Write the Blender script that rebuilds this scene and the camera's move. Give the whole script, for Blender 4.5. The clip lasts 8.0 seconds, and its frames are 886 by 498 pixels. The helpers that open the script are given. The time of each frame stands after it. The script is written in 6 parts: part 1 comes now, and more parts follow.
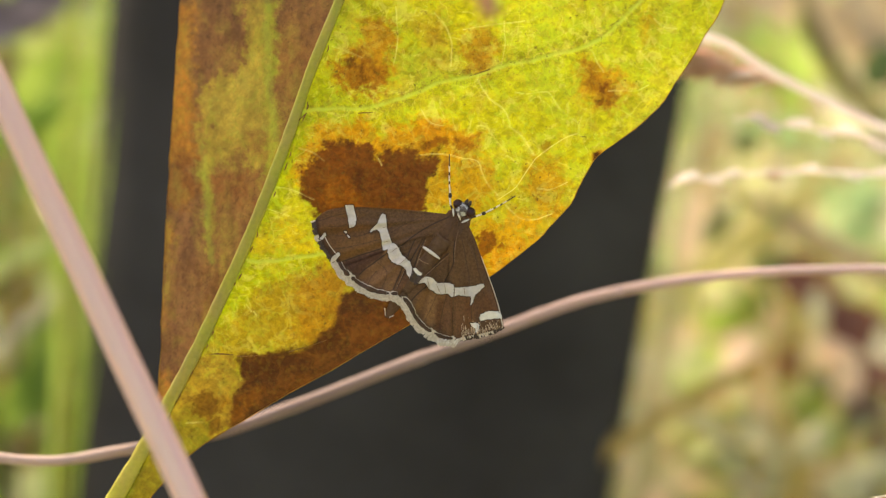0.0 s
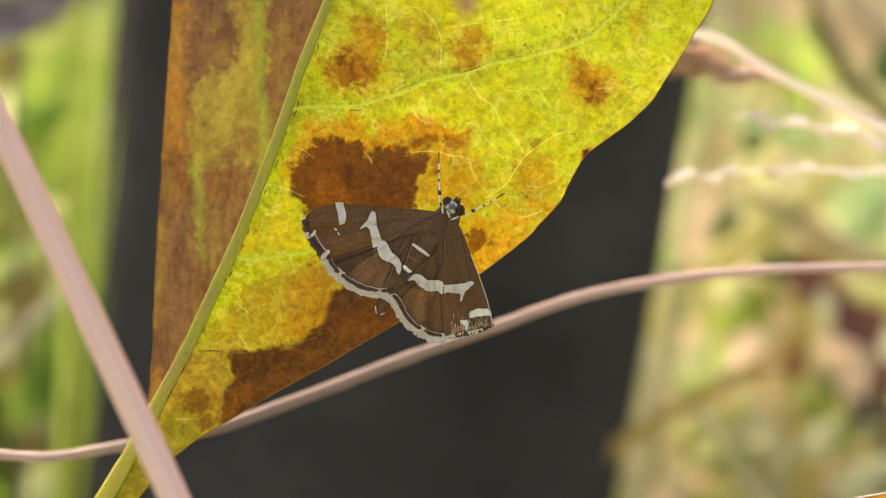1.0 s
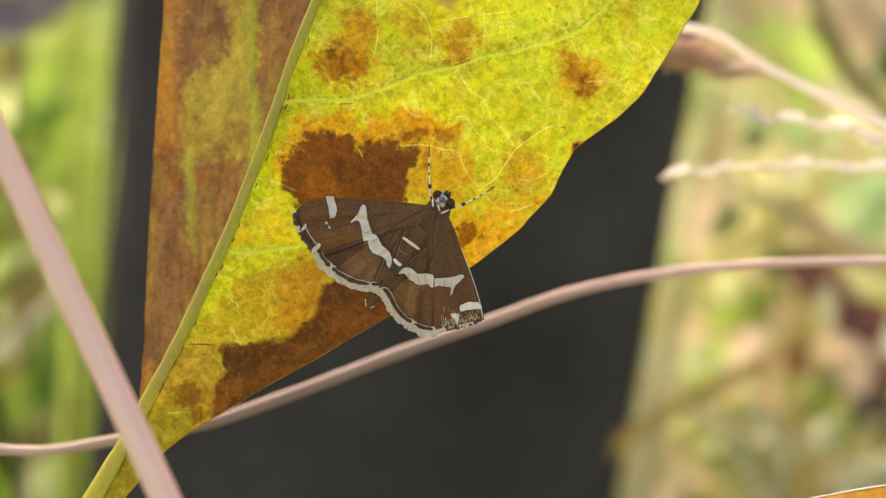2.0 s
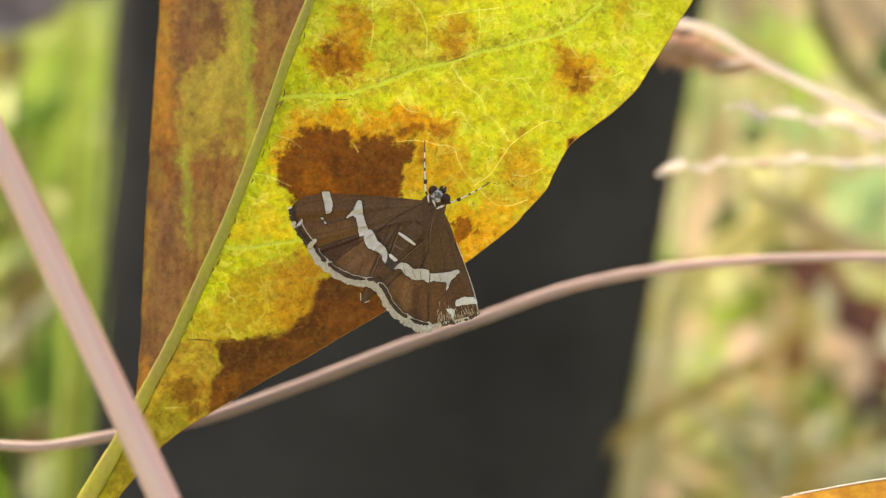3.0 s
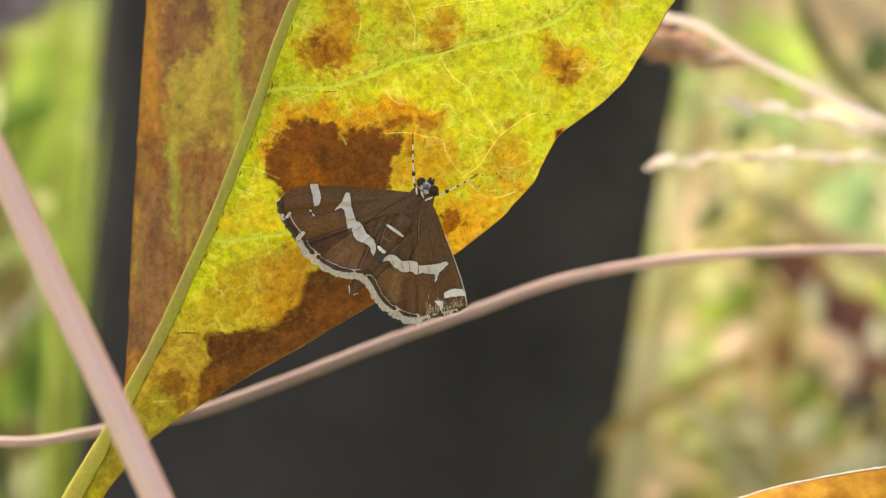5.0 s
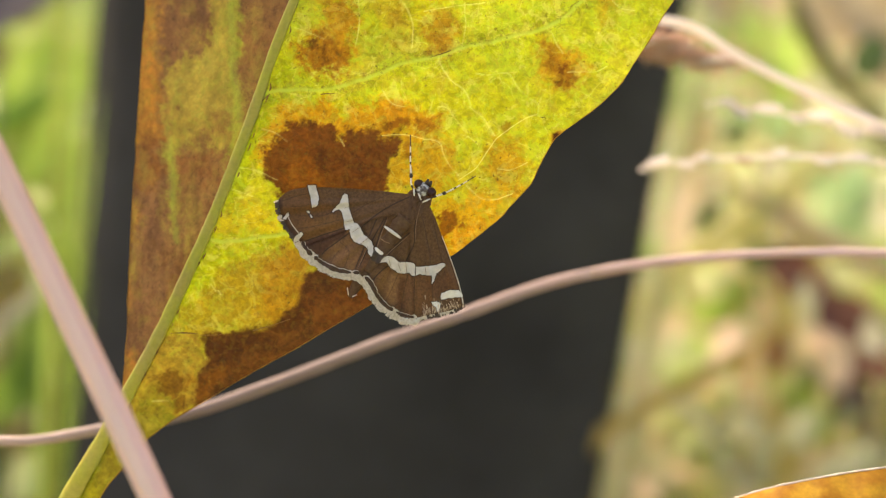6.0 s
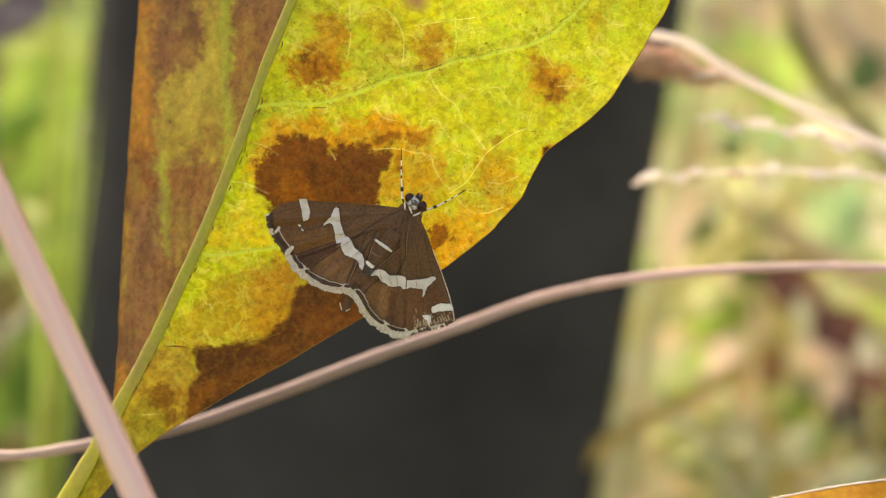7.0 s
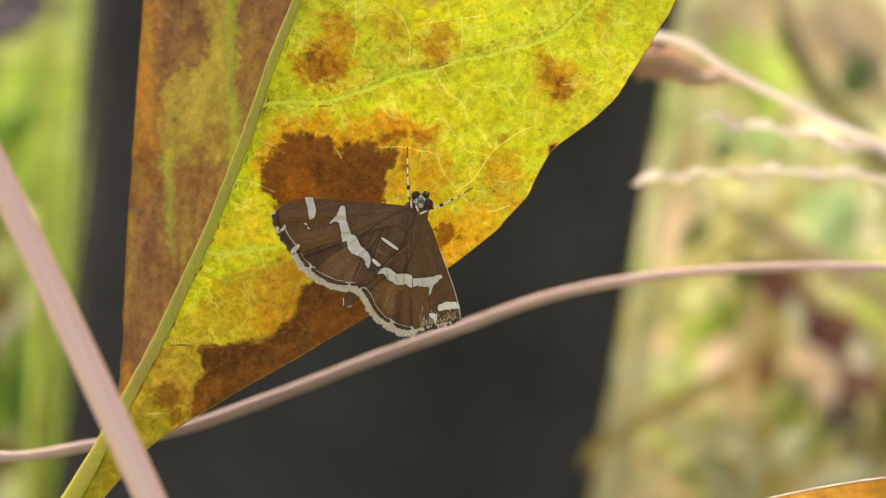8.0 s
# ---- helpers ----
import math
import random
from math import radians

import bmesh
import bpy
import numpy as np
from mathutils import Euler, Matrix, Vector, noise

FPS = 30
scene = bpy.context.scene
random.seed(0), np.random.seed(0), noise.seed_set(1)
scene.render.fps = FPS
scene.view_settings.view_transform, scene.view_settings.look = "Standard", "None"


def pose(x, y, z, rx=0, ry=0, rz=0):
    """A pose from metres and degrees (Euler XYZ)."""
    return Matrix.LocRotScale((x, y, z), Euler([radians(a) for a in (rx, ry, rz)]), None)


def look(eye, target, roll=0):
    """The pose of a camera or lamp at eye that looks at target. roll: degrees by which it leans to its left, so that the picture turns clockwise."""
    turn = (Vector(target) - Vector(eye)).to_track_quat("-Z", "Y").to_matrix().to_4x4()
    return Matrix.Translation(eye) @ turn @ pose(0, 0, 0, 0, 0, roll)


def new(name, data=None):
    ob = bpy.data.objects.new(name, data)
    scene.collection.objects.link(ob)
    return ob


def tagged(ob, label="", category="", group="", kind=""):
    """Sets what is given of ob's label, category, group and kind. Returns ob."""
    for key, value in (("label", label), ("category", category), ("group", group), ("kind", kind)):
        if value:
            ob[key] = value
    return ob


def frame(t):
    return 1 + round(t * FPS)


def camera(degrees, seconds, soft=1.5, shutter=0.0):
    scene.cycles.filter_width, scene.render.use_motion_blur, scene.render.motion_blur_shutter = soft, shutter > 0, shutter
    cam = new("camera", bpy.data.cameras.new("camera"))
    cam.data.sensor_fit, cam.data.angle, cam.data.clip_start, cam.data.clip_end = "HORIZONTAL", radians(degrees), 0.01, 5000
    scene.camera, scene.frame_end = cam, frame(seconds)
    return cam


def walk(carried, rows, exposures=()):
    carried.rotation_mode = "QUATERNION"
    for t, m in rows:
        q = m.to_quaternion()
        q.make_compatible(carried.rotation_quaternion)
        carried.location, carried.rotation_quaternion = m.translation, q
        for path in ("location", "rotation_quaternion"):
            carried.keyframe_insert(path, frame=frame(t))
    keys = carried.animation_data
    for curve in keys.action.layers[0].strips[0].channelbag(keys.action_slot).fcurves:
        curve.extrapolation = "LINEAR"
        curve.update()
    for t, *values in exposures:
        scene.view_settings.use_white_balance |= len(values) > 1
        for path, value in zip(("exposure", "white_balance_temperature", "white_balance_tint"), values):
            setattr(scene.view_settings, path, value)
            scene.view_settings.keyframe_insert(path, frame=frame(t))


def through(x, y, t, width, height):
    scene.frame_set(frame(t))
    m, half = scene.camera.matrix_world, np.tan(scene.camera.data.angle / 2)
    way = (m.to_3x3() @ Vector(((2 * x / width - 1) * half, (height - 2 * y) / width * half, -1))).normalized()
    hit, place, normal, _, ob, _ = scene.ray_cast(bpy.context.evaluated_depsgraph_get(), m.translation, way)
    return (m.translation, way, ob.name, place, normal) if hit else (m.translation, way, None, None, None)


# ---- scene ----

# ---------------------------------------------------------------- camera
# FOCUS is the frame of the plane in focus: x to the right, y up along it, z out of it towards the
# lens, which rests about 100 mm in front of its origin and looks 18 degrees down.
FOCUS = pose(0, 0, 0.55, 72, 0, 0)
cam = camera(45, 8.0, soft=1.25)
cam.data.dof.use_dof = True
cam.data.dof.focus_distance = 0.0995
cam.data.dof.aperture_fstop = 13.8

# seconds, the lens in the FOCUS frame in mm, its small turns in degrees
PATH = [
    (0, -2.82, 1.11, 99.53, 0.088, -0.277, -0.022),
    (0.5, -1.95, 1.03, 99.44, 0.101, 0.033, 0.017),
    (1, -1.01, 1.00, 99.65, 0.007, 0.220, 0.043),
    (1.5, -0.27, 0.76, 99.66, -0.048, 0.416, 0.015),
    (3, 0.55, 0.35, 99.99, -0.219, 0.375, -0.050),
    (3.5, 0.00, -0.00, 100.00, -0.000, 0.000, 0.000),
    (4, -0.12, -0.24, 99.97, -0.000, -0.155, -0.112),
    (4.5, 0.64, -0.46, 99.93, -0.089, -0.177, -0.245),
    (6, 0.36, -0.06, 100.65, -0.329, -0.510, -0.003),
    (6.5, 0.64, 0.09, 101.01, 0.138, -0.611, 0.068),
    (7, 0.92, -0.19, 100.86, 0.465, -0.680, 0.009),
    (7.5, -0.34, -0.58, 100.78, 0.636, -1.217, 0.023),
    (8, -0.50, -0.74, 100.85, 0.684, -1.160, -0.048),
]
walk(cam, [(t, FOCUS @ pose(x / 1000, y / 1000, z / 1000, rx, ry, rz)) for t, x, y, z, rx, ry, rz in PATH],
     [(0, 1.45, 7950, 15), (4.0, 1.54, 7650, 15), (8.0, 1.46, 7800, 15)])

# ---------------------------------------------------------------- light
SUN_UP, SUN_TURN = 46.0, -32.0        # degrees above the horizon; from the way of the view towards the right (minus: left)
world = bpy.data.worlds.new("sky")
scene.world = world
world.use_nodes = True
wn, wl = world.node_tree.nodes, world.node_tree.links
sky = wn.new("ShaderNodeTexSky")
sky.sky_type = "NISHITA"
sky.sun_disc = False
sky.sun_elevation = radians(SUN_UP)
sky.sun_rotation = radians(SUN_TURN)
sky.air_density, sky.dust_density = 1.0, 3.0
wn["Background"].inputs["Strength"].default_value = 0.15
wl.new(sky.outputs[0], wn["Background"].inputs["Color"])

sun = new("sun", bpy.data.lights.new("sun", "SUN"))
sun.data.energy, sun.data.angle, sun.data.color = 2.7, radians(18), (1.0, 0.92, 0.80)
ua, ta = radians(SUN_UP), radians(SUN_TURN)
SUN_DIR = Vector((math.sin(ta) * math.cos(ua), math.cos(ta) * math.cos(ua), math.sin(ua)))
sun.matrix_world = look(SUN_DIR * 5, (0, 0, 0))


# ---------------------------------------------------------------- materials
class Mat:
    """A node material with short ways to add and join nodes."""

    def __init__(self, name):
        self.m = bpy.data.materials.new(name)
        self.m.use_nodes = True
        self.n, self.l = self.m.node_tree.nodes, self.m.node_tree.links
        self.bsdf = self.n["Principled BSDF"]
        self.out = self.n["Material Output"]
        self.co = self.n.new("ShaderNodeTexCoord").outputs["Object"]

    def put(self, socket, value):
        if isinstance(value, bpy.types.NodeSocket):
            self.l.new(value, socket)
        elif isinstance(value, tuple) and len(value) == 3 and socket.type == "RGBA":
            socket.default_value = (*value, 1)
        else:
            socket.default_value = value

    def noise(self, scale, detail=4, rough=0.6, stretch=None, warp=0.0):
        co = self.co
        if stretch:
            mp = self.n.new("ShaderNodeMapping")
            mp.inputs["Scale"].default_value = stretch
            self.l.new(co, mp.inputs["Vector"])
            co = mp.outputs[0]
        x = self.n.new("ShaderNodeTexNoise")
        x.inputs["Scale"].default_value, x.inputs["Detail"].default_value = scale, detail
        x.inputs["Roughness"].default_value, x.inputs["Distortion"].default_value = rough, warp
        self.l.new(co, x.inputs["Vector"])
        return x.outputs["Fac"]

    def veins(self, scale, width, jitter=1.0):
        x = self.n.new("ShaderNodeTexVoronoi")
        x.feature = "DISTANCE_TO_EDGE"
        x.inputs["Scale"].default_value, x.inputs["Randomness"].default_value = scale, jitter
        nz = self.n.new("ShaderNodeTexNoise")
        nz.inputs["Scale"].default_value = scale * 1.3
        self.l.new(self.co, nz.inputs["Vector"])
        ad = self.n.new("ShaderNodeVectorMath")
        ad.operation = "MULTIPLY_ADD"
        ad.inputs[1].default_value = (0.6 / scale,) * 3
        self.l.new(nz.outputs["Color"], ad.inputs[0])
        self.l.new(self.co, ad.inputs[2])
        self.l.new(ad.outputs[0], x.inputs["Vector"])
        return self.ramp(x.outputs["Distance"], width, 0.0)

    def cells(self, scale, warp=0.5):
        """A random value for each cell of an uneven mosaic."""
        nz = self.n.new("ShaderNodeTexNoise")
        nz.inputs["Scale"].default_value, nz.inputs["Detail"].default_value = scale * 1.6, 4
        self.l.new(self.co, nz.inputs["Vector"])
        ad = self.n.new("ShaderNodeVectorMath")
        ad.operation = "MULTIPLY_ADD"
        ad.inputs[1].default_value = (warp / scale,) * 3
        self.l.new(nz.outputs["Color"], ad.inputs[0])
        self.l.new(self.co, ad.inputs[2])
        x = self.n.new("ShaderNodeTexVoronoi")
        x.inputs["Scale"].default_value = scale
        self.l.new(ad.outputs[0], x.inputs["Vector"])
        sp = self.n.new("ShaderNodeSeparateColor")
        self.l.new(x.outputs["Color"], sp.inputs[0])
        return sp.outputs

    def ramp(self, value, low, high, to_low=0.0, to_high=1.0):
        x = self.n.new("ShaderNodeMapRange")
        for k, v in zip(("Value", "From Min", "From Max", "To Min", "To Max"), (value, low, high, to_low, to_high)):
            self.put(x.inputs[k], v)
        return x.outputs[0]

    def math(self, op, a, b=0.0, clamp=False):
        x = self.n.new("ShaderNodeMath")
        x.operation, x.use_clamp = op, clamp
        self.put(x.inputs[0], a)
        self.put(x.inputs[1], b)
        return x.outputs[0]

    def mix(self, fac, a, b, how="MIX"):
        x = self.n.new("ShaderNodeMix")
        x.data_type, x.blend_type = "RGBA", how
        self.put(x.inputs["Factor"], fac)
        self.put(x.inputs["A"], a)
        self.put(x.inputs["B"], b)
        return x.outputs["Result"]

    def island(self):
        return self.n.new("ShaderNodeNewGeometry").outputs["Random Per Island"]

    def attr(self, name):
        x = self.n.new("ShaderNodeAttribute")
        x.attribute_name = name
        s = self.n.new("ShaderNodeSeparateColor")
        self.l.new(x.outputs["Color"], s.inputs[0])
        return s.outputs

    def tint_alpha(self, name):
        x = self.n.new("ShaderNodeAttribute")
        x.attribute_name = name
        return x.outputs["Alpha"]

    def bump(self, height, strength, distance):
        x = self.n.new("ShaderNodeBump")
        x.inputs["Strength"].default_value, x.inputs["Distance"].default_value = strength, distance
        self.l.new(height, x.inputs["Height"])
        self.l.new(x.outputs[0], self.bsdf.inputs["Normal"])
        return x.outputs[0]

    def surface(self, colour, rough=0.6, spec=0.4, metal=0.0, glow=None, through=0.0, through_colour=None, normal=None):
        self.put(self.bsdf.inputs["Base Color"], colour)
        self.put(self.bsdf.inputs["Roughness"], rough)
        self.put(self.bsdf.inputs["Specular IOR Level"], spec)
        self.put(self.bsdf.inputs["Metallic"], metal)
        if not isinstance(through, float) or through > 0:
            tr = self.n.new("ShaderNodeBsdfTranslucent")
            self.put(tr.inputs["Color"], through_colour if through_colour is not None else colour)
            if normal is not None:
                self.l.new(normal, tr.inputs["Normal"])
            mx = self.n.new("ShaderNodeMixShader")
            self.put(mx.inputs[0], through)
            self.l.new(self.bsdf.outputs[0], mx.inputs[1])
            self.l.new(tr.outputs[0], mx.inputs[2])
            self.l.new(mx.outputs[0], self.out.inputs["Surface"])
        return self.m


def leaf_material(name):
    """A dying leaf: the blade's tone layer gives the colour of each stain (alpha: how dead it is), its vein layer where the veins run."""
    a = Mat(name)
    x = a.n.new("ShaderNodeAttribute")
    x.attribute_name = "tone"
    tone, dead = x.outputs["Color"], x.outputs["Alpha"]
    vein, lively = a.attr("vein"), a.tint_alpha("vein")
    fine, mid, coarse = a.noise(3400, 3, 0.6), a.noise(1150, 4, 0.65, warp=0.6), a.noise(420, 4, 0.6, warp=0.6)
    tiny = a.cells(1400, 1.2)

    def grey(value, low, high, share):
        return a.math("ADD", 1 - share, a.math("MULTIPLY", a.ramp(value, low, high, 0.0, 2.0), share))

    # mottling at three sizes
    light = a.math("MULTIPLY", grey(mid, 0.36, 0.64, 0.28), a.math("MULTIPLY", grey(coarse, 0.3, 0.7, 0.12), grey(fine, 0.3, 0.7, 0.11)))
    light = a.math("MULTIPLY", light, grey(tiny[0], 0.0, 1.0, 0.05))
    col = a.mix(a.ramp(lively, 0.4, 1.0, 0.6, 1.0), tone, light, "MULTIPLY")
    alive = a.math("SUBTRACT", 1.0, dead, True)
    # fresher and older flecks in the living part, darker and rustier ones in the dead part
    col = a.mix(a.math("MULTIPLY", a.math("MULTIPLY", a.ramp(a.noise(620, 5, 0.7, warp=0.8), 0.51, 0.57), 0.38), a.math("MULTIPLY", alive, lively)), col, (0.34, 0.50, 0.03))
    col = a.mix(a.math("MULTIPLY", a.math("MULTIPLY", a.ramp(a.noise(480, 5, 0.72, warp=0.5), 0.54, 0.60), 0.28), a.math("MULTIPLY", alive, lively)), col, (0.50, 0.36, 0.03))
    col = a.mix(a.math("MULTIPLY", a.math("MULTIPLY", a.ramp(a.noise(540, 5, 0.72, warp=0.9), 0.54, 0.60), 0.40), a.math("MULTIPLY", alive, lively)), col, (0.62, 0.60, 0.10))
    col = a.mix(a.math("MULTIPLY", a.ramp(a.noise(1700, 3, 0.6, warp=0.3), 0.52, 0.66), a.math("MULTIPLY", a.ramp(dead, 0, 1, 0.40, 0.12), lively)), col, (0.24, 0.19, 0.02))
    col = a.mix(a.math("MULTIPLY", a.ramp(a.noise(600, 5, 0.7, warp=0.6), 0.50, 0.66), a.math("MULTIPLY", dead, 0.40)), col, (0.17, 0.070, 0.010))
    col = a.mix(a.math("MULTIPLY", a.ramp(a.noise(1300, 5, 0.75), 0.54, 0.66), a.math("MULTIPLY", dead, 0.45)), col, (0.045, 0.020, 0.006))
    # broken network of fine veins, a little paler than the blade
    net = a.math("MULTIPLY", a.veins(300, 0.020), a.ramp(a.noise(330, 3), 0.40, 0.60, 0.0, 0.65))
    net2 = a.math("MULTIPLY", a.veins(900, 0.05), a.ramp(a.noise(250, 3), 0.42, 0.62, 0.0, 0.35))
    pale = a.math("MULTIPLY", a.math("MAXIMUM", net, net2), a.math("MULTIPLY", alive, lively))
    col = a.mix(a.math("MULTIPLY", pale, 0.55), col, (0.64, 0.61, 0.10))
    line = a.math("MULTIPLY", vein[0], a.ramp(a.noise(700, 3), 0.34, 0.58, 0.10, 0.45))
    col = a.mix(line, col, (0.84, 0.84, 0.26))
    col = a.mix(a.math("MULTIPLY", vein[1], a.ramp(a.noise(900, 3), 0.35, 0.6, 0.35, 0.75)), col, (0.36, 0.47, 0.055))
    edge = a.math("MULTIPLY", vein[2], a.ramp(a.noise(2400, 3, 0.7), 0.5, 0.60))
    col = a.mix(a.math("MULTIPLY", edge, 0.45), col, (0.12, 0.075, 0.015))
    # little dark specks
    speck = a.math("MULTIPLY", a.ramp(a.noise(2600, 3, 0.6), 0.62, 0.72), a.ramp(a.noise(170, 2), 0.36, 0.56))
    col = a.mix(a.math("MULTIPLY", speck, a.math("MULTIPLY", lively, 0.75)), col, (0.10, 0.065, 0.010))
    nrm = a.bump(a.math("ADD", a.math("MULTIPLY", pale, 0.3), a.math("MULTIPLY", mid, 0.6)), 0.3, 0.0002)
    share = a.ramp(dead, 0.0, 1.0, 0.68, 0.60)
    return a.surface(col, 0.5, 0.3, through=share, through_colour=col, normal=nrm)


M_LEAF = leaf_material("dying_leaf")


def plain(name, colour, other, scale, rough=0.6, spec=0.3, stretch=None, through=0.0, bump=0.0, size=0.0002, contrast=(0.35, 0.65)):
    """Two tones in a grain, with a second finer grain on top, and a little relief."""
    a = Mat(name)
    n1, n2 = a.noise(scale, 5, 0.6, stretch), a.noise(scale * 7, 3, 0.6, stretch)
    col = a.mix(a.ramp(n1, *contrast), colour, other)
    col = a.mix(a.math("MULTIPLY", a.ramp(n2, 0.4, 0.8), 0.35), col, (colour[0] * 0.55, colour[1] * 0.55, colour[2] * 0.55))
    if bump:
        a.bump(a.math("ADD", n1, a.math("MULTIPLY", n2, 0.5)), bump, size)
    return a.surface(col, rough, spec, through=through)


M_RIB = plain("midrib", (0.62, 0.63, 0.13), (0.62, 0.55, 0.19), 260, 0.55, 0.15, None, 0.6, 0.3, 0.0001)
M_RIB_OLD = plain("midrib_worn", (0.54, 0.45, 0.14), (0.46, 0.46, 0.10), 600, 0.5, 0.35, None, 0.35, 0.3, 0.0001)
M_VEIN_DARK = plain("vein_dark", (0.12, 0.06, 0.015), (0.20, 0.11, 0.02), 900, 0.6, 0.3, None, 0.1)
M_RIM = plain("leaf_rim", (0.60, 0.38, 0.05), (0.40, 0.20, 0.03), 300, 0.5, 0.4, None, 0.6)
def stalk_material(name, tones):
    """A dry stalk whose colour changes along its length, with shade painted in; tones: local x in metres and colour."""
    a = Mat(name)
    sx = a.n.new("ShaderNodeSeparateXYZ")
    a.l.new(a.co, sx.inputs[0])
    lo, hi = tones[0][0], tones[-1][0]
    r = a.n.new("ShaderNodeValToRGB")
    for i, (x, c) in enumerate(tones):
        e = r.color_ramp.elements[i] if i < 2 else r.color_ramp.elements.new(1.0)
        e.position, e.color = (x - lo) / (hi - lo), (*c, 1)
    a.l.new(a.ramp(sx.outputs["X"], lo, hi), r.inputs[0])
    grain = a.noise(600, 4, 0.6, (0.15, 1, 1))
    col = a.mix(a.math("MULTIPLY", a.ramp(grain, 0.4, 0.65), 0.35), r.outputs[0], (0.28, 0.19, 0.15))
    a.bump(grain, 0.25, 0.0001)
    return a.surface(col, 0.55, 0.2, through=0.28)


# the darker middle tones paint in the shade of the leaf before the stalk
M_STALK_BACK = stalk_material("leaf_shaded_stalk", [(0.055, (0.60, 0.45, 0.36)), (0.075, (0.31, 0.228, 0.20)), (0.10, (0.36, 0.27, 0.245)), (0.135, (0.76, 0.56, 0.49))])


def fibre_material(name, tones):
    """A smooth dry stalk whose colour changes from fibre to fibre round it, with a waxy sheen."""
    a = Mat(name)
    x = a.n.new("ShaderNodeAttribute")
    x.attribute_name = "fibre"
    a.co = x.outputs["Vector"]
    wide, thin = a.noise(1.3, 2, 0.5, (1, 1, 0.5)), a.noise(7, 3, 0.6, (1, 1, 0.6))
    col = a.mix(a.ramp(wide, 0.35, 0.65), tones[0], tones[1])
    col = a.mix(a.math("MULTIPLY", a.ramp(thin, 0.45, 0.70), 0.40), col, tones[2])
    a.bump(thin, 0.2, 0.00005)
    return a.surface(col, 0.35, 0.45, through=0.2)


M_STALK = fibre_material("dry_stalk", [(0.86, 0.51, 0.45), (0.94, 0.69, 0.53), (0.70, 0.41, 0.37)])
M_STALK_TAN = plain("straw_stalk", (0.93, 0.83, 0.75), (0.95, 0.90, 0.84), 500, 0.45, 0.45, (0.1, 1, 1), 0.6, 0.2, 0.0001)
M_SEED = plain("seed_husk", (0.95, 0.91, 0.86), (0.94, 0.87, 0.80), 900, 0.3, 0.5, None, 0.7, 0.3, 0.0001)
M_TIP_RED = plain("red_tip", (0.58, 0.25, 0.12), (0.44, 0.18, 0.09), 700, 0.5, 0.3)
M_SEED_BROWN = plain("seed_brown", (0.70, 0.45, 0.31), (0.84, 0.62, 0.46), 700, 0.5, 0.4, None, 0.4)


def wing_material(name):
    """Scales on a wing: the wing's tone layer gives the colour (alpha: the dark veins), finer grain breaks it up."""
    a = Mat(name)
    x = a.n.new("ShaderNodeAttribute")
    x.attribute_name = "tone"
    grain, scales, cloud = a.noise(4200, 4, 0.65), a.noise(15000, 2, 0.6), a.noise(700, 3)
    light = a.math("MULTIPLY", a.ramp(cloud, 0.3, 0.7, 0.90, 1.12), a.math("MULTIPLY", a.ramp(grain, 0.3, 0.7, 0.70, 1.24), a.ramp(scales, 0.3, 0.7, 0.88, 1.10)))
    col = a.mix(1.0, x.outputs["Color"], light, "MULTIPLY")
    col = a.mix(a.math("MULTIPLY", x.outputs["Alpha"], 0.9), col, (0.045, 0.028, 0.018))
    col = a.mix(a.math("MULTIPLY", a.ramp(scales, 0.70, 0.78), 0.30), col, (0.40, 0.31, 0.22))
    a.bump(a.math("ADD", grain, a.math("MULTIPLY", scales, 0.6)), 0.7, 0.00008)
    return a.surface(col, 0.6, 0.12)


M_WING = wing_material("wing_scales")
M_BAND = plain("wing_pale_band", (0.70, 0.60, 0.48), (0.57, 0.48, 0.38), 1500, 0.55, 0.3, None, 0.0, 0.4, 0.00005)
M_WHITE = plain("wing_white_mark", (0.82, 0.74, 0.60), (0.72, 0.62, 0.48), 1800, 0.45, 0.4, None, 0.0, 0.3, 0.00005)
M_FRINGE = plain("wing_fringe", (0.58, 0.46, 0.32), (0.82, 0.70, 0.54), 5000, 0.55, 0.35, None, 0.2)
M_BORDER = plain("band_border", (0.070, 0.040, 0.024), (0.105, 0.060, 0.034), 2600, 0.6, 0.1)
M_GLINT = plain("painted_glints", (0.76, 0.52, 0.28), (0.48, 0.28, 0.14), 4000, 0.3, 0.6)
M_FRINGE_DARK = plain("wing_fringe_dark", (0.045, 0.027, 0.018), (0.08, 0.05, 0.033), 2400, 0.55, 0.3)
M_FUR = plain("body_scales", (0.150, 0.076, 0.037), (0.185, 0.096, 0.048), 2500, 0.65, 0.1, None, 0.0, 0.5, 0.0001)
M_ABDOMEN = plain("abdomen_scales", (0.105, 0.053, 0.025), (0.15, 0.082, 0.042), 2500, 0.65, 0.1, None, 0.0, 0.5, 0.0001)
M_FOLD = plain("wing_fold_edge", (0.24, 0.135, 0.075), (0.30, 0.18, 0.10), 2400, 0.6, 0.1)
M_EYE = plain("compound_eye", (0.030, 0.009, 0.006), (0.050, 0.014, 0.009), 4000, 0.3, 0.3)
M_HEAD = plain("head_scales", (0.60, 0.56, 0.50), (0.09, 0.06, 0.045), 2600, 0.5, 0.35, None, 0.0, 0.5, 0.0001, (0.45, 0.55))
M_DARK = plain("antenna_dark", (0.028, 0.018, 0.014), (0.05, 0.03, 0.022), 3000, 0.4, 0.4)

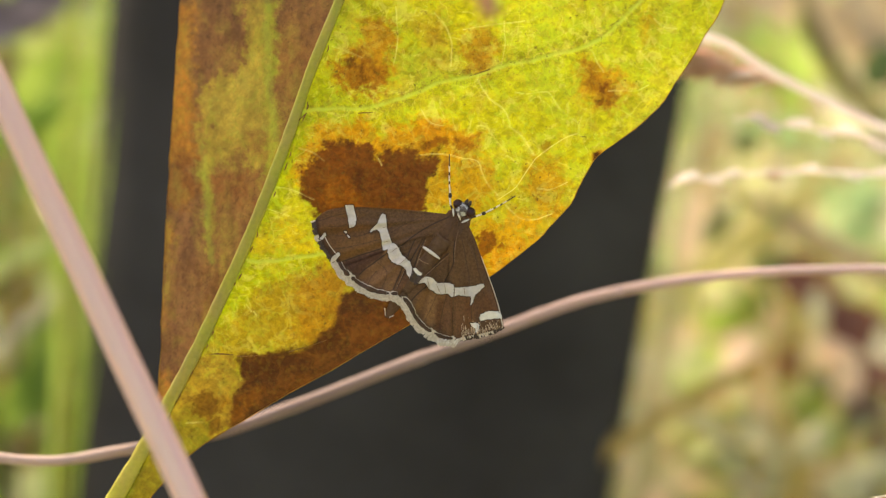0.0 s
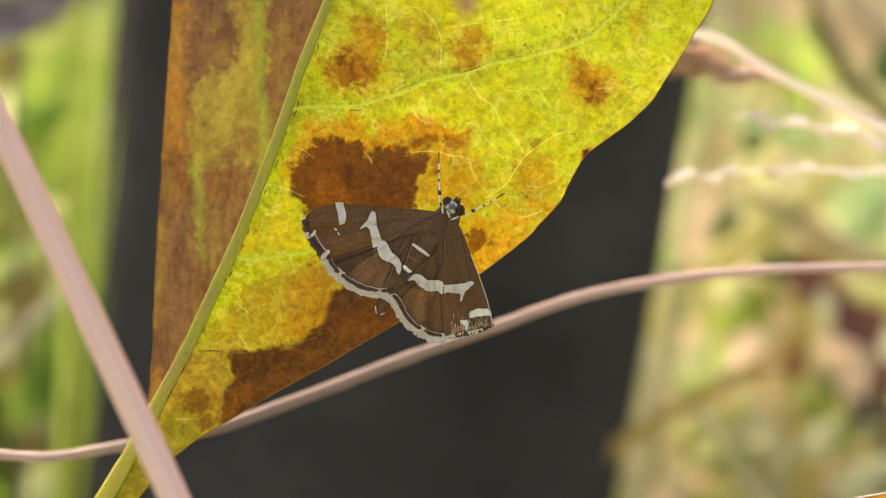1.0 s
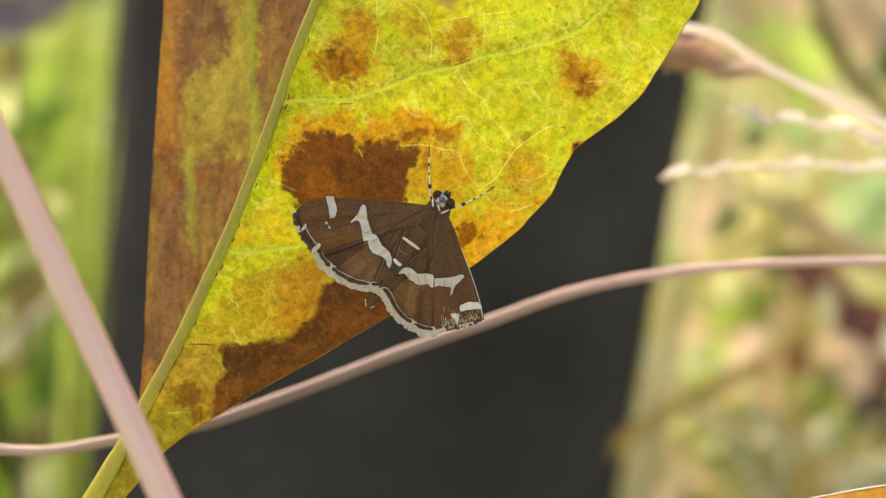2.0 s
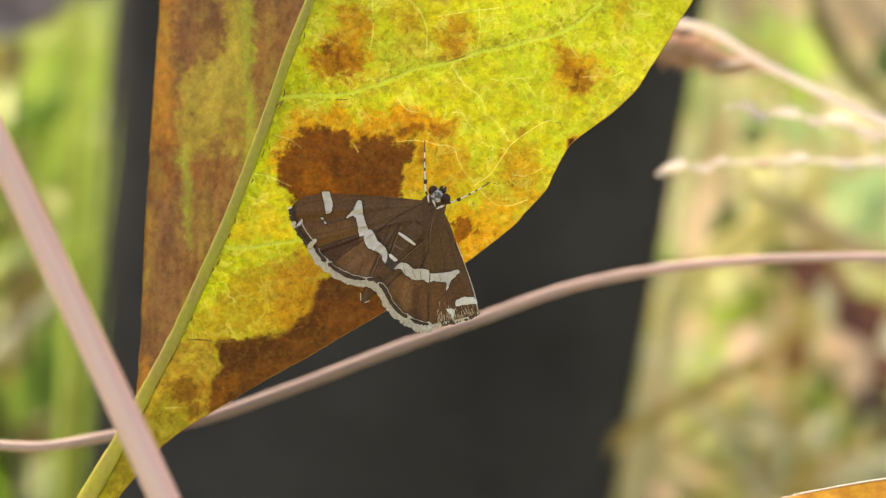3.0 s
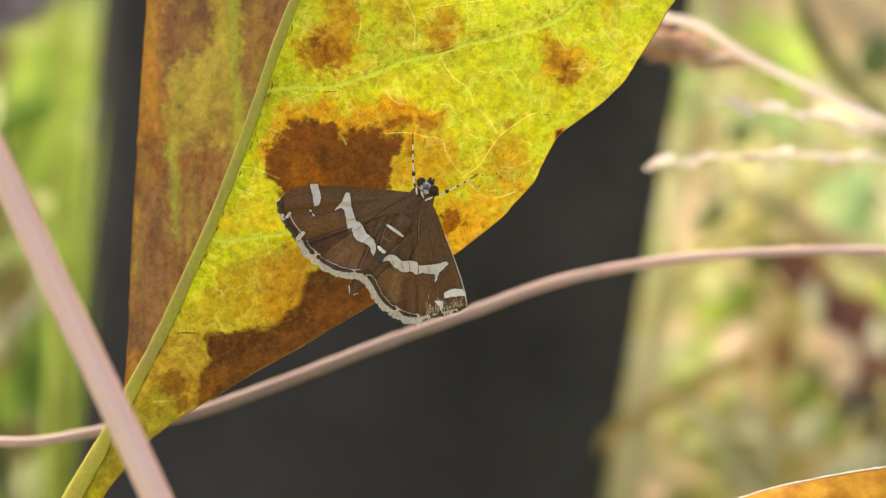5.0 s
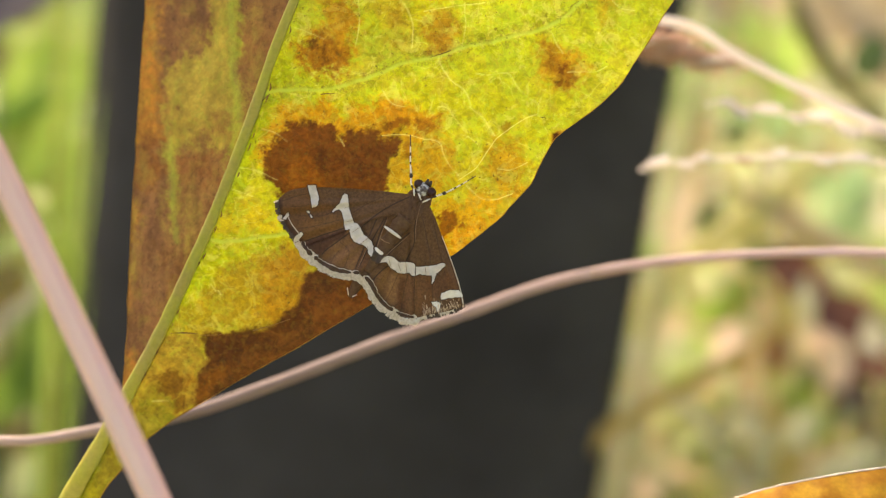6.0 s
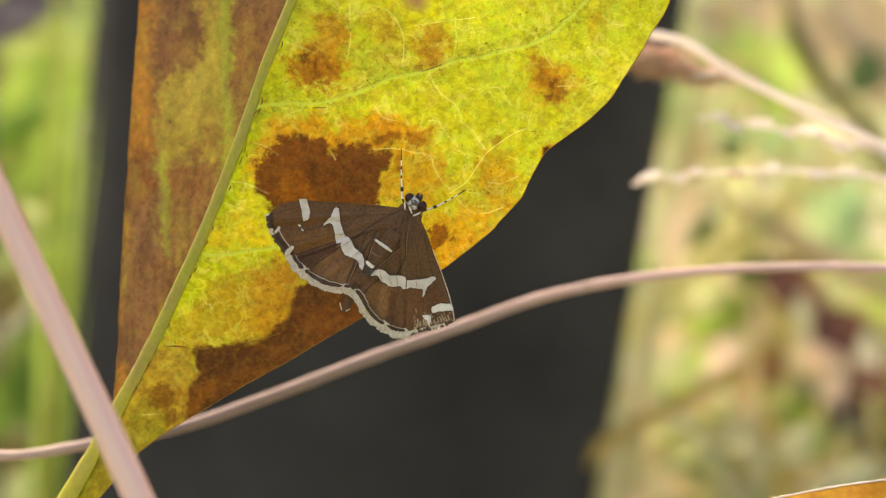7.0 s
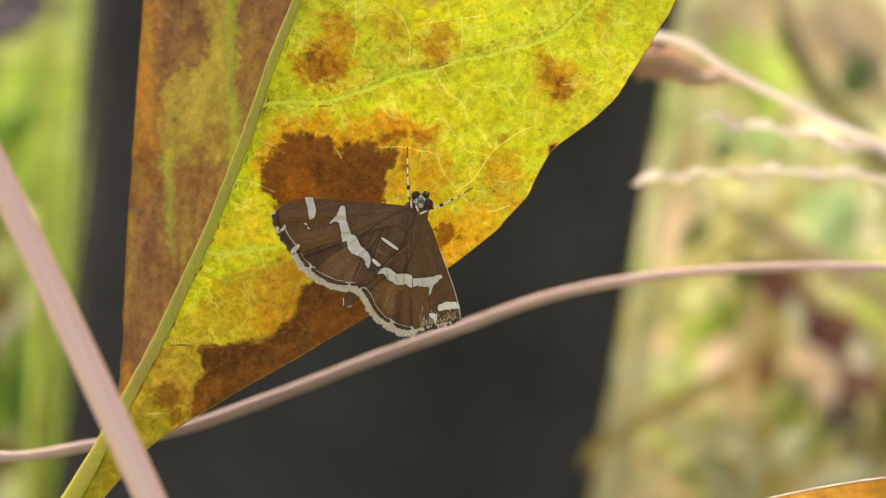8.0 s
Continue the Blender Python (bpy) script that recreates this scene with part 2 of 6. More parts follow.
M_POST = plain("dark_bark", (0.037, 0.033, 0.030), (0.060, 0.054, 0.049), 14, 0.9, 0.06, (1, 1, 0.25), 0.0, 0.6, 0.004)
M_SOIL = plain("soil_litter", (0.20, 0.175, 0.085), (0.32, 0.285, 0.14), 9, 0.9, 0.1, None, 0.0, 0.8, 0.02)


def blade_material(name, colours, through=0.45):
    """Grass: each blade takes a tone of its own."""
    a = Mat(name)
    r = a.n.new("ShaderNodeValToRGB")
    for i, c in enumerate(colours):
        e = r.color_ramp.elements[i] if i < 2 else r.color_ramp.elements.new(1.0)
        e.position, e.color = i / (len(colours) - 1), (*c, 1)
    a.l.new(a.island(), r.inputs[0])
    col = a.mix(a.math("MULTIPLY", a.ramp(a.noise(40, 3), 0.4, 0.7), 0.25), r.outputs[0], (0.40, 0.33, 0.14))
    return a.surface(col, 0.5, 0.35, through=through)


M_GRASS = blade_material("green_grass", [(0.13, 0.25, 0.03), (0.26, 0.40, 0.05), (0.42, 0.48, 0.13), (0.20, 0.33, 0.04), (0.50, 0.46, 0.20)])
M_STRAW = blade_material("dry_grass", [(0.90, 0.80, 0.52), (0.96, 0.92, 0.78), (0.62, 0.72, 0.26), (0.94, 0.84, 0.66), (0.76, 0.58, 0.34), (0.94, 0.88, 0.68)], 0.65)
M_WEED = plain("weed_leaf", (0.24, 0.37, 0.05), (0.33, 0.44, 0.09), 60, 0.5, 0.2, None, 0.5)
M_WEED_PALE = plain("weed_leaf_pale", (0.80, 0.76, 0.56), (0.68, 0.71, 0.42), 60, 0.5, 0.2, None, 0.62)
M_DEAD = plain("dead_leaf", (0.30, 0.14, 0.09), (0.16, 0.062, 0.048), 40, 0.6, 0.2, None, 0.25, 0.4, 0.001)
M_GREY_LEAF = plain("grey_dead_leaf", (0.24, 0.18, 0.17), (0.10, 0.07, 0.065), 30, 0.6, 0.3, None, 0.1, 0.4, 0.001)
M_OLIVE = plain("olive_stalk", (0.50, 0.36, 0.06), (0.56, 0.40, 0.11), 80, 0.5, 0.35)

# ---------------------------------------------------------------- shaping
MM = 0.001
FOCUS_INV = FOCUS.inverted()
BASE = {}


def at(u, v, z=0.0):
    """A place in the FOCUS frame: z mm in front of the plane in focus, on the line from the lens to the point (u, v) mm of that plane."""
    k = 1 - z / 100
    return Vector((u * k, v * k, z)) * MM


def on_ground(p, dx=0.0, dy=0.0, sink=0.004):
    """The place on the ground under p, shifted along the world's x and y, in the FOCUS frame."""
    w = FOCUS @ p
    return FOCUS_INV @ Vector((w.x + dx, w.y + dy, -sink))


def spline(pts, n):
    """A smooth row of n places through pts (vectors), which does not swing out between uneven steps."""
    pts = [Vector(p) for p in pts]
    gap = [max((b - a).length, 1e-9) for a, b in zip(pts, pts[1:])]
    cut = [(b - a) / g for a, b, g in zip(pts, pts[1:], gap)]
    tan = [cut[0]] + [(cut[i] * gap[i + 1] + cut[i + 1] * gap[i]) / (gap[i] + gap[i + 1]) for i in range(len(cut) - 1)] + [cut[-1]]
    out = []
    for i in range(n):
        s = i / (n - 1) * (len(pts) - 1)
        k = min(int(s), len(pts) - 2)
        f, g = s - k, gap[k]
        out.append(pts[k] * (2 * f ** 3 - 3 * f * f + 1) + tan[k] * (g * (f ** 3 - 2 * f * f + f)) + pts[k + 1] * (3 * f * f - 2 * f ** 3) + tan[k + 1] * (g * (f ** 3 - f * f)))
    return out


def along(vals, n):
    """n values that run evenly through vals."""
    return list(np.interp(np.linspace(0, 1, n), np.linspace(0, 1, len(vals)), vals))


def tube(bm, pts, radii, sides=8, flat=1.0, ragged=0.0, ribs=(0, 0.0), fibres=False):
    """A closed tapering tube along pts."""
    n = len(pts)
    ref = Vector((0, 0, 1))
    rings = []
    lay = bm.verts.layers.float_color.new("fibre") if fibres else None
    for i, p in enumerate(pts):
        d = (pts[min(i + 1, n - 1)] - pts[max(i - 1, 0)]).normalized()
        side = d.cross(ref)
        side = side.normalized() if side.length > 1e-3 else Vector((1, 0, 0))
        up = side.cross(d).normalized()
        r = radii[i] * (1 + ragged * noise.noise(p * 700))
        ring = []
        for k in range(sides):
            a = 2 * math.pi * k / sides
            q = r * (1 + ribs[1] * math.cos(ribs[0] * a))
            ring.append(bm.verts.new(p + side * (q * math.cos(a)) + up * (flat * q * math.sin(a))))
            if fibres:
                ring[-1][lay] = (math.cos(a), math.sin(a), i / n, 1)
        rings.append(ring)
    for a, b in zip(rings, rings[1:]):
        for k in range(sides):
            bm.faces.new((a[k], a[(k + 1) % sides], b[(k + 1) % sides], b[k]))
    bm.faces.new(rings[0][::-1])
    bm.faces.new(rings[-1])
    return bm


def ball(bm, centre, radii, turn=None, seg=16, rings=10, rough=0.0):
    made = bmesh.ops.create_uvsphere(bm, u_segments=seg, v_segments=rings, radius=1.0)["verts"]
    for v in made:
        c = v.co.copy()
        c *= 1 + rough * noise.noise(c * 3 + centre * 900)
        c = Vector((c.x * radii[0], c.y * radii[1], c.z * radii[2]))
        v.co = centre + (turn @ c if turn else c)
    return bm


def thing(name, base, label, category, group="", kind=""):
    """An Empty at its base (FOCUS frame) that carries the parts of one thing."""
    ob = new(name)
    ob.empty_display_size = 0.005
    BASE[ob.name] = FOCUS @ Matrix.Translation(base)
    ob.matrix_world = BASE[ob.name]
    return tagged(ob, label, category, group, kind)


def part(name, bm, material, parent, label="", smooth=True, pivot=None):
    """Links a bmesh, given in the FOCUS frame, as one mesh under a thing or a part."""
    me = bpy.data.meshes.new(name)
    shift = BASE[parent.name].inverted() @ FOCUS
    if pivot is not None:
        shift = Matrix.Translation(-(shift @ pivot)) @ shift
    bm.transform(shift)
    bmesh.ops.recalc_face_normals(bm, faces=bm.faces)
    bm.to_mesh(me)
    bm.free()
    me.materials.append(material)
    if smooth:
        me.polygons.foreach_set("use_smooth", [True] * len(me.polygons))
    ob = new(name, me)
    ob.parent = parent
    BASE[ob.name] = BASE[parent.name]
    if pivot is not None:
        ob.location = BASE[parent.name].inverted() @ FOCUS @ pivot
    return tagged(ob, label)


# ---------------------------------------------------------------- the ground and the far plants
def build_ground():
    bm = bmesh.new()
    xs = np.concatenate([[-400, -60, -12, -5], np.linspace(-3, 3, 61), [5, 12, 60, 400]])
    ys = np.concatenate([[-400, -60, -12, -5], np.linspace(-2, 5, 71), [8, 16, 60, 400]])
    grid = [[bm.verts.new((x, y, 0.03 * noise.noise(Vector((x * 2.1, y * 2.1, 0))) + 0.01 * noise.noise(Vector((x * 9, y * 9, 4))) - 0.02)) for x in xs] for y in ys]
    for r0, r1 in zip(grid, grid[1:]):
        for i in range(len(xs) - 1):
            bm.faces.new((r0[i], r0[i + 1], r1[i + 1], r1[i]))
    me = bpy.data.meshes.new("ground")
    bm.to_mesh(me)
    bm.free()
    me.materials.append(M_SOIL)
    me.polygons.foreach_set("use_smooth", [True] * len(me.polygons))
    tagged(new("ground", me), "brown soil with dry plant litter under the grass", "ground", kind="structure")


def grass_field(name, count, xr, yr, height, width, material, label, seed, lean=0.45, keep=None):
    """Many curved blades that grow from the ground, as one mass; xr, yr: middle or near edge of the stand, and its spread."""
    rng = np.random.default_rng(seed)
    verts, faces = [], []
    steps = 6
    done = 0
    while done < count:
        x, y = rng.normal(*xr), yr[0] + yr[1] * (abs(rng.normal()) if yr[0] > 0 else rng.normal())
        if keep and not keep(x, y):
            continue
        done += 1
        h, w = rng.uniform(*height), rng.uniform(*width)
        turn, bend = rng.uniform(0, 2 * math.pi), rng.uniform(0.1, 1.0) * lean
        dx, dy = math.cos(turn) * bend * h, math.sin(turn) * bend * h
        face = rng.uniform(0, math.pi)
        wx, wy = math.cos(face) * w, math.sin(face) * w
        b0 = len(verts)
        for k in range(steps + 1):
            s = k / steps
            t = (1 - s) ** 0.6 + 0.04
            cx, cy, cz = x + dx * s ** 1.8, y + dy * s ** 1.8, h * (s - 0.28 * bend * s * s) - 0.02
            verts += [(cx - wx * t, cy - wy * t, cz), (cx + wy * t * 0.35, cy - wx * t * 0.35, cz - w * 0.1), (cx + wx * t, cy + wy * t, cz)]
        for k in range(steps):
            a = b0 + 3 * k
            faces += [(a, a + 1, a + 4, a + 3), (a + 1, a + 2, a + 5, a + 4)]
    me = bpy.data.meshes.new(name)
    me.from_pydata(verts, [], faces)
    me.materials.append(material)
    me.polygons.foreach_set("use_smooth", [True] * len(me.polygons))
    return tagged(new(name, me), label, "grass", kind="stuff")


def build_post():
    """A leaning dark post that stands behind the leaf."""
    mid = at(-6.40, 0.00, -440)
    up = FOCUS_INV.to_3x3() @ Vector((0.144, 0.0, 1.0))
    w = FOCUS @ mid
    foot = mid - up * (w.z + 0.05)
    t = thing("post", foot, "thick dark wooden post leaning behind the leaf", "post")
    bm = bmesh.new()
    side = Vector((1, 0, 0)) - up * up.x / up.length_squared
    side.normalize()
    back = up.normalized().cross(side)
    rings, n = [], 64
    for i in range(61):
        s = i / 60 * 0.82
        ring = []
        for k in range(n):
            a = 2 * math.pi * k / n
            q = Vector((math.cos(a) * 2.2, math.sin(a) * 2.2, s * 2.0))
            r = 0.1355 * (1 + 0.018 * noise.noise(q) + 0.012 * noise.noise(Vector((q.x * 4, q.y * 4, s * 3)))) * (1 + 0.20 * (0.5 - s))
            ring.append(bm.verts.new(foot + up * s + side * (r * math.cos(a)) + back * (r * math.sin(a))))
        rings.append(ring)
    for a, b in zip(rings, rings[1:]):
        for k in range(n):
            bm.faces.new((a[k], a[(k + 1) % n], b[(k + 1) % n], b[k]))
    part("shaft", bm, M_POST, t)
    bm = bmesh.new()
    cap = [foot + up * 0.82 + side * (0.124 * math.cos(2 * math.pi * k / n)) + back * (0.124 * math.sin(2 * math.pi * k / n)) for k in range(n)]
    lo = [bm.verts.new(c) for c in cap]
    hi = [bm.verts.new(c + up * 0.012 - (c - foot - up * 0.82) * 0.12) for c in cap]
    for k in range(n):
        bm.faces.new((lo[k], lo[(k + 1) % n], hi[(k + 1) % n], hi[k]))
    bm.faces.new(hi)
    part("end_grain", bm, M_POST, t)


def broad_leaf(bm, foot, tip, width, curl, normal, cols=6, rows=14):
    """A curved blade from foot to tip with a fold along the middle."""
    d = tip - foot
    side = d.cross(normal).normalized()
    nrm = side.cross(d).normalized()
    grid = []
    for i in range(rows + 1):
        s = i / rows
        w = width * math.sin(math.pi * s ** 0.75) ** 0.8 * 0.5 + width * 0.02
        c = foot + d * s + nrm * (curl * math.sin(math.pi * s))
        row = []
        for k in range(cols + 1):
            f = 2 * k / cols - 1
            row.append(bm.verts.new(c + side * (w * f) + nrm * (abs(f) * w * 0.3 + 0.12 * w * noise.noise((c + side * f * w) * 40))))
        grid.append(row)
    for a, b in zip(grid, grid[1:]):
        for k in range(cols):
            bm.faces.new((a[k], a[k + 1], b[k + 1], b[k]))
    return bm


def weed(name, foot, leaves, material, label, category="weed", stem_material=None, face=Vector((0.2, 0.3, 1))):
    """A weed: a stem from the ground and leaves on it, each a part."""
    t = thing(name, foot, label, category)
    top = leaves[-1][0]
    bm = bmesh.new()
    pts = spline([foot, foot.lerp(top, 0.5) + Vector((0.004, 0, 0)), top], 14)
    tube(bm, pts, along([0.003, 0.0012], 14))
    part("stem", bm, stem_material or M_OLIVE, t)
    for a, b, width, curl in leaves:
        bm = bmesh.new()
        near = min(pts, key=lambda p: (p - a).length)
        tube(bm, [near, near.lerp(a, 0.5), a + (b - a) * 0.05], [0.0008, 0.0007, 0.0006], 6)
        part("leafstalk", bm, stem_material or M_OLIVE, t)
        bm = bmesh.new()
        broad_leaf(bm, a, b, width, curl, face)
        part("leaf", bm, material, t)
    return t


build_ground()
build_post()


def build_far():
    """Grass over the whole place: thick behind the post, thinner outwards, none close to the leaf. It is dry to the right and fresh to the left, with an uneven border."""

    def clear(x, y):
        return math.hypot(x, y) > 0.42 and math.hypot(x + 0.03, y - 0.45) > 0.17 and not (abs(x) < 0.5 and -0.5 < y < 0.66)

    def dry(x, y):
        return x + 0.03 * (y - 0.7) + 0.5 * min(1.0, max(0.0, math.hypot(x, y - 0.6) - 0.35)) * noise.noise(Vector((x * 1.3, y * 1.3, 3)))

    rng = random.Random(77)

    def fresh(x, y):
        soft = 0.012 + 0.30 * max(0.0, y - 0.85) + 0.30 * max(0.0, abs(x) - 0.45)
        return rng.random() < 1 / (1 + math.exp(min(40.0, max(-40.0, dry(x, y) / soft))))

    def near_green(x, y):
        return clear(x, y) and fresh(x, y)

    def near_dry(x, y):
        return clear(x, y) and not fresh(x, y)

    def far_any(x, y):
        d = math.hypot(x, y - 0.5)
        return clear(x, y) and d < 14 and noise.noise(Vector((x * 0.9, y * 0.9, 5))) > -0.6 + 0.02 * d

    grass_field("grass", 6000, (-0.55, 0.80), (0.60, 1.25), (0.22, 0.62), (0.004, 0.011), M_GRASS, "fresh green grass growing behind the post", 3, keep=near_green)
    grass_field("dry_grass", 4400, (0.65, 0.80), (0.60, 1.25), (0.14, 0.42), (0.003, 0.010), M_STRAW, "straw-coloured dry grass growing behind the post", 5, 0.7, keep=near_dry)
    grass_field("mixed_grass", 900, (0.65, 0.62), (0.8, 1.2), (0.16, 0.44), (0.004, 0.011), M_GRASS, "green grass between the dry straw", 9, 0.6, keep=near_dry)
    grass_field("meadow_grass", 22000, (-0.3, 2.6), (0.0, 2.6), (0.15, 0.50), (0.004, 0.012), M_GRASS, "green meadow grass all round the place", 11, 0.6, keep=far_any)
    grass_field("meadow_straw", 13000, (0.6, 2.6), (0.0, 2.6), (0.15, 0.50), (0.004, 0.011), M_STRAW, "dry meadow grass all round the place", 12, 0.7, keep=far_any)


def undergrowth(name, count, spots, size, material, label, seed):
    """A mass of small leaves on thin stalks that rise from the ground."""
    rng = np.random.default_rng(seed)
    verts, faces = [], []
    for _ in range(count):
        (x0, x1), (y0, y1), (z0, z1) = spots
        c = Vector((rng.uniform(x0, x1), rng.uniform(y0, y1), rng.uniform(z0, z1)))
        n = Vector((rng.normal() * 0.7, -0.6 + rng.normal() * 0.5, 0.8)).normalized()
        a = n.cross(Vector((rng.normal(), rng.normal(), rng.normal()))).normalized()
        b = n.cross(a)
        l, w = rng.uniform(*size), rng.uniform(0.25, 0.6)
        i0 = len(verts)
        for k, (f, g) in enumerate(((-1, 0), (-0.5, 0.8), (0.25, 1.0), (1, 0), (0.25, -1.0), (-0.5, -0.8))):
            verts.append(tuple(c + a * (l * f) + b * (l * w * g) + n * (l * 0.2 * abs(g))))
        faces += [(i0, i0 + 1, i0 + 2, i0 + 3), (i0, i0 + 3, i0 + 4, i0 + 5)]
        foot = c - a * l
        i1 = len(verts)
        gx, gy = foot.x + rng.normal() * 0.03, foot.y + rng.normal() * 0.03
        verts += [(foot.x, foot.y, foot.z), (foot.x + 0.0015, foot.y, foot.z), (gx + 0.002, gy, -0.02), (gx, gy, -0.02)]
        faces += [(i1, i1 + 1, i1 + 2, i1 + 3)]
    me = bpy.data.meshes.new(name)
    me.from_pydata(verts, [], faces)
    me.materials.append(material)
    return tagged(new(name, me), label, "undergrowth", kind="stuff")


def far_blade(name, line, depth, radius, material, label, category="grass blade", group="", shift=(0.0, 0.05)):
    """A long flat blade or stalk well behind the leaf, rooted in the ground."""
    pts = [at(*p, depth) for p in line]
    low = min(pts, key=lambda p: (FOCUS @ p).z)
    if low is pts[0]:
        pts = pts[::-1]
    foot = on_ground(pts[-1], *shift)
    t = thing(name, foot, label, category, group)
    n = 40
    row = spline(pts + [foot], n)
    bm = bmesh.new()
    tube(bm, row[:14], along([0.0008, radius], 14), 8, 0.35)
    part("tip", bm, material, t)
    bm = bmesh.new()
    tube(bm, row[13:], along([radius, radius * 0.9], n - 13), 8, 0.35)
    part("stem", bm, material, t)
    return t


def build_far_things():
    # reddish dead plant and its leaves
    d = -560
    weed("dead_plant", on_ground(at(41.00, -24.25, d), 0.03, 0.05),
         [(at(35.98, -5.23, d), at(43.11, -13.68, d), 0.042, 0.004), (at(30.43, -0.48, d), at(38.36, -7.08, d), 0.030, 0.004)],
         M_DEAD, "dry plant with curled reddish-brown dead leaves", "dead plant", M_DEAD)
    weed("dead_plant", on_ground(at(42.58, -24.25, d + 20), 0.03, 0.05),
         [(at(37.41, -11.57, d + 20), at(40.73, -18.97, d + 20), 0.026, 0.003)], M_MAROON, "dry plant with a dark maroon withered leaf", "dead plant", M_DEAD)
    weed("dead_plant", on_ground(at(32.02, -24.25, d + 60), 0.0, 0.05),
         [(at(32.28, -8.14, d + 60), at(31.49, -12.36, d + 60), 0.017, 0.002)], M_RUST, "small rusty dead leaf on a thin stem", "dead plant", M_OLIVE)
    weed("weed", on_ground(at(33.60, -24.25, -600), 0.0, 0.06),
         [(at(30.43, -7.87, -600), at(26.73, -3.12, -600), 0.026, 0.005), (at(35.19, 4.81, -600), at(41.79, 5.86, -600), 0.036, 0.004),
          (at(28.32, -6.29, -600), at(30.70, -2.85, -600), 0.018, 0.004), (at(36.24, 9.46, -600), at(27.26, 11.94, -600), 0.026, 0.004), (at(33.60, -15.80, -600), at(30.96, -11.04, -600), 0.026, 0.004)], M_TEAL, "leafy bluish-green weed among the dry grass", "weed")
    weed("weed", on_ground(at(37.83, -24.25, -575), 0.0, 0.06), [(at(36.24, 1.11, -575), at(40.74, 5.86, -575), 0.036, 0.003)], M_TEAL, "broad bluish-green leaf on a weed stem", "weed")
    weed("weed", on_ground(at(35.72, -25.84, -580), 0.0, 0.06),
         [(at(41.00, 0.05, -580), at(42.58, -6.29, -580), 0.026, 0.004), (at(35.19, 15.37, -580), at(27.79, 22.51, -580), 0.018, 0.006),
          (at(34.66, 12.47, -580), at(29.38, 14.85, -580), 0.020, 0.006)], M_LIME, "leafy yellow-green weed among the dry grass", "weed")
    # dark leaves that stand in for the shaded gaps between the pale plants
    weed("weed", on_ground(at(36.77, -25.84, -540), 0.0, 0.06),
         [(at(24.36, 0.58, -540), at(27.26, 4.02, -540), 0.016, 0.002), (at(27.26, 9.46, -540), at(29.64, 11.04, -540), 0.014, 0.002), (at(39.68, 15.37, -540), at(42.06, 19.60, -540), 0.022, 0.002),
          (at(28.85, -2.32, -540), at(32.12, -0.21, -540), 0.014, 0.002), (at(27.26, -18.97, -540), at(28.85, -15.27, -540), 0.012, 0.002), (at(33.60, -11.57, -540), at(36.24, -13.68, -540), 0.012, 0.002)], M_SHADE, "dark green leaves put in as shaded gaps of the dry grass", "weed")
    weed("weed", on_ground(at(28.85, -25.84, -520), 0.0, 0.06),
         [(at(26.21, -12.10, -520), at(30.70, -17.12, -520), 0.012, 0.002), (at(29.90, -15.53, -520), at(31.38, -22.14, -520), 0.012, 0.002), (at(32.81, -19.23, -520), at(36.24, -15.53, -520), 0.018, 0.002),
          (at(19.34, -23.72, -540), at(26.73, -18.97, -540), 0.020, 0.002), (at(35.19, -23.19, -540), at(42.06, -18.97, -540), 0.020, 0.002), (at(25.68, -17.38, -560), at(20.39, -14.48, -560), 0.020, 0.002)], M_WEED_PALE, "pale withered weed among the dry grass", "weed")
    weed("weed", on_ground(at(37.83, -25.84, -640), 0.0, 0.06),
         [(at(27.26, -1.53, -640), at(34.66, 6.92, -640), 0.020, 0.004), (at(40.47, -0.48, -640), at(43.11, -6.29, -640), 0.026, 0.004), (at(21.98, -1.53, -640), at(24.88, 7.98, -640), 0.020, 0.004)], M_YELLOW, "yellowing weed among the dry grass", "weed")
    weed("dead_plant", on_ground(at(45.23, -25.84, -640), 0.0, 0.06),
         [(at(42.58, 13.79, -640), at(39.94, 21.19, -640), 0.034, 0.003), (at(43.64, 17.49, -650), at(36.77, 25.94, -650), 0.055, 0.003), (at(29.90, 20.66, -640), at(23.83, 23.30, -640), 0.034, 0.003), (at(37.83, 16.43, -640), at(34.13, 25.41, -640), 0.040, 0.003), (at(31.49, 21.19, -640), at(28.85, 25.94, -640), 0.040, 0.003)], M_TAN_LEAF, "withered tan leaves on a dry stem", "dead plant", M_OLIVE)
    weed("weed", on_ground(at(-38.25, -24.25, -470), 0.0, 0.05),
         [(at(-40.36, -16.85, -470), at(-36.40, -8.40, -470), 0.022, 0.004), (at(-36.40, -15.80, -470), at(-38.25, -6.29, -470), 0.020, 0.004), (at(-37.72, 4.81, -490), at(-32.18, 16.43, -490), 0.022, 0.004),
          (at(-39.84, 9.56, -490), at(-35.08, 20.13, -490), 0.026, 0.004), (at(-35.87, -2.06, -490), at(-32.70, 7.45, -490), 0.020, 0.004), (at(-42.48, -1.53, -490), at(-38.78, 0.05, -490), 0.016, 0.003)], M_WEED, "tall lime-green weed beside the post", "weed")
    weed("weed", on_ground(at(-35.08, -24.25, -520), 0.0, 0.05),
         [(at(-38.25, 9.56, -520), at(-31.38, 13.26, -520), 0.016, 0.003), (at(-41.42, 11.15, -520), at(-37.72, 15.90, -520), 0.024, 0.003), (at(-41.42, -10.51, -520), at(-36.67, -5.23, -520), 0.010, 0.002), (at(-39.84, -24.25, -520), at(-35.61, -18.97, -520), 0.024, 0.002)], M_PALE_GREEN, "pale green grassy weed beside the post", "weed")
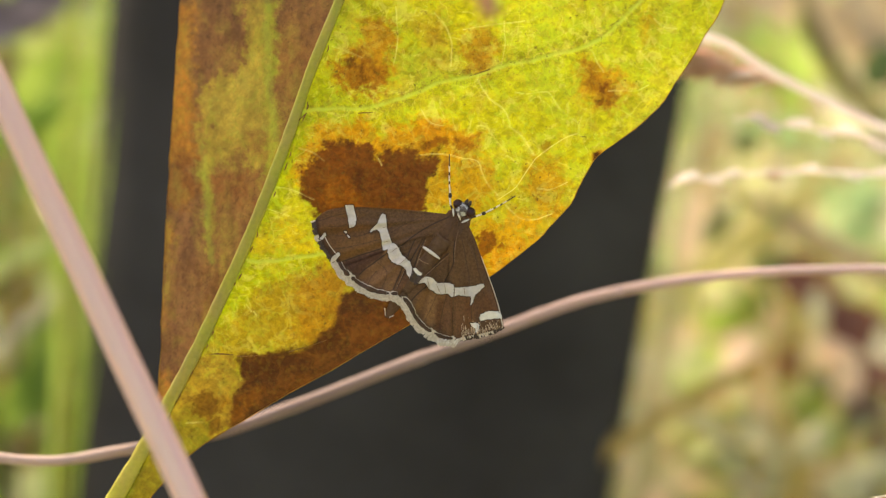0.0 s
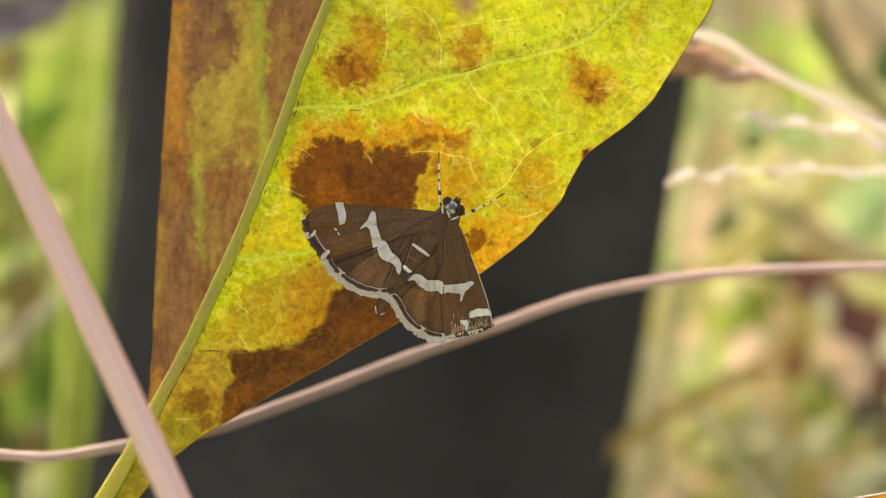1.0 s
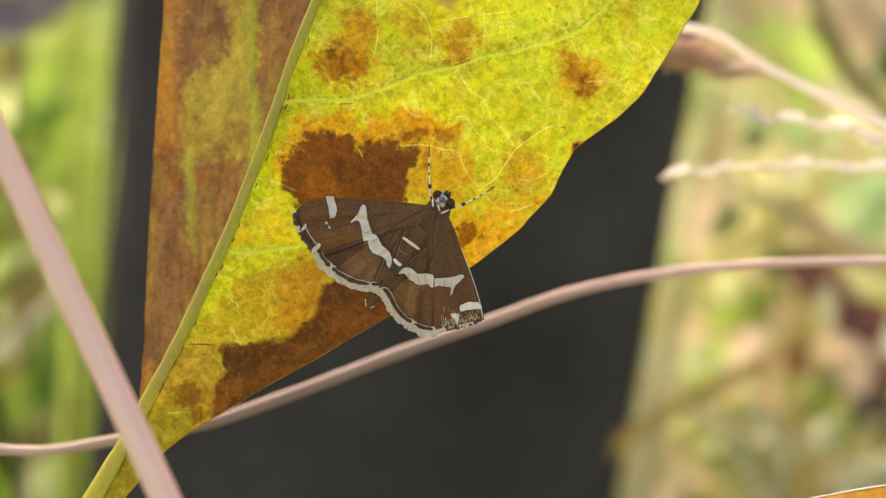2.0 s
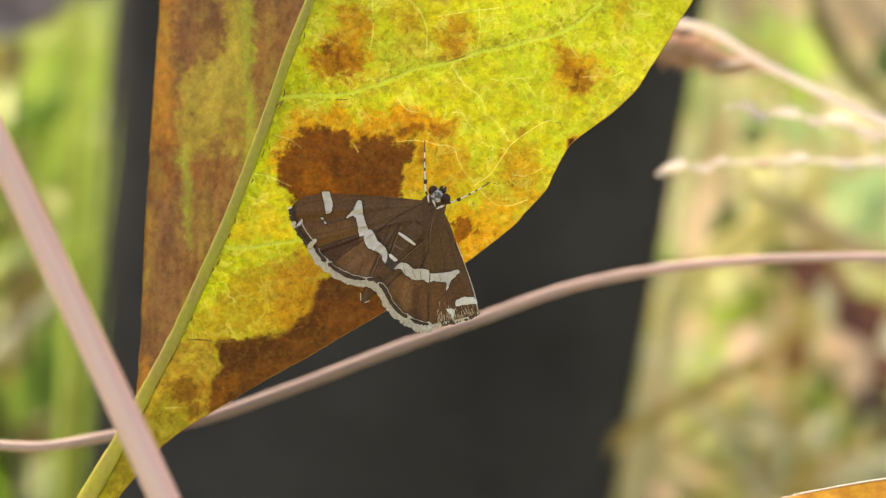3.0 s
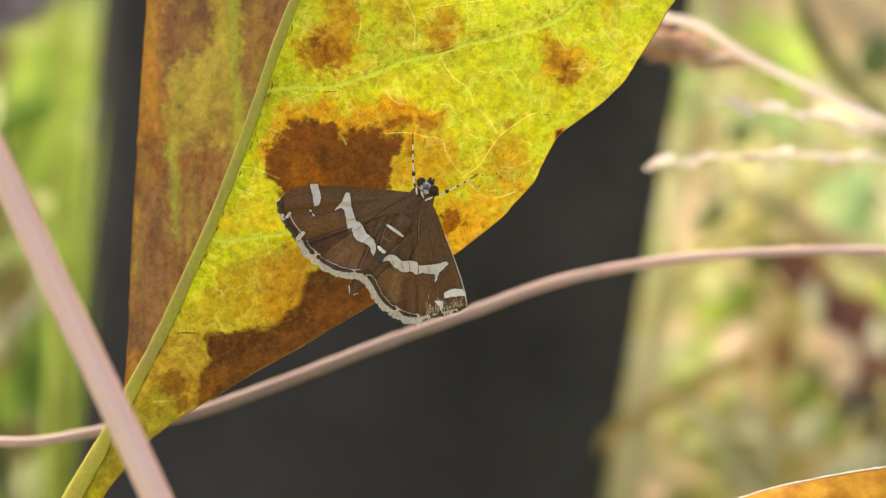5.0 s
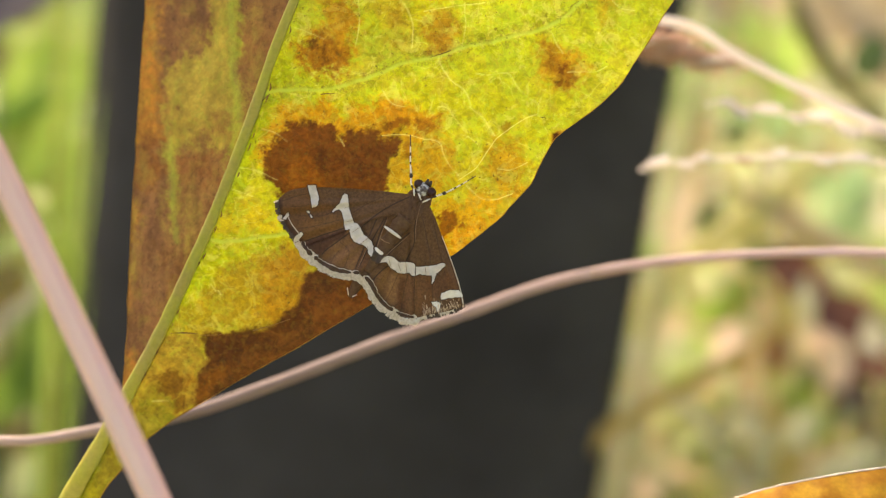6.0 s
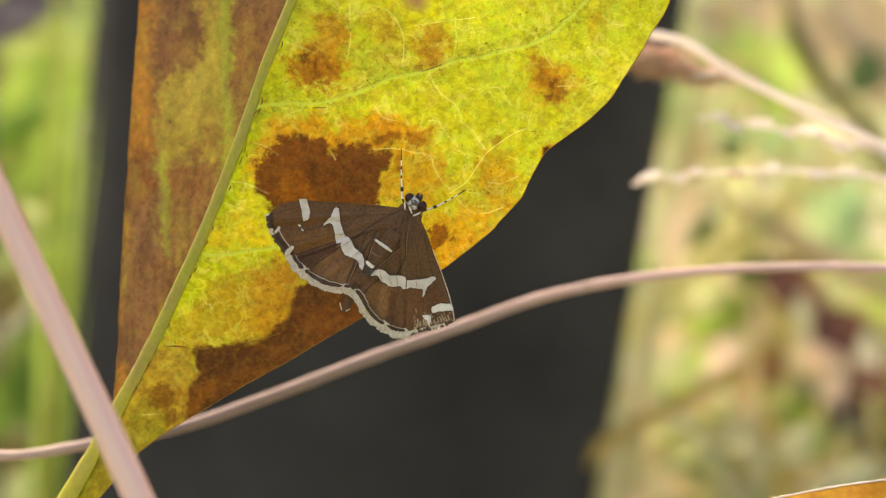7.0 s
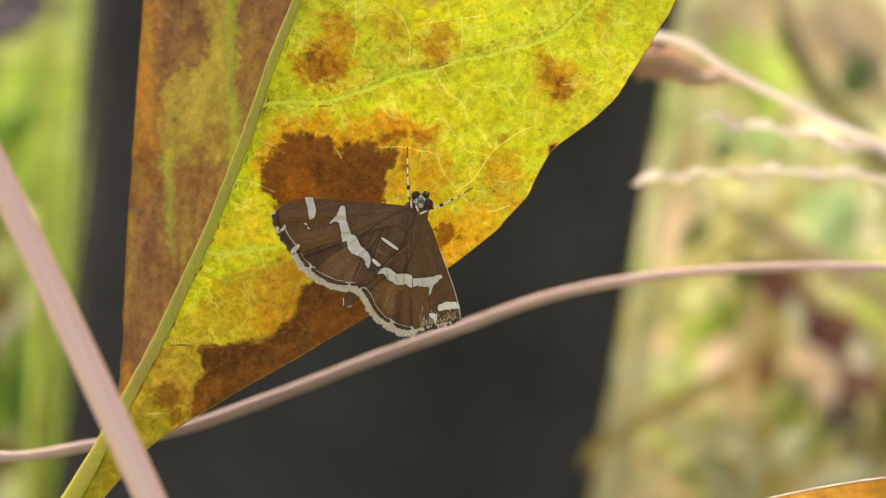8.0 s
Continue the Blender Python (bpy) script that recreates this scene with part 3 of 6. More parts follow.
    weed("weed", on_ground(at(-33.50, -24.25, -500), 0.0, 0.05),
         [(at(-41.95, 15.37, -500), at(-39.84, 19.07, -500), 0.022, 0.003), (at(-38.25, 9.03, -500), at(-34.55, 11.41, -500), 0.014, 0.003), (at(-36.67, 4.81, -500), at(-35.35, 7.45, -500), 0.012, 0.003), (at(-39.84, -7.34, -500), at(-37.99, -2.06, -500), 0.022, 0.003), (at(-40.36, -13.68, -500), at(-39.31, -9.46, -500), 0.02, 0.003)], M_OLIVE_LEAF, "olive-brown withering weed beside the post", "weed")
    weed("dead_plant", on_ground(at(-47.76, -24.25, -420), -0.02, 0.05),
         [(at(-45.12, 20.92, -420), at(-36.40, 21.45, -420), 0.026, 0.002), (at(-40.89, 22.88, -420), at(-31.91, 23.51, -420), 0.020, 0.003)], M_GREY_LEAF, "withered greyish-purple leaves on a dry stem", "dead plant", M_GREY_LEAF)
    weed("dead_plant", on_ground(at(24.09, -25.84, -590), 0.0, 0.06),
         [(at(23.56, -11.04, -590), at(18.54, -6.29, -590), 0.024, 0.003), (at(24.09, -13.68, -590), at(16.96, -13.16, -590), 0.030, 0.003), (at(21.98, -20.55, -590), at(16.70, -18.97, -590), 0.026, 0.003), (at(37.83, -11.04, -590), at(35.45, -7.08, -590), 0.020, 0.003), (at(25.15, -17.38, -590), at(21.45, -16.85, -590), 0.014, 0.003)], M_PINK, "pale pinkish withered leaves beside the post", "dead plant", M_OLIVE)
    weed("weed", on_ground(at(34.66, -24.25, -545), 0.0, 0.06),
         [(at(33.60, -18.18, -545), at(37.30, -15.53, -545), 0.026, 0.003), (at(24.62, -7.61, -545), at(27.79, -4.97, -545), 0.013, 0.003), (at(34.13, 15.37, -560), at(27.79, 20.39, -560), 0.015, 0.003)], M_LIME, "bright yellow-green weed among the dry grass", "weed")
    weed("weed", on_ground(at(32.55, -24.25, -550), 0.0, 0.06),
         [(at(32.81, -15.27, -550), at(34.92, -10.51, -550), 0.022, 0.003), (at(28.85, -3.12, -550), at(26.73, -7.87, -550), 0.012, 0.003)], M_WEED, "mid-green weed among the dry grass", "weed")
    weed("dead_plant", on_ground(at(28.85, -24.25, -535), 0.0, 0.06),
         [(at(26.73, -13.16, -535), at(30.96, -18.97, -535), 0.024, 0.002), (at(35.45, -8.40, -535), at(38.62, -13.95, -535), 0.026, 0.002), (at(19.87, -14.74, -570), at(23.30, -6.29, -570), 0.034, 0.002), (at(22.77, -3.12, -570), at(24.62, 7.45, -570), 0.024, 0.002), (at(16.70, -22.14, -560), at(21.45, -18.44, -560), 0.028, 0.002)], M_PINK, "cream withered leaves on a dry stem", "dead plant", M_OLIVE)
    # low leaves that lie flat to the light
    for n, mat, lab, seed in ((14, M_WEED_PALE, "low pale leaves spread flat beside the post", 61), (8, M_PINK, "low pinkish dry leaves spread flat beside the post", 62), (11, M_PALE_GREEN, "low pale green leaves spread flat beside the post", 63), (4, M_LIME, "low yellow-green leaves spread flat beside the post", 64)):
        rng = random.Random(seed)
        leaves = []
        for k in range(n):
            u, v, z = rng.uniform(17.0, 41.0), rng.uniform(-23.5, -9.0), -rng.uniform(480, 560)
            l = rng.choice((-1, 1)) * rng.uniform(2.4, 4.6)
            leaves.append((at(u, v, z), at(u + l, v + rng.uniform(-0.9, 0.9), z - rng.uniform(-8, 16)), rng.uniform(0.026, 0.046), 0.003))
        weed("weed", on_ground(at(29.0, -26.0, -540), rng.uniform(-0.05, 0.05), 0.05), leaves, mat, lab, "weed", mat, Vector((-0.1, 0.9, 0.45)))
    # slender leaves in tangled tufts
    for n, (u0, u1), (v0, v1), slant, mat, lab, seed in (
            (16, (17.224, 41.527), (-23.194, -6.287), 0.9, M_WEED_PALE, "tuft of slender pale dry leaves beside the post", 51),
            (15, (17.752, 41.527), (-23.722, -2.061), 0.9, M_PALE_GREEN, "tuft of slender pale green leaves beside the post", 52),
            (5, (18.280, 36.772), (-22.137, -6.287), 1.1, M_PINK, "tuft of slender pinkish dry leaves beside the post", 53),
            (8, (21.979, 41.527), (0.053, 22.243), 1.0, M_PALE_GREEN, "tuft of tall pale green leaves behind the spikes", 54),
            (7, (23.564, 41.527), (0.581, 22.771), 1.0, M_TAN_STALK, "tuft of tall tan leaves behind the spikes", 55),
            (9, (-44.591, -32.704), (-18.967, 16.960), 0.8, M_PALE_GREEN, "tuft of slender pale green leaves by the post", 56),
            (6, (-44.591, -32.968), (-16.854, 15.375), 0.8, M_WEED, "tuft of slender green leaves by the post", 57)):
        rng = random.Random(seed)
        leaves = []
        for k in range(n):
            u, v, z = rng.uniform(u0, u1), v0 + (v1 - v0) * (k + rng.random()) / n, -rng.uniform(520, 600)
            a = rng.gauss(0.5 * math.pi, slant * 0.6)
            l = rng.uniform(1.8, 4.2)
            leaves.append((at(u, v, z), at(u + l * math.cos(a), v + l * abs(math.sin(a)), z - rng.uniform(0, 30)), rng.uniform(0.007, 0.013), 0.002))
        weed("weed", on_ground(at((u0 + u1) / 2, v0 - 3, -560), 0.0, 0.05), leaves, mat, lab, "weed", mat)
    # straw and olive stalks
    for line, depth, r, mat, lab in (
            ([(25.94, 18.54), (24.41, 8.51), (23.88, 0.58), (24.62, -10.51), (26.73, -24.25)], -740, 0.0060, M_STRAW_BLADE, "broad pale straw blade beside the post"),
            ([(22.77, 12.73), (22.77, 5.86), (21.45, -4.17), (19.87, -16.85), (19.34, -24.25)], -720, 0.0040, M_PALE_GREEN, "pale green grass blade beside the post"),
            ([(37.30, 8.24), (32.55, 4.81), (27.79, 1.11), (23.04, -2.59)], -520, 0.0080, M_YELLOW, "leaning yellow grass blade"),
            ([(25.94, 6.92), (30.96, 3.75), (35.72, 0.85), (43.11, -3.12)], -520, 0.0070, M_TAN_STALK, "leaning tan dry plant stalk"),
            ([(34.66, -6.82), (28.85, -10.51), (23.04, -13.95), (15.64, -18.17)], -400, 0.0042, M_ORANGE_STALK, "olive-orange slanting stalk behind the leaf"),
            ([(41.00, -16.06), (37.83, -18.44), (34.13, -21.08), (31.49, -23.72)], -480, 0.0022, M_OLIVE, "thin olive slanting stalk"),
            ([(25.15, -16.85), (21.45, -13.16), (17.75, -10.51)], -480, 0.0022, M_STRAW_BLADE, "thin pale straw blade crossing behind the leaf"),
            ([(-34.55, 2.43), (-38.25, 0.05), (-41.95, -1.80)], -480, 0.0050, M_PALE_GREEN, "pale green blade leaning beside the post"),
            ([(-35.08, -2.85), (-38.78, -6.55), (-41.95, -9.19)], -480, 0.0040, M_STRAW_BLADE, "pale straw blade leaning beside the post"),
            ([(-31.38, 15.37), (-37.20, 12.73), (-41.42, 10.62)], -480, 0.0060, M_LIME, "yellow-green blade leaning beside the post"),
            ([(-35.61, -6.29), (-36.40, -11.04), (-36.14, -15.80)], -470, 0.0080, M_WEED, "broad green grass blade beside the post"),
            ([(33.60, 26.47), (34.13, 22.24), (36.24, 18.02), (43.11, 9.56)], -560, 0.006, M_OLIVE_LEAF, "olive withering grass blade")):
        far_blade("straw_blade", line, depth, r, mat, lab, "grass blade", "far blades")


def post_grass(count, side, materials, label, seed, spread):
    """A tuft of thin single blades close against one flank of the post, added to soften its edge."""
    rng = np.random.default_rng(seed)
    foot = FOCUS @ at(-6.40, 0.00, -440)
    base = Vector((foot.x - 0.144 * foot.z + side * 0.15, foot.y, -0.02))
    tuft = tagged(new("grass_tuft"), label, "grass tuft", "tufts against the post")
    tuft.empty_display_size = 0.02
    tuft.matrix_world = Matrix.Translation(base)
    for i in range(count):
        h = rng.uniform(0.30, 0.78)
        off = 0.134 + rng.uniform(*spread)
        y = foot.y + rng.uniform(-0.06, 0.05) if off > 0.134 else foot.y - math.sqrt(max(0.0, 0.142 ** 2 - off ** 2)) - rng.uniform(0.004, 0.02)
        w = rng.uniform(0.0005, 0.0012)
        sway, ph = rng.normal() * 0.010, rng.uniform(0, 6)
        verts, faces = [], []
        root = foot.x - 0.144 * foot.z + side * (off + 0.014)
        for k in range(11):
            z = h * k / 10
            x = foot.x + 0.144 * (z - foot.z) + side * (off + 0.028 * (0.5 - z)) + sway * (k / 10) ** 2 + 0.003 * math.sin(ph + k) - root
            t = w * (1 - 0.9 * (k / 10) ** 3)
            verts += [(x - t, 0, z), (x, -t * 0.6, z), (x + t, 0, z)]
        for k in range(10):
            c = 3 * k
            faces += [(c, c + 1, c + 4, c + 3), (c + 1, c + 2, c + 5, c + 4)]
        me = bpy.data.meshes.new("grass_blade")
        me.from_pydata(verts, [], faces)
        me.materials.append(materials[i % len(materials)])
        me.polygons.foreach_set("use_smooth", [True] * len(me.polygons))
        ob = new("grass_blade", me)
        ob.parent = tuft
        ob.location = (root - base.x, y - base.y, 0)


M_ORANGE_STALK = plain("orange_stalk", (0.70, 0.44, 0.12), (0.60, 0.42, 0.10), 80, 0.5, 0.3, None, 0.2)
M_ORANGE = plain("orange_leaf", (0.84, 0.46, 0.05), (0.52, 0.20, 0.02), 420, 0.5, 0.3, None, 0.65, 0.3, 0.0002)
M_MAROON = plain("maroon_leaf", (0.13, 0.045, 0.03), (0.07, 0.025, 0.02), 40, 0.6, 0.2, None, 0.15)
# dark tone that paints the shaded gaps of the background
M_SHADE = plain("shade_gap_leaf", (0.10, 0.15, 0.04), (0.14, 0.19, 0.06), 60, 0.5, 0.2, None, 0.2)
M_PALE_GREEN = plain("pale_green_blade", (0.66, 0.76, 0.32), (0.76, 0.80, 0.44), 50, 0.5, 0.2, None, 0.6)
M_OLIVE_LEAF = plain("olive_leaf", (0.30, 0.26, 0.07), (0.22, 0.16, 0.05), 60, 0.5, 0.2, None, 0.3)
M_TAN_STALK = plain("tan_stalk", (0.74, 0.54, 0.28), (0.66, 0.46, 0.20), 60, 0.5, 0.3, None, 0.2)
M_STRAW_BLADE = plain("straw_blade", (0.86, 0.80, 0.56), (0.78, 0.70, 0.46), 50, 0.5, 0.3, (1, 0.2, 1), 0.3)
M_PINK = plain("pale_pink_leaf", (0.90, 0.70, 0.54), (0.86, 0.68, 0.44), 40, 0.6, 0.2, None, 0.6)
M_RUST = plain("rusty_leaf", (0.34, 0.17, 0.05), (0.26, 0.11, 0.04), 60, 0.6, 0.3, None, 0.2)
M_LIME = plain("lime_leaf", (0.42, 0.62, 0.10), (0.52, 0.66, 0.18), 60, 0.5, 0.2, None, 0.6)
M_TEAL = plain("bluish_leaf", (0.42, 0.64, 0.28), (0.56, 0.72, 0.38), 60, 0.5, 0.2, None, 0.6)
M_TAN_LEAF = plain("tan_leaf", (0.58, 0.45, 0.28), (0.43, 0.32, 0.17), 60, 0.6, 0.3, None, 0.35)
M_YELLOW = plain("yellow_blade", (0.76, 0.70, 0.32), (0.70, 0.68, 0.34), 50, 0.5, 0.2, None, 0.55)
M_MIXED = blade_material("mixed_leaves", [(0.90, 0.85, 0.64), (0.26, 0.46, 0.08), (0.84, 0.70, 0.36), (0.40, 0.28, 0.14), (0.50, 0.64, 0.16), (0.26, 0.38, 0.10), (0.94, 0.91, 0.80), (0.80, 0.66, 0.46), (0.64, 0.70, 0.28), (0.94, 0.90, 0.74)], 0.6)
M_FRESH = blade_material("fresh_leaves", [(0.22, 0.38, 0.05), (0.46, 0.56, 0.16), (0.09, 0.15, 0.03), (0.62, 0.64, 0.34), (0.28, 0.20, 0.10), (0.34, 0.48, 0.08), (0.07, 0.10, 0.03)], 0.45)
build_far()
undergrowth("undergrowth", 560, ((0.15, 0.65), (0.56, 1.0), (0.02, 0.50)), (0.014, 0.044), M_MIXED, "mixed dry and green small leaves behind the post", 31)
undergrowth("green_undergrowth", 300, ((-0.70, -0.14), (0.55, 1.2), (0.02, 0.52)), (0.012, 0.04), M_FRESH, "fresh small green leaves behind the post", 32)
post_grass(22, -1.0, (M_WEED, M_OLIVE_LEAF, M_WEED, M_LIME), "thin green blades added to soften the dark post's edge", 41, (-0.010, 0.010))
post_grass(26, 1.0, (M_STRAW_BLADE, M_PALE_GREEN, M_TAN_STALK), "thin straw-coloured blades added to soften the dark post's edge", 42, (-0.004, 0.012))
build_far_things()


# ---------------------------------------------------------------- the leaf with the moth
# height, left margin, midrib and right margin of the leaf, in mm of the plane in focus
OUTLINE = np.array([
    (-24.251, -34.183, -33.919, -31.119), (-22.137, -33.021, -32.810, -29.692),
    (-20.024, -31.859, -31.594, -27.790), (-18.439, -30.960, -30.696, -26.470),
    (-16.854, -30.062, -29.798, -24.409), (-15.269, -29.375, -28.953, -21.767),
    (-13.684, -28.847, -28.107, -19.126), (-8.401, -28.424, -25.307, -9.880),
    (-3.117, -28.266, -22.824, -0.845), (-1.004, -28.160, -21.873, 2.536),
    (2.166, -28.002, -20.447, 6.551), (5.336, -27.790, -19.231, 9.404),
    (9.457, -27.526, -17.541, 11.571), (10.197, -27.473, -17.277, 12.257),
    (12.733, -27.315, -16.378, 15.903), (15.375, -27.156, -15.533, 18.386),
    (20.658, -26.787, -13.631, 21.715), (23.300, -26.575, -12.469, 23.300),
    (31.225, -26.100, -9.193, 26.470), (41.791, -23.986, -4.966, 26.734),
    (52.358, -18.703, -0.740, 23.035), (62.925, -9.193, 3.487, 15.110),
    (70.850, 6.076, 6.129, 6.182)])


def leaf_plane(u, v):
    """How far the right half of the blade stands in front of the plane in focus, in mm."""
    return 0.15 + 0.095 * u + 0.085 * v + 0.25 * np.sin(u * 0.23 + 1) * np.cos(v * 0.21)


def leaf_height(u, v, mid):
    """The same for both halves: the left one folds back from the midrib."""
    fold = np.minimum(u - mid, 0.0)
    return leaf_plane(u, v) + 0.55 * fold - 0.006 * fold ** 2 + 0.12 * np.sin(v * 0.5 + u * 0.2)


def signed(u, v, corners):
    """The distance to the border of a polygon, above 0 inside it."""
    c = np.array(corners)
    best, odd = np.full(u.shape, 1e9), np.zeros(u.shape, bool)
    for (x0, y0), (x1, y1) in zip(c, np.roll(c, -1, 0)):
        dx, dy = x1 - x0, y1 - y0
        s = np.clip(((u - x0) * dx + (v - y0) * dy) / (dx * dx + dy * dy + 1e-12), 0, 1)
        best = np.minimum(best, np.hypot(u - x0 - s * dx, v - y0 - s * dy))
        odd ^= ((y0 > v) != (y1 > v)) & (u < (x1 - x0) * (v - y0) / ((y1 - y0) + 1e-9) + x0)
    return np.where(odd, best, -best)


class Dye:
    """The tone of each vertex of a blade or wing: a ground colour with ragged stains over it."""

    def __init__(self, u, v, colour):
        self.u, self.v = u, v
        self.tone = np.tile(np.array(colour, float), (len(u), 1))
        big = np.array([noise.noise_vector((a * 0.55, b * 0.55, 1.0)) for a, b in zip(u, v)])
        small = np.array([noise.noise_vector((a * 1.9, b * 1.9, 5.0)) for a, b in zip(u, v)])
        tiny = np.array([noise.noise_vector((a * 5.5, b * 5.5, 9.0)) for a, b in zip(u, v)])
        self.warp = (big * 1.3 + small * 0.9 + tiny * 0.55)[:, :2]

    def spot(self, corners, colour, soft=0.5, share=1.0, ragged=0.3):
        c = np.array(corners)
        lo, hi = c.min(0) - soft - 3 * ragged, c.max(0) + soft + 3 * ragged
        near = np.nonzero((self.u > lo[0]) & (self.u < hi[0]) & (self.v > lo[1]) & (self.v < hi[1]))[0]
        if not len(near):
            return
        w = self.warp[near] * ragged
        m = np.clip(0.5 + signed(self.u[near] + w[:, 0], self.v[near] + w[:, 1], corners) / soft, 0, 1)
        m = (m * m * (3 - 2 * m) * share)[:, None]
        self.tone[near] = self.tone[near] * (1 - m) + np.array(colour) * m

    def dead(self):
        """1 where the tone has gone brown, 0 where it is still yellow or green."""
        return np.clip((0.31 - self.tone[:, 1]) / 0.21, 0, 1)


def right_tones(u, v):
    # right half begins
    d = Dye(u, v, (0.373, 0.376, 0.010))
    d.spot([(1.90, 25.41), (25.15, 25.41), (20.92, 19.07), (14.58, 13.26), (9.30, 14.32), (4.02, 16.43)], (0.364, 0.412, 0.015), 5.0, 0.8, 1.0)    # green body towards the upper margin
    d.spot([(-15.01, 12.73), (-12.63, 15.37), (-7.61, 17.49), (-1.27, 18.81), (4.02, 20.13), (11.41, 22.24), (13.53, 21.19), (9.30, 18.28), (4.02, 16.96), (-1.27, 15.37), (-7.61, 12.73), (-11.83, 13.00)], (0.322, 0.376, 0.010), 3.0, 0.75, 0.9)    # lime along the side vein
    d.spot([(-12.89, 24.36), (-9.19, 24.36), (-9.72, 21.19), (-11.83, 19.60), (-13.95, 17.49)], (0.364, 0.394, 0.016), 1.0, 0.9, 0.5)
    d.spot([(-7.08, 19.60), (-1.27, 20.13), (-0.74, 17.49), (-4.44, 16.17), (-7.08, 15.37)], (0.275, 0.286, 0.016), 1.8, 0.8, 0.6)
    d.spot([(-13.95, 17.49), (-12.63, 16.43), (-15.01, 11.94), (-15.01, 9.56), (-16.59, 7.45), (-17.65, 5.07), (-17.91, 1.11), (-20.29, -2.06), (-22.14, -5.49), (-23.99, -6.82), (-25.04, -7.08), (-20.29, 3.22), (-17.12, 11.15)], (0.282, 0.341, 0.007), 1.6, 0.9, 0.7)    # lime beside the midrib
    d.spot([(-20.55, 0.85), (-13.95, 1.53), (-11.83, 0.85), (-12.89, -1.00), (-16.59, -1.27), (-18.18, -3.12), (-21.35, -4.17)], (0.338, 0.367, 0.006), 1.8, 0.85, 0.5)    # lime along the lower vein
    d.spot([(-19.23, -2.06), (-16.06, -0.74), (-12.63, 0.05), (-10.51, -2.85), (-11.57, -6.55), (-13.95, -8.66), (-18.18, -9.56), (-23.99, -9.19), (-25.57, -9.03), (-21.87, -5.49)], (0.282, 0.186, 0.008), 1.8, 0.9, 0.7)    # yellow block
    d.spot([(-15.53, -1.53), (-12.89, -0.21), (-10.51, -2.85), (-11.57, -6.55), (-14.21, -8.66), (-16.06, -6.29)], (0.298, 0.142, 0.006), 1.6, 0.8, 0.7)
    d.spot([(-23.72, -6.29), (-18.18, -6.82), (-18.18, -8.56), (-24.52, -8.72)], (0.306, 0.243, 0.010), 1.0, 0.8, 0.4)
    d.spot([(-20.29, 3.22), (-16.59, 3.75), (-13.95, 2.43), (-13.95, 1.11), (-19.76, 0.85)], (0.452, 0.333, 0.009), 1.2, 0.7, 0.5)
    d.spot([(-16.17, 7.45), (-15.53, 10.88), (-13.95, 13.00), (-9.72, 13.47), (-7.61, 12.73), (-4.44, 13.58), (-1.27, 13.00), (1.48, 11.57), (0.85, 9.77), (-2.32, 9.99), (-8.66, 9.46), (-15.01, 7.45)], (0.447, 0.216, 0.005), 1.3, 0.95, 0.7)    # orange border over the brown field
    d.spot([(-8.88, 14.05), (-7.61, 14.05), (-7.93, 11.41), (-8.45, 11.04)], (0.381, 0.358, 0.009), 0.6, 0.85, 0.3)
    d.spot([(-4.97, 12.73), (-2.59, 13.00), (-2.06, 10.88), (-4.70, 10.88)], (0.381, 0.163, 0.004), 0.6, 0.7, 0.3)
    d.spot([(-2.54, 10.09), (0.85, 10.73), (2.85, 7.98), (2.54, 5.60), (0.32, 4.28), (-1.69, 4.70), (-4.12, 5.02), (-3.59, 7.45)], (0.428, 0.229, 0.006), 1.2, 0.9, 0.6)    # ochre field beside the antennae
    d.spot([(0.85, 5.86), (4.02, 7.98), (6.39, 9.83), (5.07, 5.86), (2.96, 5.07)], (0.409, 0.341, 0.009), 1.0, 0.7, 0.5)
    d.spot([(0.00, 4.17), (3.49, 4.81), (7.71, 5.34), (10.09, 6.29), (7.45, 2.43), (2.43, -1.53), (0.63, 1.11)], (0.498, 0.271, 0.006), 1.4, 0.95, 0.5)    # warm lower margin
    d.spot([(1.11, 0.58), (5.07, 1.90), (7.71, 2.69), (2.96, -1.53), (1.64, -1.53)], (0.509, 0.210, 0.003), 1.2, 0.8, 0.5)
    d.spot([(5.28, 7.45), (6.39, 9.67), (8.51, 9.67), (9.40, 7.45), (8.24, 4.91), (5.60, 5.07)], (0.373, 0.186, 0.006), 1.8, 0.8, 0.8)    # ochre patch
    d.spot([(1.00, 2.80), (1.90, 3.22), (2.85, 2.48), (3.38, 1.22), (2.22, 0.79), (1.16, 0.48), (0.74, 1.90)], (0.194, 0.065, 0.002), 0.8, 0.95, 0.7)    # brown spot by the wing
    d.spot([(6.55, 11.25), (7.19, 11.68), (7.71, 11.04), (7.40, 10.30), (6.66, 10.30)], (0.177, 0.097, 0.004), 0.5, 0.8, 0.3)    # grey-brown spot
    d.spot([(-11.10, 20.13), (-9.83, 22.35), (-7.61, 22.88), (-6.76, 21.19), (-7.08, 18.76), (-7.29, 15.80), (-10.14, 15.27), (-11.73, 16.22), (-12.68, 17.49), (-12.05, 19.07)], (0.381, 0.174, 0.006), 1.6, 0.9, 0.9)    # upper brown patch
    d.spot([(-12.05, 18.76), (-9.72, 19.07), (-7.50, 18.44), (-7.82, 16.33), (-10.04, 15.48), (-11.52, 16.22), (-12.26, 17.59)], (0.246, 0.093, 0.004), 1.2, 0.75, 0.9)
    d.spot([(-11.94, 18.86), (-10.88, 19.18), (-10.25, 18.44), (-11.20, 18.12)], (0.120, 0.045, 0.002), 0.4, 0.8, 0.4)
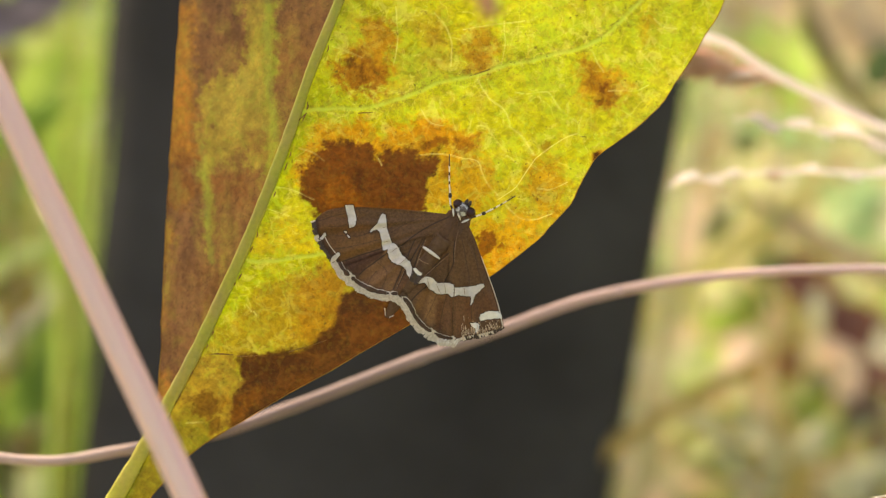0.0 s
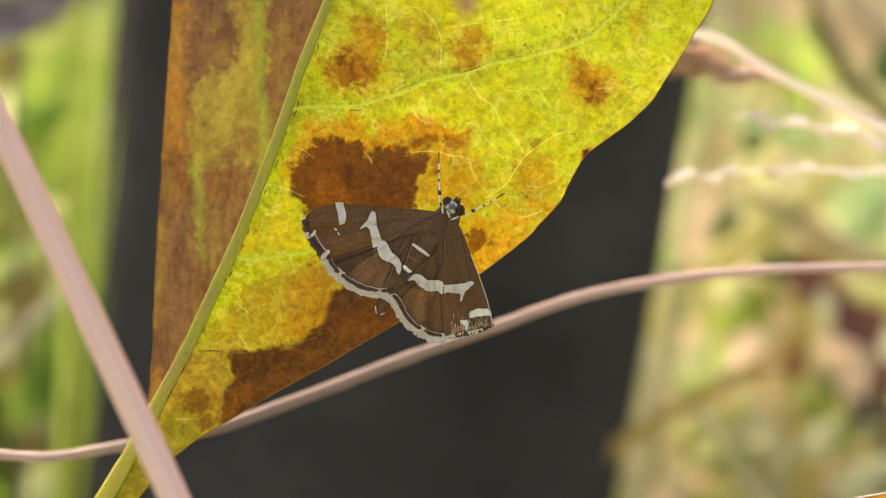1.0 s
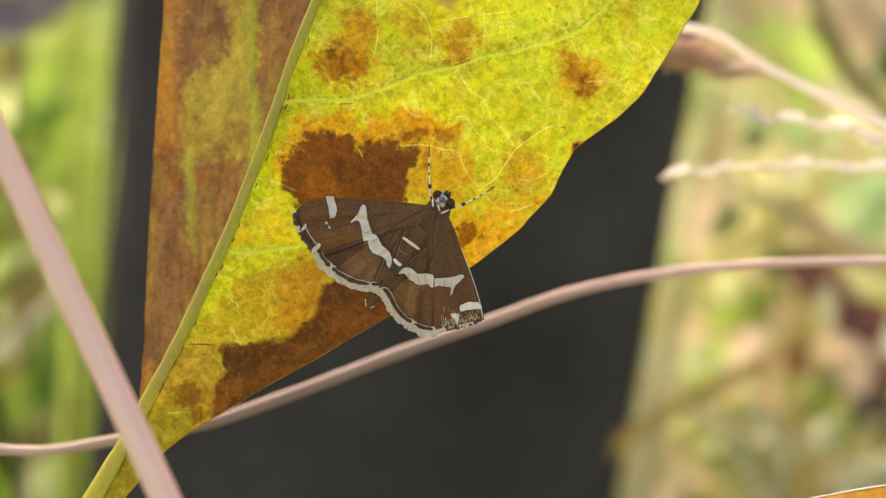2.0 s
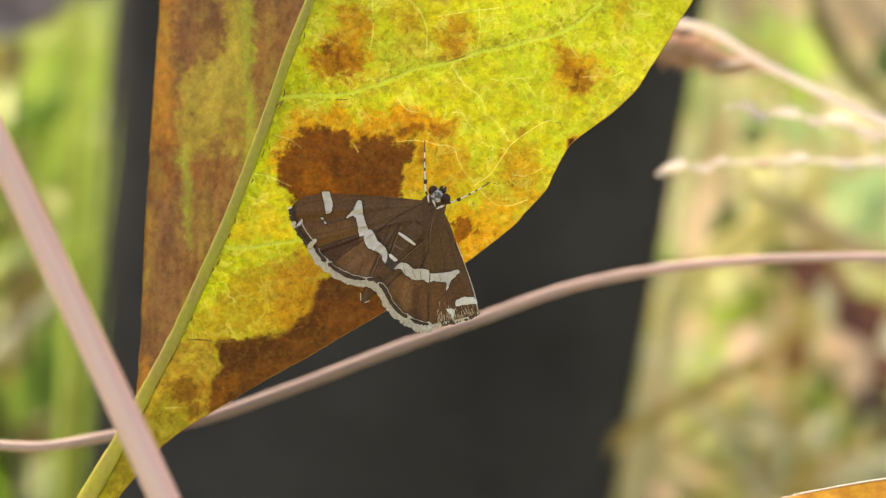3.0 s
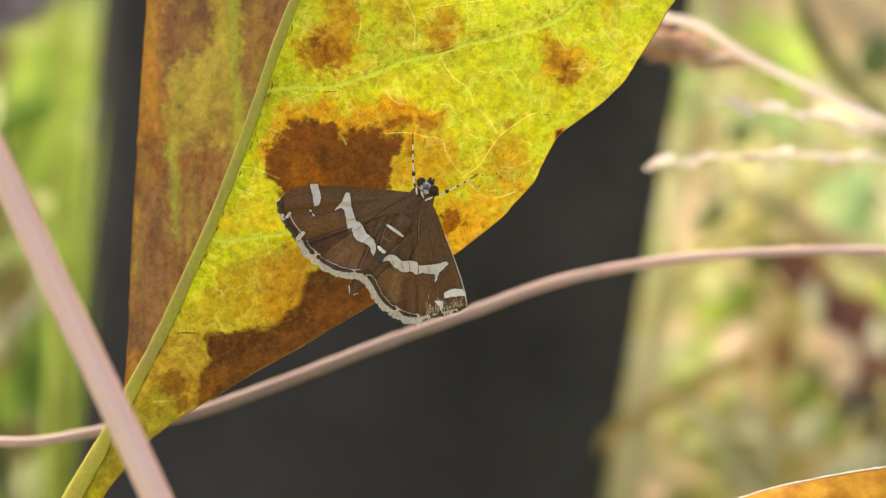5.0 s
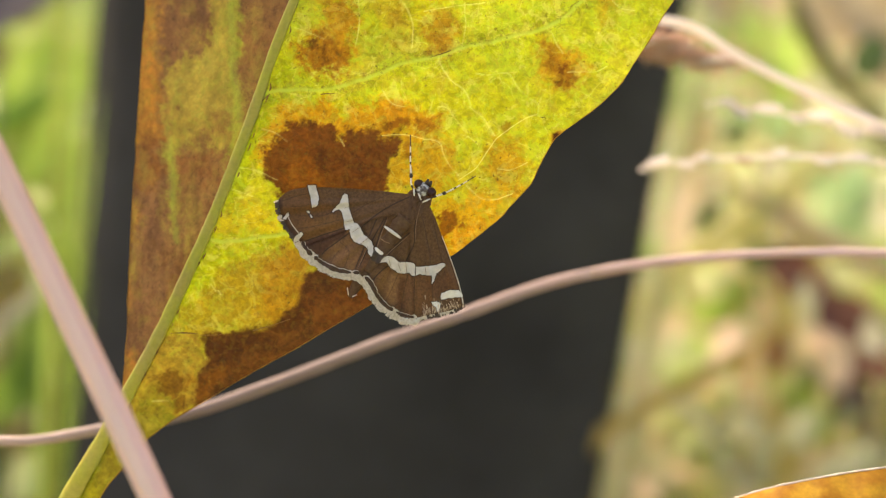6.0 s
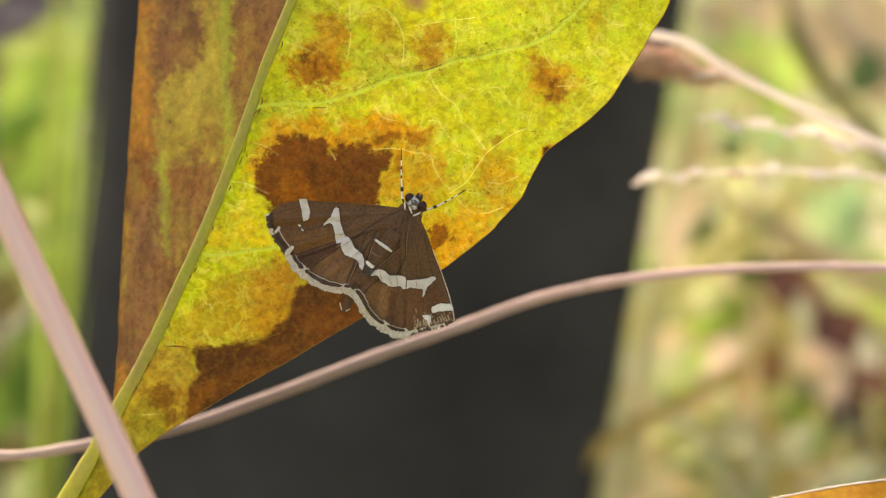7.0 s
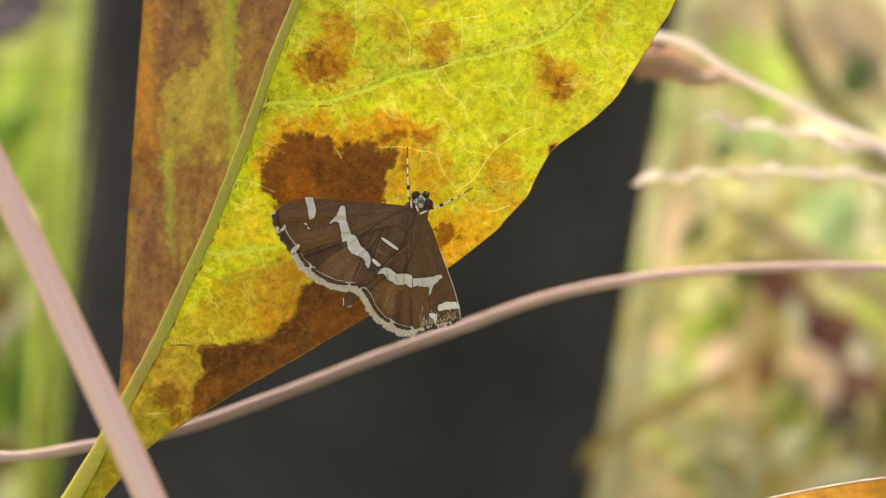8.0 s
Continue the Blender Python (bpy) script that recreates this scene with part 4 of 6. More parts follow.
    d.spot([(-10.36, 18.44), (-9.72, 18.54), (-9.51, 16.54), (-10.04, 16.22)], (0.125, 0.047, 0.002), 0.4, 0.75, 0.4)
    d.spot([(-4.44, 22.45), (-2.43, 22.56), (-2.11, 20.02), (-4.02, 19.81)], (0.290, 0.163, 0.009), 2.0, 0.8, 0.5)    # tan patches
    d.spot([(-3.80, 19.28), (-2.11, 19.39), (-2.22, 18.12), (-3.70, 18.12)], (0.322, 0.204, 0.009), 1.8, 0.7, 0.4)
    d.spot([(-0.63, 21.50), (2.54, 21.93), (2.85, 19.60), (2.22, 17.59), (0.11, 17.49), (-0.95, 19.18)], (0.306, 0.142, 0.007), 2.0, 0.8, 0.9)
    d.spot([(0.11, 20.02), (1.48, 20.24), (1.59, 17.81), (0.42, 17.59)], (0.268, 0.114, 0.005), 1.4, 0.55, 0.8)
    d.spot([(10.25, 19.28), (12.47, 18.76), (14.69, 17.81), (15.22, 15.90), (14.16, 14.53), (11.94, 13.68), (10.36, 15.27), (9.93, 17.49)], (0.400, 0.210, 0.007), 1.8, 0.9, 0.9)    # right brown patch
    d.spot([(10.99, 18.44), (12.15, 17.38), (13.00, 16.33), (14.05, 15.37), (13.74, 14.32), (12.05, 14.64), (11.41, 16.11)], (0.246, 0.097, 0.004), 1.2, 0.8, 0.8)
    d.spot([(12.05, 16.75), (12.79, 16.54), (12.57, 15.80), (11.94, 15.90)], (0.139, 0.040, 0.002), 0.4, 0.8, 0.3)
    d.spot([(11.62, 15.27), (12.26, 15.37), (12.36, 14.64), (11.73, 14.64)], (0.120, 0.040, 0.002), 0.3, 0.8, 0.3)
    d.spot([(15.85, 23.83), (17.12, 23.30), (17.01, 20.24), (15.85, 20.13)], (0.400, 0.229, 0.009), 1.8, 0.75, 0.5)
    d.spot([(11.41, 10.09), (12.26, 10.62), (14.05, 10.62), (13.00, 9.25), (11.52, 8.72)], (0.457, 0.163, 0.004), 0.6, 1.0, 0.15)    # tear at the margin
    d.spot([(11.47, 10.25), (12.10, 10.41), (12.36, 9.77), (11.57, 9.25)], (0.045, 0.014, 0.002), 0.3, 1.0, 0.1)
    d.spot([(14.58, 12.94), (19.34, 18.02), (20.13, 17.07), (16.17, 12.47), (14.05, 11.04)], (0.488, 0.460, 0.029), 1.0, 0.6, 0.4)    # pale margin
    d.spot([(9.40, 5.86), (10.62, 8.51), (11.41, 9.03), (10.88, 7.45), (9.83, 5.55)], (0.509, 0.481, 0.033), 0.7, 0.6, 0.3)
    d.spot([(-15.43, 8.24), (-15.01, 9.46), (-14.32, 10.09), (-13.58, 10.99), (-12.63, 11.31), (-11.04, 11.31), (-9.88, 10.88), (-8.93, 10.57), (-8.30, 9.77), (-7.61, 10.46), (-6.82, 10.78), (-4.97, 10.57), (-4.44, 10.04), (-2.54, 9.99), (-2.64, 9.25), (-3.28, 8.08), (-3.65, 6.39), (-4.07, 5.02), (-4.97, 4.28), (-13.95, 4.02), (-14.74, 5.07), (-15.53, 6.50)], (0.116, 0.037, 0.003), 0.8, 1.0, 0.6)    # upper brown field
    d.spot([(-13.95, 10.09), (-12.63, 10.88), (-11.31, 10.62), (-10.25, 9.03), (-11.83, 8.24), (-13.42, 8.51)], (0.149, 0.045, 0.003), 0.9, 0.7, 0.4)
    d.spot([(-13.42, 7.98), (-10.78, 8.24), (-9.19, 6.92), (-9.72, 5.34), (-13.42, 5.34)], (0.177, 0.056, 0.003), 0.9, 0.75, 0.5)
    d.spot([(-11.04, 7.98), (-7.61, 8.51), (-3.38, 9.03), (-3.80, 6.39), (-7.61, 5.07), (-9.72, 5.86)], (0.083, 0.025, 0.002), 1.2, 0.65, 0.5)
    d.spot([(-11.31, 9.14), (-9.46, 8.77), (-9.72, 6.39), (-10.78, 6.92)], (0.072, 0.022, 0.002), 0.5, 0.6, 0.4)
    d.spot([(-4.44, 11.36), (-2.32, 11.57), (-2.06, 10.30), (-4.23, 10.30)], (0.194, 0.068, 0.003), 0.5, 0.8, 0.5)
    d.spot([(-1.69, 11.36), (0.63, 11.57), (0.74, 10.30), (-1.27, 10.20)], (0.233, 0.085, 0.004), 0.5, 0.7, 0.5)
    d.spot([(-2.22, 9.83), (-1.69, 9.83), (-1.80, 7.45), (-2.27, 7.98)], (0.213, 0.078, 0.003), 0.4, 0.7, 0.3)
    d.spot([(-8.66, -1.53), (-11.73, -3.12), (-12.57, -5.86), (-14.37, -7.56), (-16.59, -8.30), (-21.13, -8.66), (-21.19, -10.62), (-21.77, -11.99), (-22.30, -13.90), (-23.35, -15.69), (-20.29, -15.27), (-11.83, -11.04), (-4.44, -7.87), (-2.32, -4.17)], (0.072, 0.026, 0.004), 0.7, 1.0, 0.3)    # lower brown field
    d.spot([(-20.92, -8.82), (-13.95, -7.98), (-11.83, -5.23), (-10.25, -5.49), (-12.89, -8.93), (-18.18, -11.04), (-20.82, -11.04)], (0.054, 0.018, 0.002), 0.9, 0.7, 0.5)
    d.spot([(-19.23, -11.57), (-16.06, -10.51), (-11.83, -9.72), (-11.83, -11.04), (-18.18, -13.68)], (0.103, 0.035, 0.003), 1.2, 0.7, 0.6)
    d.spot([(-11.83, -5.23), (-6.55, -3.65), (-4.97, -6.29), (-7.61, -8.40), (-10.78, -8.93)], (0.103, 0.032, 0.003), 1.4, 0.7, 0.5)
    d.spot([(-21.35, -13.16), (-20.29, -11.57), (-18.70, -11.83), (-20.82, -14.21), (-22.40, -15.16)], (0.139, 0.050, 0.004), 0.8, 0.75, 0.4)
    d.spot([(-27.16, -11.57), (-25.57, -8.72), (-21.56, -8.72), (-21.03, -11.04), (-21.77, -13.37), (-22.30, -16.22), (-24.25, -18.18), (-27.16, -20.02), (-30.86, -24.25), (-31.38, -22.14), (-28.74, -16.85)], (0.260, 0.163, 0.015), 0.6, 0.95, 0.35)    # yellow foot
    # olive foot; its darkening where the blade curves away is put into the colour
    d.spot([(-28.21, -15.80), (-26.10, -13.68), (-23.72, -14.85), (-23.72, -17.12), (-26.63, -19.76), (-29.27, -23.72), (-33.50, -25.31), (-30.86, -19.50)], (0.165, 0.142, 0.008), 1.0, 0.85, 0.4)
    d.spot([(-24.62, -9.35), (-22.93, -9.25), (-23.19, -10.51), (-24.62, -10.78)], (0.322, 0.229, 0.021), 0.7, 0.7, 0.4)
    d.spot([(-25.47, -12.20), (-24.62, -11.78), (-23.46, -12.63), (-22.82, -14.00), (-23.99, -14.53), (-25.57, -14.11)], (0.111, 0.050, 0.004), 0.5, 0.85, 0.4)
    d.spot([(-23.46, -12.63), (-22.30, -12.42), (-21.77, -13.16), (-22.82, -13.68)], (0.226, 0.105, 0.007), 0.4, 0.7, 0.3)
    d.spot([(-24.09, -14.85), (-22.82, -14.32), (-22.93, -15.90), (-23.88, -16.11)], (0.120, 0.050, 0.004), 0.4, 0.75, 0.3)
    # right half ends
    return d


def left_tones(u, v):
    # left half begins
    d = Dye(u, v, (0.290, 0.125, 0.032))
    d.spot([(-21.08, 24.36), (-17.86, 24.36), (-17.65, 18.02), (-17.01, 12.73), (-18.07, 9.46), (-20.18, 8.93), (-21.35, 10.41), (-23.99, 9.46), (-24.73, 10.62), (-24.83, 13.79), (-24.25, 16.85), (-21.77, 17.38), (-20.92, 20.13)], (0.469, 0.315, 0.042), 2.2, 0.95, 1.1)    # olive middle
    d.spot([(-23.99, 16.43), (-20.82, 17.75), (-20.18, 14.85), (-21.35, 11.15), (-23.46, 12.20)], (0.554, 0.385, 0.053), 2.2, 0.7, 1.0)
    d.spot([(-20.39, 20.13), (-18.97, 21.19), (-18.81, 13.79), (-20.18, 13.26)], (0.510, 0.372, 0.046), 1.8, 0.7, 1.0)
    d.spot([(-18.91, 24.36), (-17.96, 24.36), (-18.07, 17.49), (-17.86, 12.73), (-18.70, 7.45), (-19.02, 7.45), (-18.49, 13.79)], (0.379, 0.397, 0.029), 1.3, 0.85, 0.5)    # green streaks
    d.spot([(-24.94, 11.15), (-24.09, 11.41), (-23.56, 6.39), (-23.56, 1.11), (-24.41, 0.58), (-24.62, 6.39)], (0.469, 0.397, 0.039), 1.5, 0.85, 0.5)
    d.spot([(-25.47, 24.36), (-21.13, 24.36), (-21.13, 20.13), (-21.77, 17.49), (-24.20, 17.07), (-24.83, 13.79), (-24.73, 10.09), (-25.57, 9.56), (-25.78, 16.96)], (0.261, 0.113, 0.035), 1.3, 0.85, 0.8)    # purplish brown
    d.spot([(-22.61, 20.13), (-21.77, 20.02), (-22.08, 17.49), (-22.93, 17.75)], (0.429, 0.234, 0.046), 1.3, 0.7, 0.5)
    d.spot([(-17.75, 22.24), (-14.74, 23.83), (-15.01, 20.13), (-16.17, 14.85), (-17.33, 14.74), (-17.65, 17.49)], (0.333, 0.145, 0.032), 1.5, 0.85, 0.6)
    d.spot([(-20.50, 12.10), (-19.34, 12.52), (-18.70, 11.57), (-19.02, 10.30), (-20.39, 10.09)], (0.333, 0.152, 0.027), 1.1, 0.75, 0.6)
    d.spot([(-23.35, 8.51), (-21.77, 8.19), (-20.39, 8.51), (-20.08, 5.86), (-21.35, 5.07), (-23.25, 5.86)], (0.333, 0.125, 0.024), 1.3, 0.75, 0.8)
    d.spot([(-22.30, 9.67), (-21.56, 9.46), (-21.35, 8.30), (-22.19, 8.51)], (0.510, 0.315, 0.049), 1.1, 0.7, 0.5)
    d.spot([(-26.73, 24.36), (-25.31, 24.36), (-25.73, 18.02), (-25.04, 12.73), (-25.47, 9.46), (-27.95, 9.46), (-27.95, 18.02)], (0.539, 0.216, 0.022), 1.5, 0.9, 0.8)    # orange margin
    d.spot([(-27.58, 9.46), (-25.47, 9.83), (-24.94, 5.86), (-25.57, 4.81), (-27.95, 4.81)], (0.322, 0.113, 0.013), 1.8, 0.8, 0.8)
    d.spot([(-27.95, 4.81), (-24.62, 5.34), (-24.52, 0.05), (-25.57, -9.46), (-28.74, -13.68), (-29.01, -3.12)], (0.280, 0.122, 0.042), 2.6, 0.8, 1.0)    # lower half
    d.spot([(-23.99, 1.11), (-21.35, 5.86), (-20.29, 5.34), (-21.77, 0.58), (-23.99, -1.53)], (0.429, 0.199, 0.053), 1.8, 0.7, 0.8)
    d.spot([(-27.16, -3.12), (-25.04, -1.53), (-24.25, -3.65), (-25.57, -6.29), (-27.16, -6.82)], (0.356, 0.167, 0.061), 1.8, 0.6, 1.0)
    d.spot([(-28.21, 3.75), (-27.26, 3.75), (-27.37, 0.05), (-28.21, 0.05)], (0.525, 0.234, 0.022), 1.1, 0.7, 0.6)
    d.spot([(-28.74, -3.12), (-27.95, -3.12), (-27.95, -6.82), (-28.74, -6.82)], (0.496, 0.225, 0.035), 0.9, 0.6, 0.5)
    d.spot([(-29.01, -10.51), (-27.58, -9.99), (-27.79, -13.16), (-29.53, -14.21)], (0.569, 0.225, 0.032), 1.1, 0.8, 0.6)
    # left half ends
    streak = np.array([noise.noise((a * 0.75, b * 0.16, 4.0)) + 0.6 * noise.noise((a * 1.9, b * 0.5, 8.0)) for a, b in zip(u, v)])
    pale = np.array([noise.noise((a * 0.6 + 9, b * 0.22, 2.0)) + 0.5 * noise.noise((a * 1.6, b * 0.9, 6.0)) for a, b in zip(u, v)])
    m = (np.clip(pale * 1.6 - 0.1, 0, 1) * 0.45)[:, None]
    d.tone = (d.tone * (1 - m) + np.array((0.46, 0.31, 0.045)) * m) * (1 + 0.30 * streak)[:, None]
    return d


BRIGHT_VEINLETS = [(0.052, pts) for pts in (
    [(-15.74, 10.67), (-14.48, 10.25), (-13.37, 9.46)],
    [(-18.28, 7.08), (-16.59, 6.82), (-14.32, 5.86)],
    [(3.49, 5.34), (4.81, 4.17), (6.13, 4.02), (7.82, 4.60)],
    [(6.39, 9.83), (7.98, 10.99), (9.19, 11.73), (10.14, 12.05)],
    [(3.75, 12.73), (4.86, 11.89), (5.60, 10.83), (6.13, 10.04)],
    [(0.85, 17.07), (1.90, 15.37), (3.49, 14.00), (3.91, 12.73)])]
UPPER_VEINLETS = [(0.046, pts) for pts in (
    [(-12.63, 20.13), (-11.04, 19.60), (-9.88, 19.07)],
    [(-6.76, 23.83), (-6.60, 20.66), (-6.97, 18.28)],
    [(-3.17, 23.30), (-2.06, 21.82), (-1.69, 20.98), (-1.64, 18.28)],
    [(-0.48, 21.72), (1.90, 22.14), (5.18, 22.51)],
    [(3.28, 22.51), (3.38, 20.13), (3.06, 18.44)],
    [(11.41, 19.87), (12.05, 18.54), (12.57, 17.75)],
    [(15.90, 19.71), (16.96, 18.54), (17.54, 17.86)],
    [(13.00, 16.01), (14.32, 16.06), (15.64, 16.06), (16.70, 16.54)])]
RIGHT_VEINLETS = [(0.046, pts) for pts in (
    [(10.25, 12.10), (10.25, 12.94), (9.30, 13.63), (8.35, 14.53), (7.50, 15.80), (5.18, 15.74), (4.33, 15.90)],
    [(6.29, 9.77), (5.39, 8.51), (4.54, 7.19), (2.75, 5.86)],
    [(0.85, 12.79), (1.69, 12.57), (2.22, 11.89)],
    [(2.96, 10.09), (3.59, 9.93), (4.54, 9.25)],
    [(6.39, 6.92), (7.71, 6.82), (8.45, 7.13), (9.19, 7.50)],
    [(17.22, 22.77), (18.18, 21.98), (19.34, 21.82)],
    [(10.14, 12.05), (10.78, 11.57)])]
LOWER_VEINLETS = [(0.046, pts) for pts in (
    [(-4.44, 10.04), (-2.06, 10.09), (-0.74, 9.77), (1.00, 9.30), (1.32, 8.24), (2.11, 6.92), (2.75, 6.29)],
    [(-4.44, 14.32), (-3.49, 13.00), (-2.32, 12.73)],
    [(-20.55, -3.91), (-20.08, -4.60)],
    [(-19.87, -4.54), (-19.60, -4.97)],
    [(-26.10, -14.90), (-24.52, -14.90)],
    [(-18.97, 5.07), (-17.65, 4.70), (-16.59, 4.28)],
    [(-8.35, 9.67), (-8.03, 9.03)])]
VEINLETS = BRIGHT_VEINLETS + UPPER_VEINLETS + RIGHT_VEINLETS + LOWER_VEINLETS

SIDE_VEINS = [
    (0.20, [(-16.48, 13.68), (-15.01, 14.16), (-12.63, 14.32), (-9.72, 14.37), (-7.61, 14.85), (-4.44, 16.01), (-2.32, 16.85), (0.85, 17.49), (2.96, 18.28), (5.60, 18.76), (8.24, 19.50), (10.88, 20.13), (12.47, 21.08), (14.85, 23.30), (19.34, 28.06)]),
    (0.18, [(-20.50, 0.21), (-18.70, 0.05), (-16.59, 0.37), (-13.95, 0.69), (-9.72, 1.64)]),
    (0.34, [(-17.75, 11.04), (-18.12, 13.79), (-18.49, 18.02), (-18.60, 23.30), (-17.91, 29.64)]),
    (0.30, [(-23.67, 0.05), (-23.99, 2.17), (-24.20, 6.39), (-24.52, 10.62)])]


def line_mask(u, v, lines, jag=0.0, soft=1.4):
    """1 on the given lines of the blade, 0 off them."""
    best = np.zeros(u.shape)
    for width, pts in lines:
        row = spline([(*p, 0) for p in pts], 5 * len(pts) + 1)
        row = [p + Vector((noise.noise(p * 1.1), noise.noise(p * 1.1 + Vector((9, 0, 0))), 0)) * jag for p in row]
        xs, ys = [p.x for p in row], [p.y for p in row]
        near = np.nonzero((u > min(xs) - 2) & (u < max(xs) + 2) & (v > min(ys) - 2) & (v < max(ys) + 2))[0]
        uu, vv = u[near], v[near]
        d = np.full(near.shape, 9.0)
        for a, b in zip(row, row[1:]):
            dx, dy = b.x - a.x, b.y - a.y
            f = np.clip(((uu - a.x) * dx + (vv - a.y) * dy) / (dx * dx + dy * dy + 1e-12), 0, 1)
            d = np.minimum(d, np.hypot(uu - a.x - f * dx, vv - a.y - f * dy))
        best[near] = np.maximum(best[near], np.clip(soft - d / width, 0, 1))
    return best


def blade(name, parent, material, side):
    """One half of the blade, from the midrib out to the margin."""
    rows, cols = 620, (520 if side > 0 else 130)
    fine = np.concatenate([np.linspace(OUTLINE[0, 0], 24.885, 560), np.linspace(25.413, OUTLINE[-1, 0], rows - 560)])
    left, mid, right = (np.interp(fine, OUTLINE[:, 0], OUTLINE[:, k]) for k in (1, 2, 3))
    for c in (left, mid, right):
        pad = np.concatenate([np.full(5, c[0]), c, np.full(5, c[-1])])
        c[6:-6] = np.convolve(pad, np.ones(11) / 11, "valid")[6:-6]
    edge = right if side > 0 else left
    wave = np.array([noise.noise((0, y * 0.45, side)) * 0.22 + noise.noise((3, y * 1.7, side)) * 0.07 for y in fine])
    edge = edge + wave * (0.8 if side > 0 else 0.4)
    f = np.linspace(0, 1, cols)
    u = mid[:, None] + (edge - mid)[:, None] * f[None, :]
    v = np.repeat(fine[:, None], cols, 1)
    m = np.repeat(mid[:, None], cols, 1)
    z = leaf_height(u, v, m)
    uf, vf, mf, zf = u.ravel(), v.ravel(), m.ravel(), z.ravel()
    small, large = line_mask(uf, vf, VEINLETS, 0.05), line_mask(uf, vf, SIDE_VEINS, 0.12) * (1.0 if side > 0 else 0.45)
    flank = line_mask(uf, vf, [(5 * w, p) for w, p in SIDE_VEINS[:1]]) * (1 - large)
    zf = zf + 0.012 * small + 0.03 * large
    k = 1 - zf / 100
    pos = np.stack([uf * k, vf * k, zf], 1) * MM
    shift = np.array(BASE[parent.name].inverted() @ FOCUS)
    pos = pos @ shift[:3, :3].T + shift[:3, 3]
    idx = np.arange(rows * cols).reshape(rows, cols)
    quads = np.stack([idx[:-1, :-1], idx[:-1, 1:], idx[1:, 1:], idx[1:, :-1]], -1).reshape(-1, 4)
    me = bpy.data.meshes.new(name)
    me.from_pydata(pos.tolist(), [], quads.tolist())
    d = right_tones(uf, vf) if side > 0 else left_tones(uf, vf)
    layer = me.attributes.new("tone", "FLOAT_COLOR", "POINT")
    layer.data.foreach_set("color", np.concatenate([d.tone, d.dead()[:, None]], 1).astype(np.float32).ravel())
    layer = me.attributes.new("vein", "FLOAT_COLOR", "POINT")
    layer.data.foreach_set("color", np.stack([small, large, flank, np.full_like(uf, 1.0 if side > 0 else 0.45)], 1).astype(np.float32).ravel())
    me.materials.append(material)
    me.polygons.foreach_set("use_smooth", [True] * len(me.polygons))
    ob = new(name, me)
    ob.parent = parent
    BASE[ob.name] = BASE[parent.name]
    bm = bmesh.new()
    rim = [at(a, y, float(leaf_height(a, y, c))) for a, y, c in zip(edge[::3], fine[::3], mid[::3])]
    tube(bm, rim, [0.00004] * len(rim), 6, ragged=0.5)
    part("rim", bm, M_RIM, ob)
    return ob


def mid_at(v):
    return float(np.interp(v, OUTLINE[:, 0], OUTLINE[:, 2]))


def leaf_line(pts, n, lift=0.0):
    """A smooth line on the blade through points of it."""
    return [at(p.x, p.y, float(leaf_height(p.x, p.y, mid_at(p.y))) + lift) for p in spline([(*p, 0) for p in pts], n)]


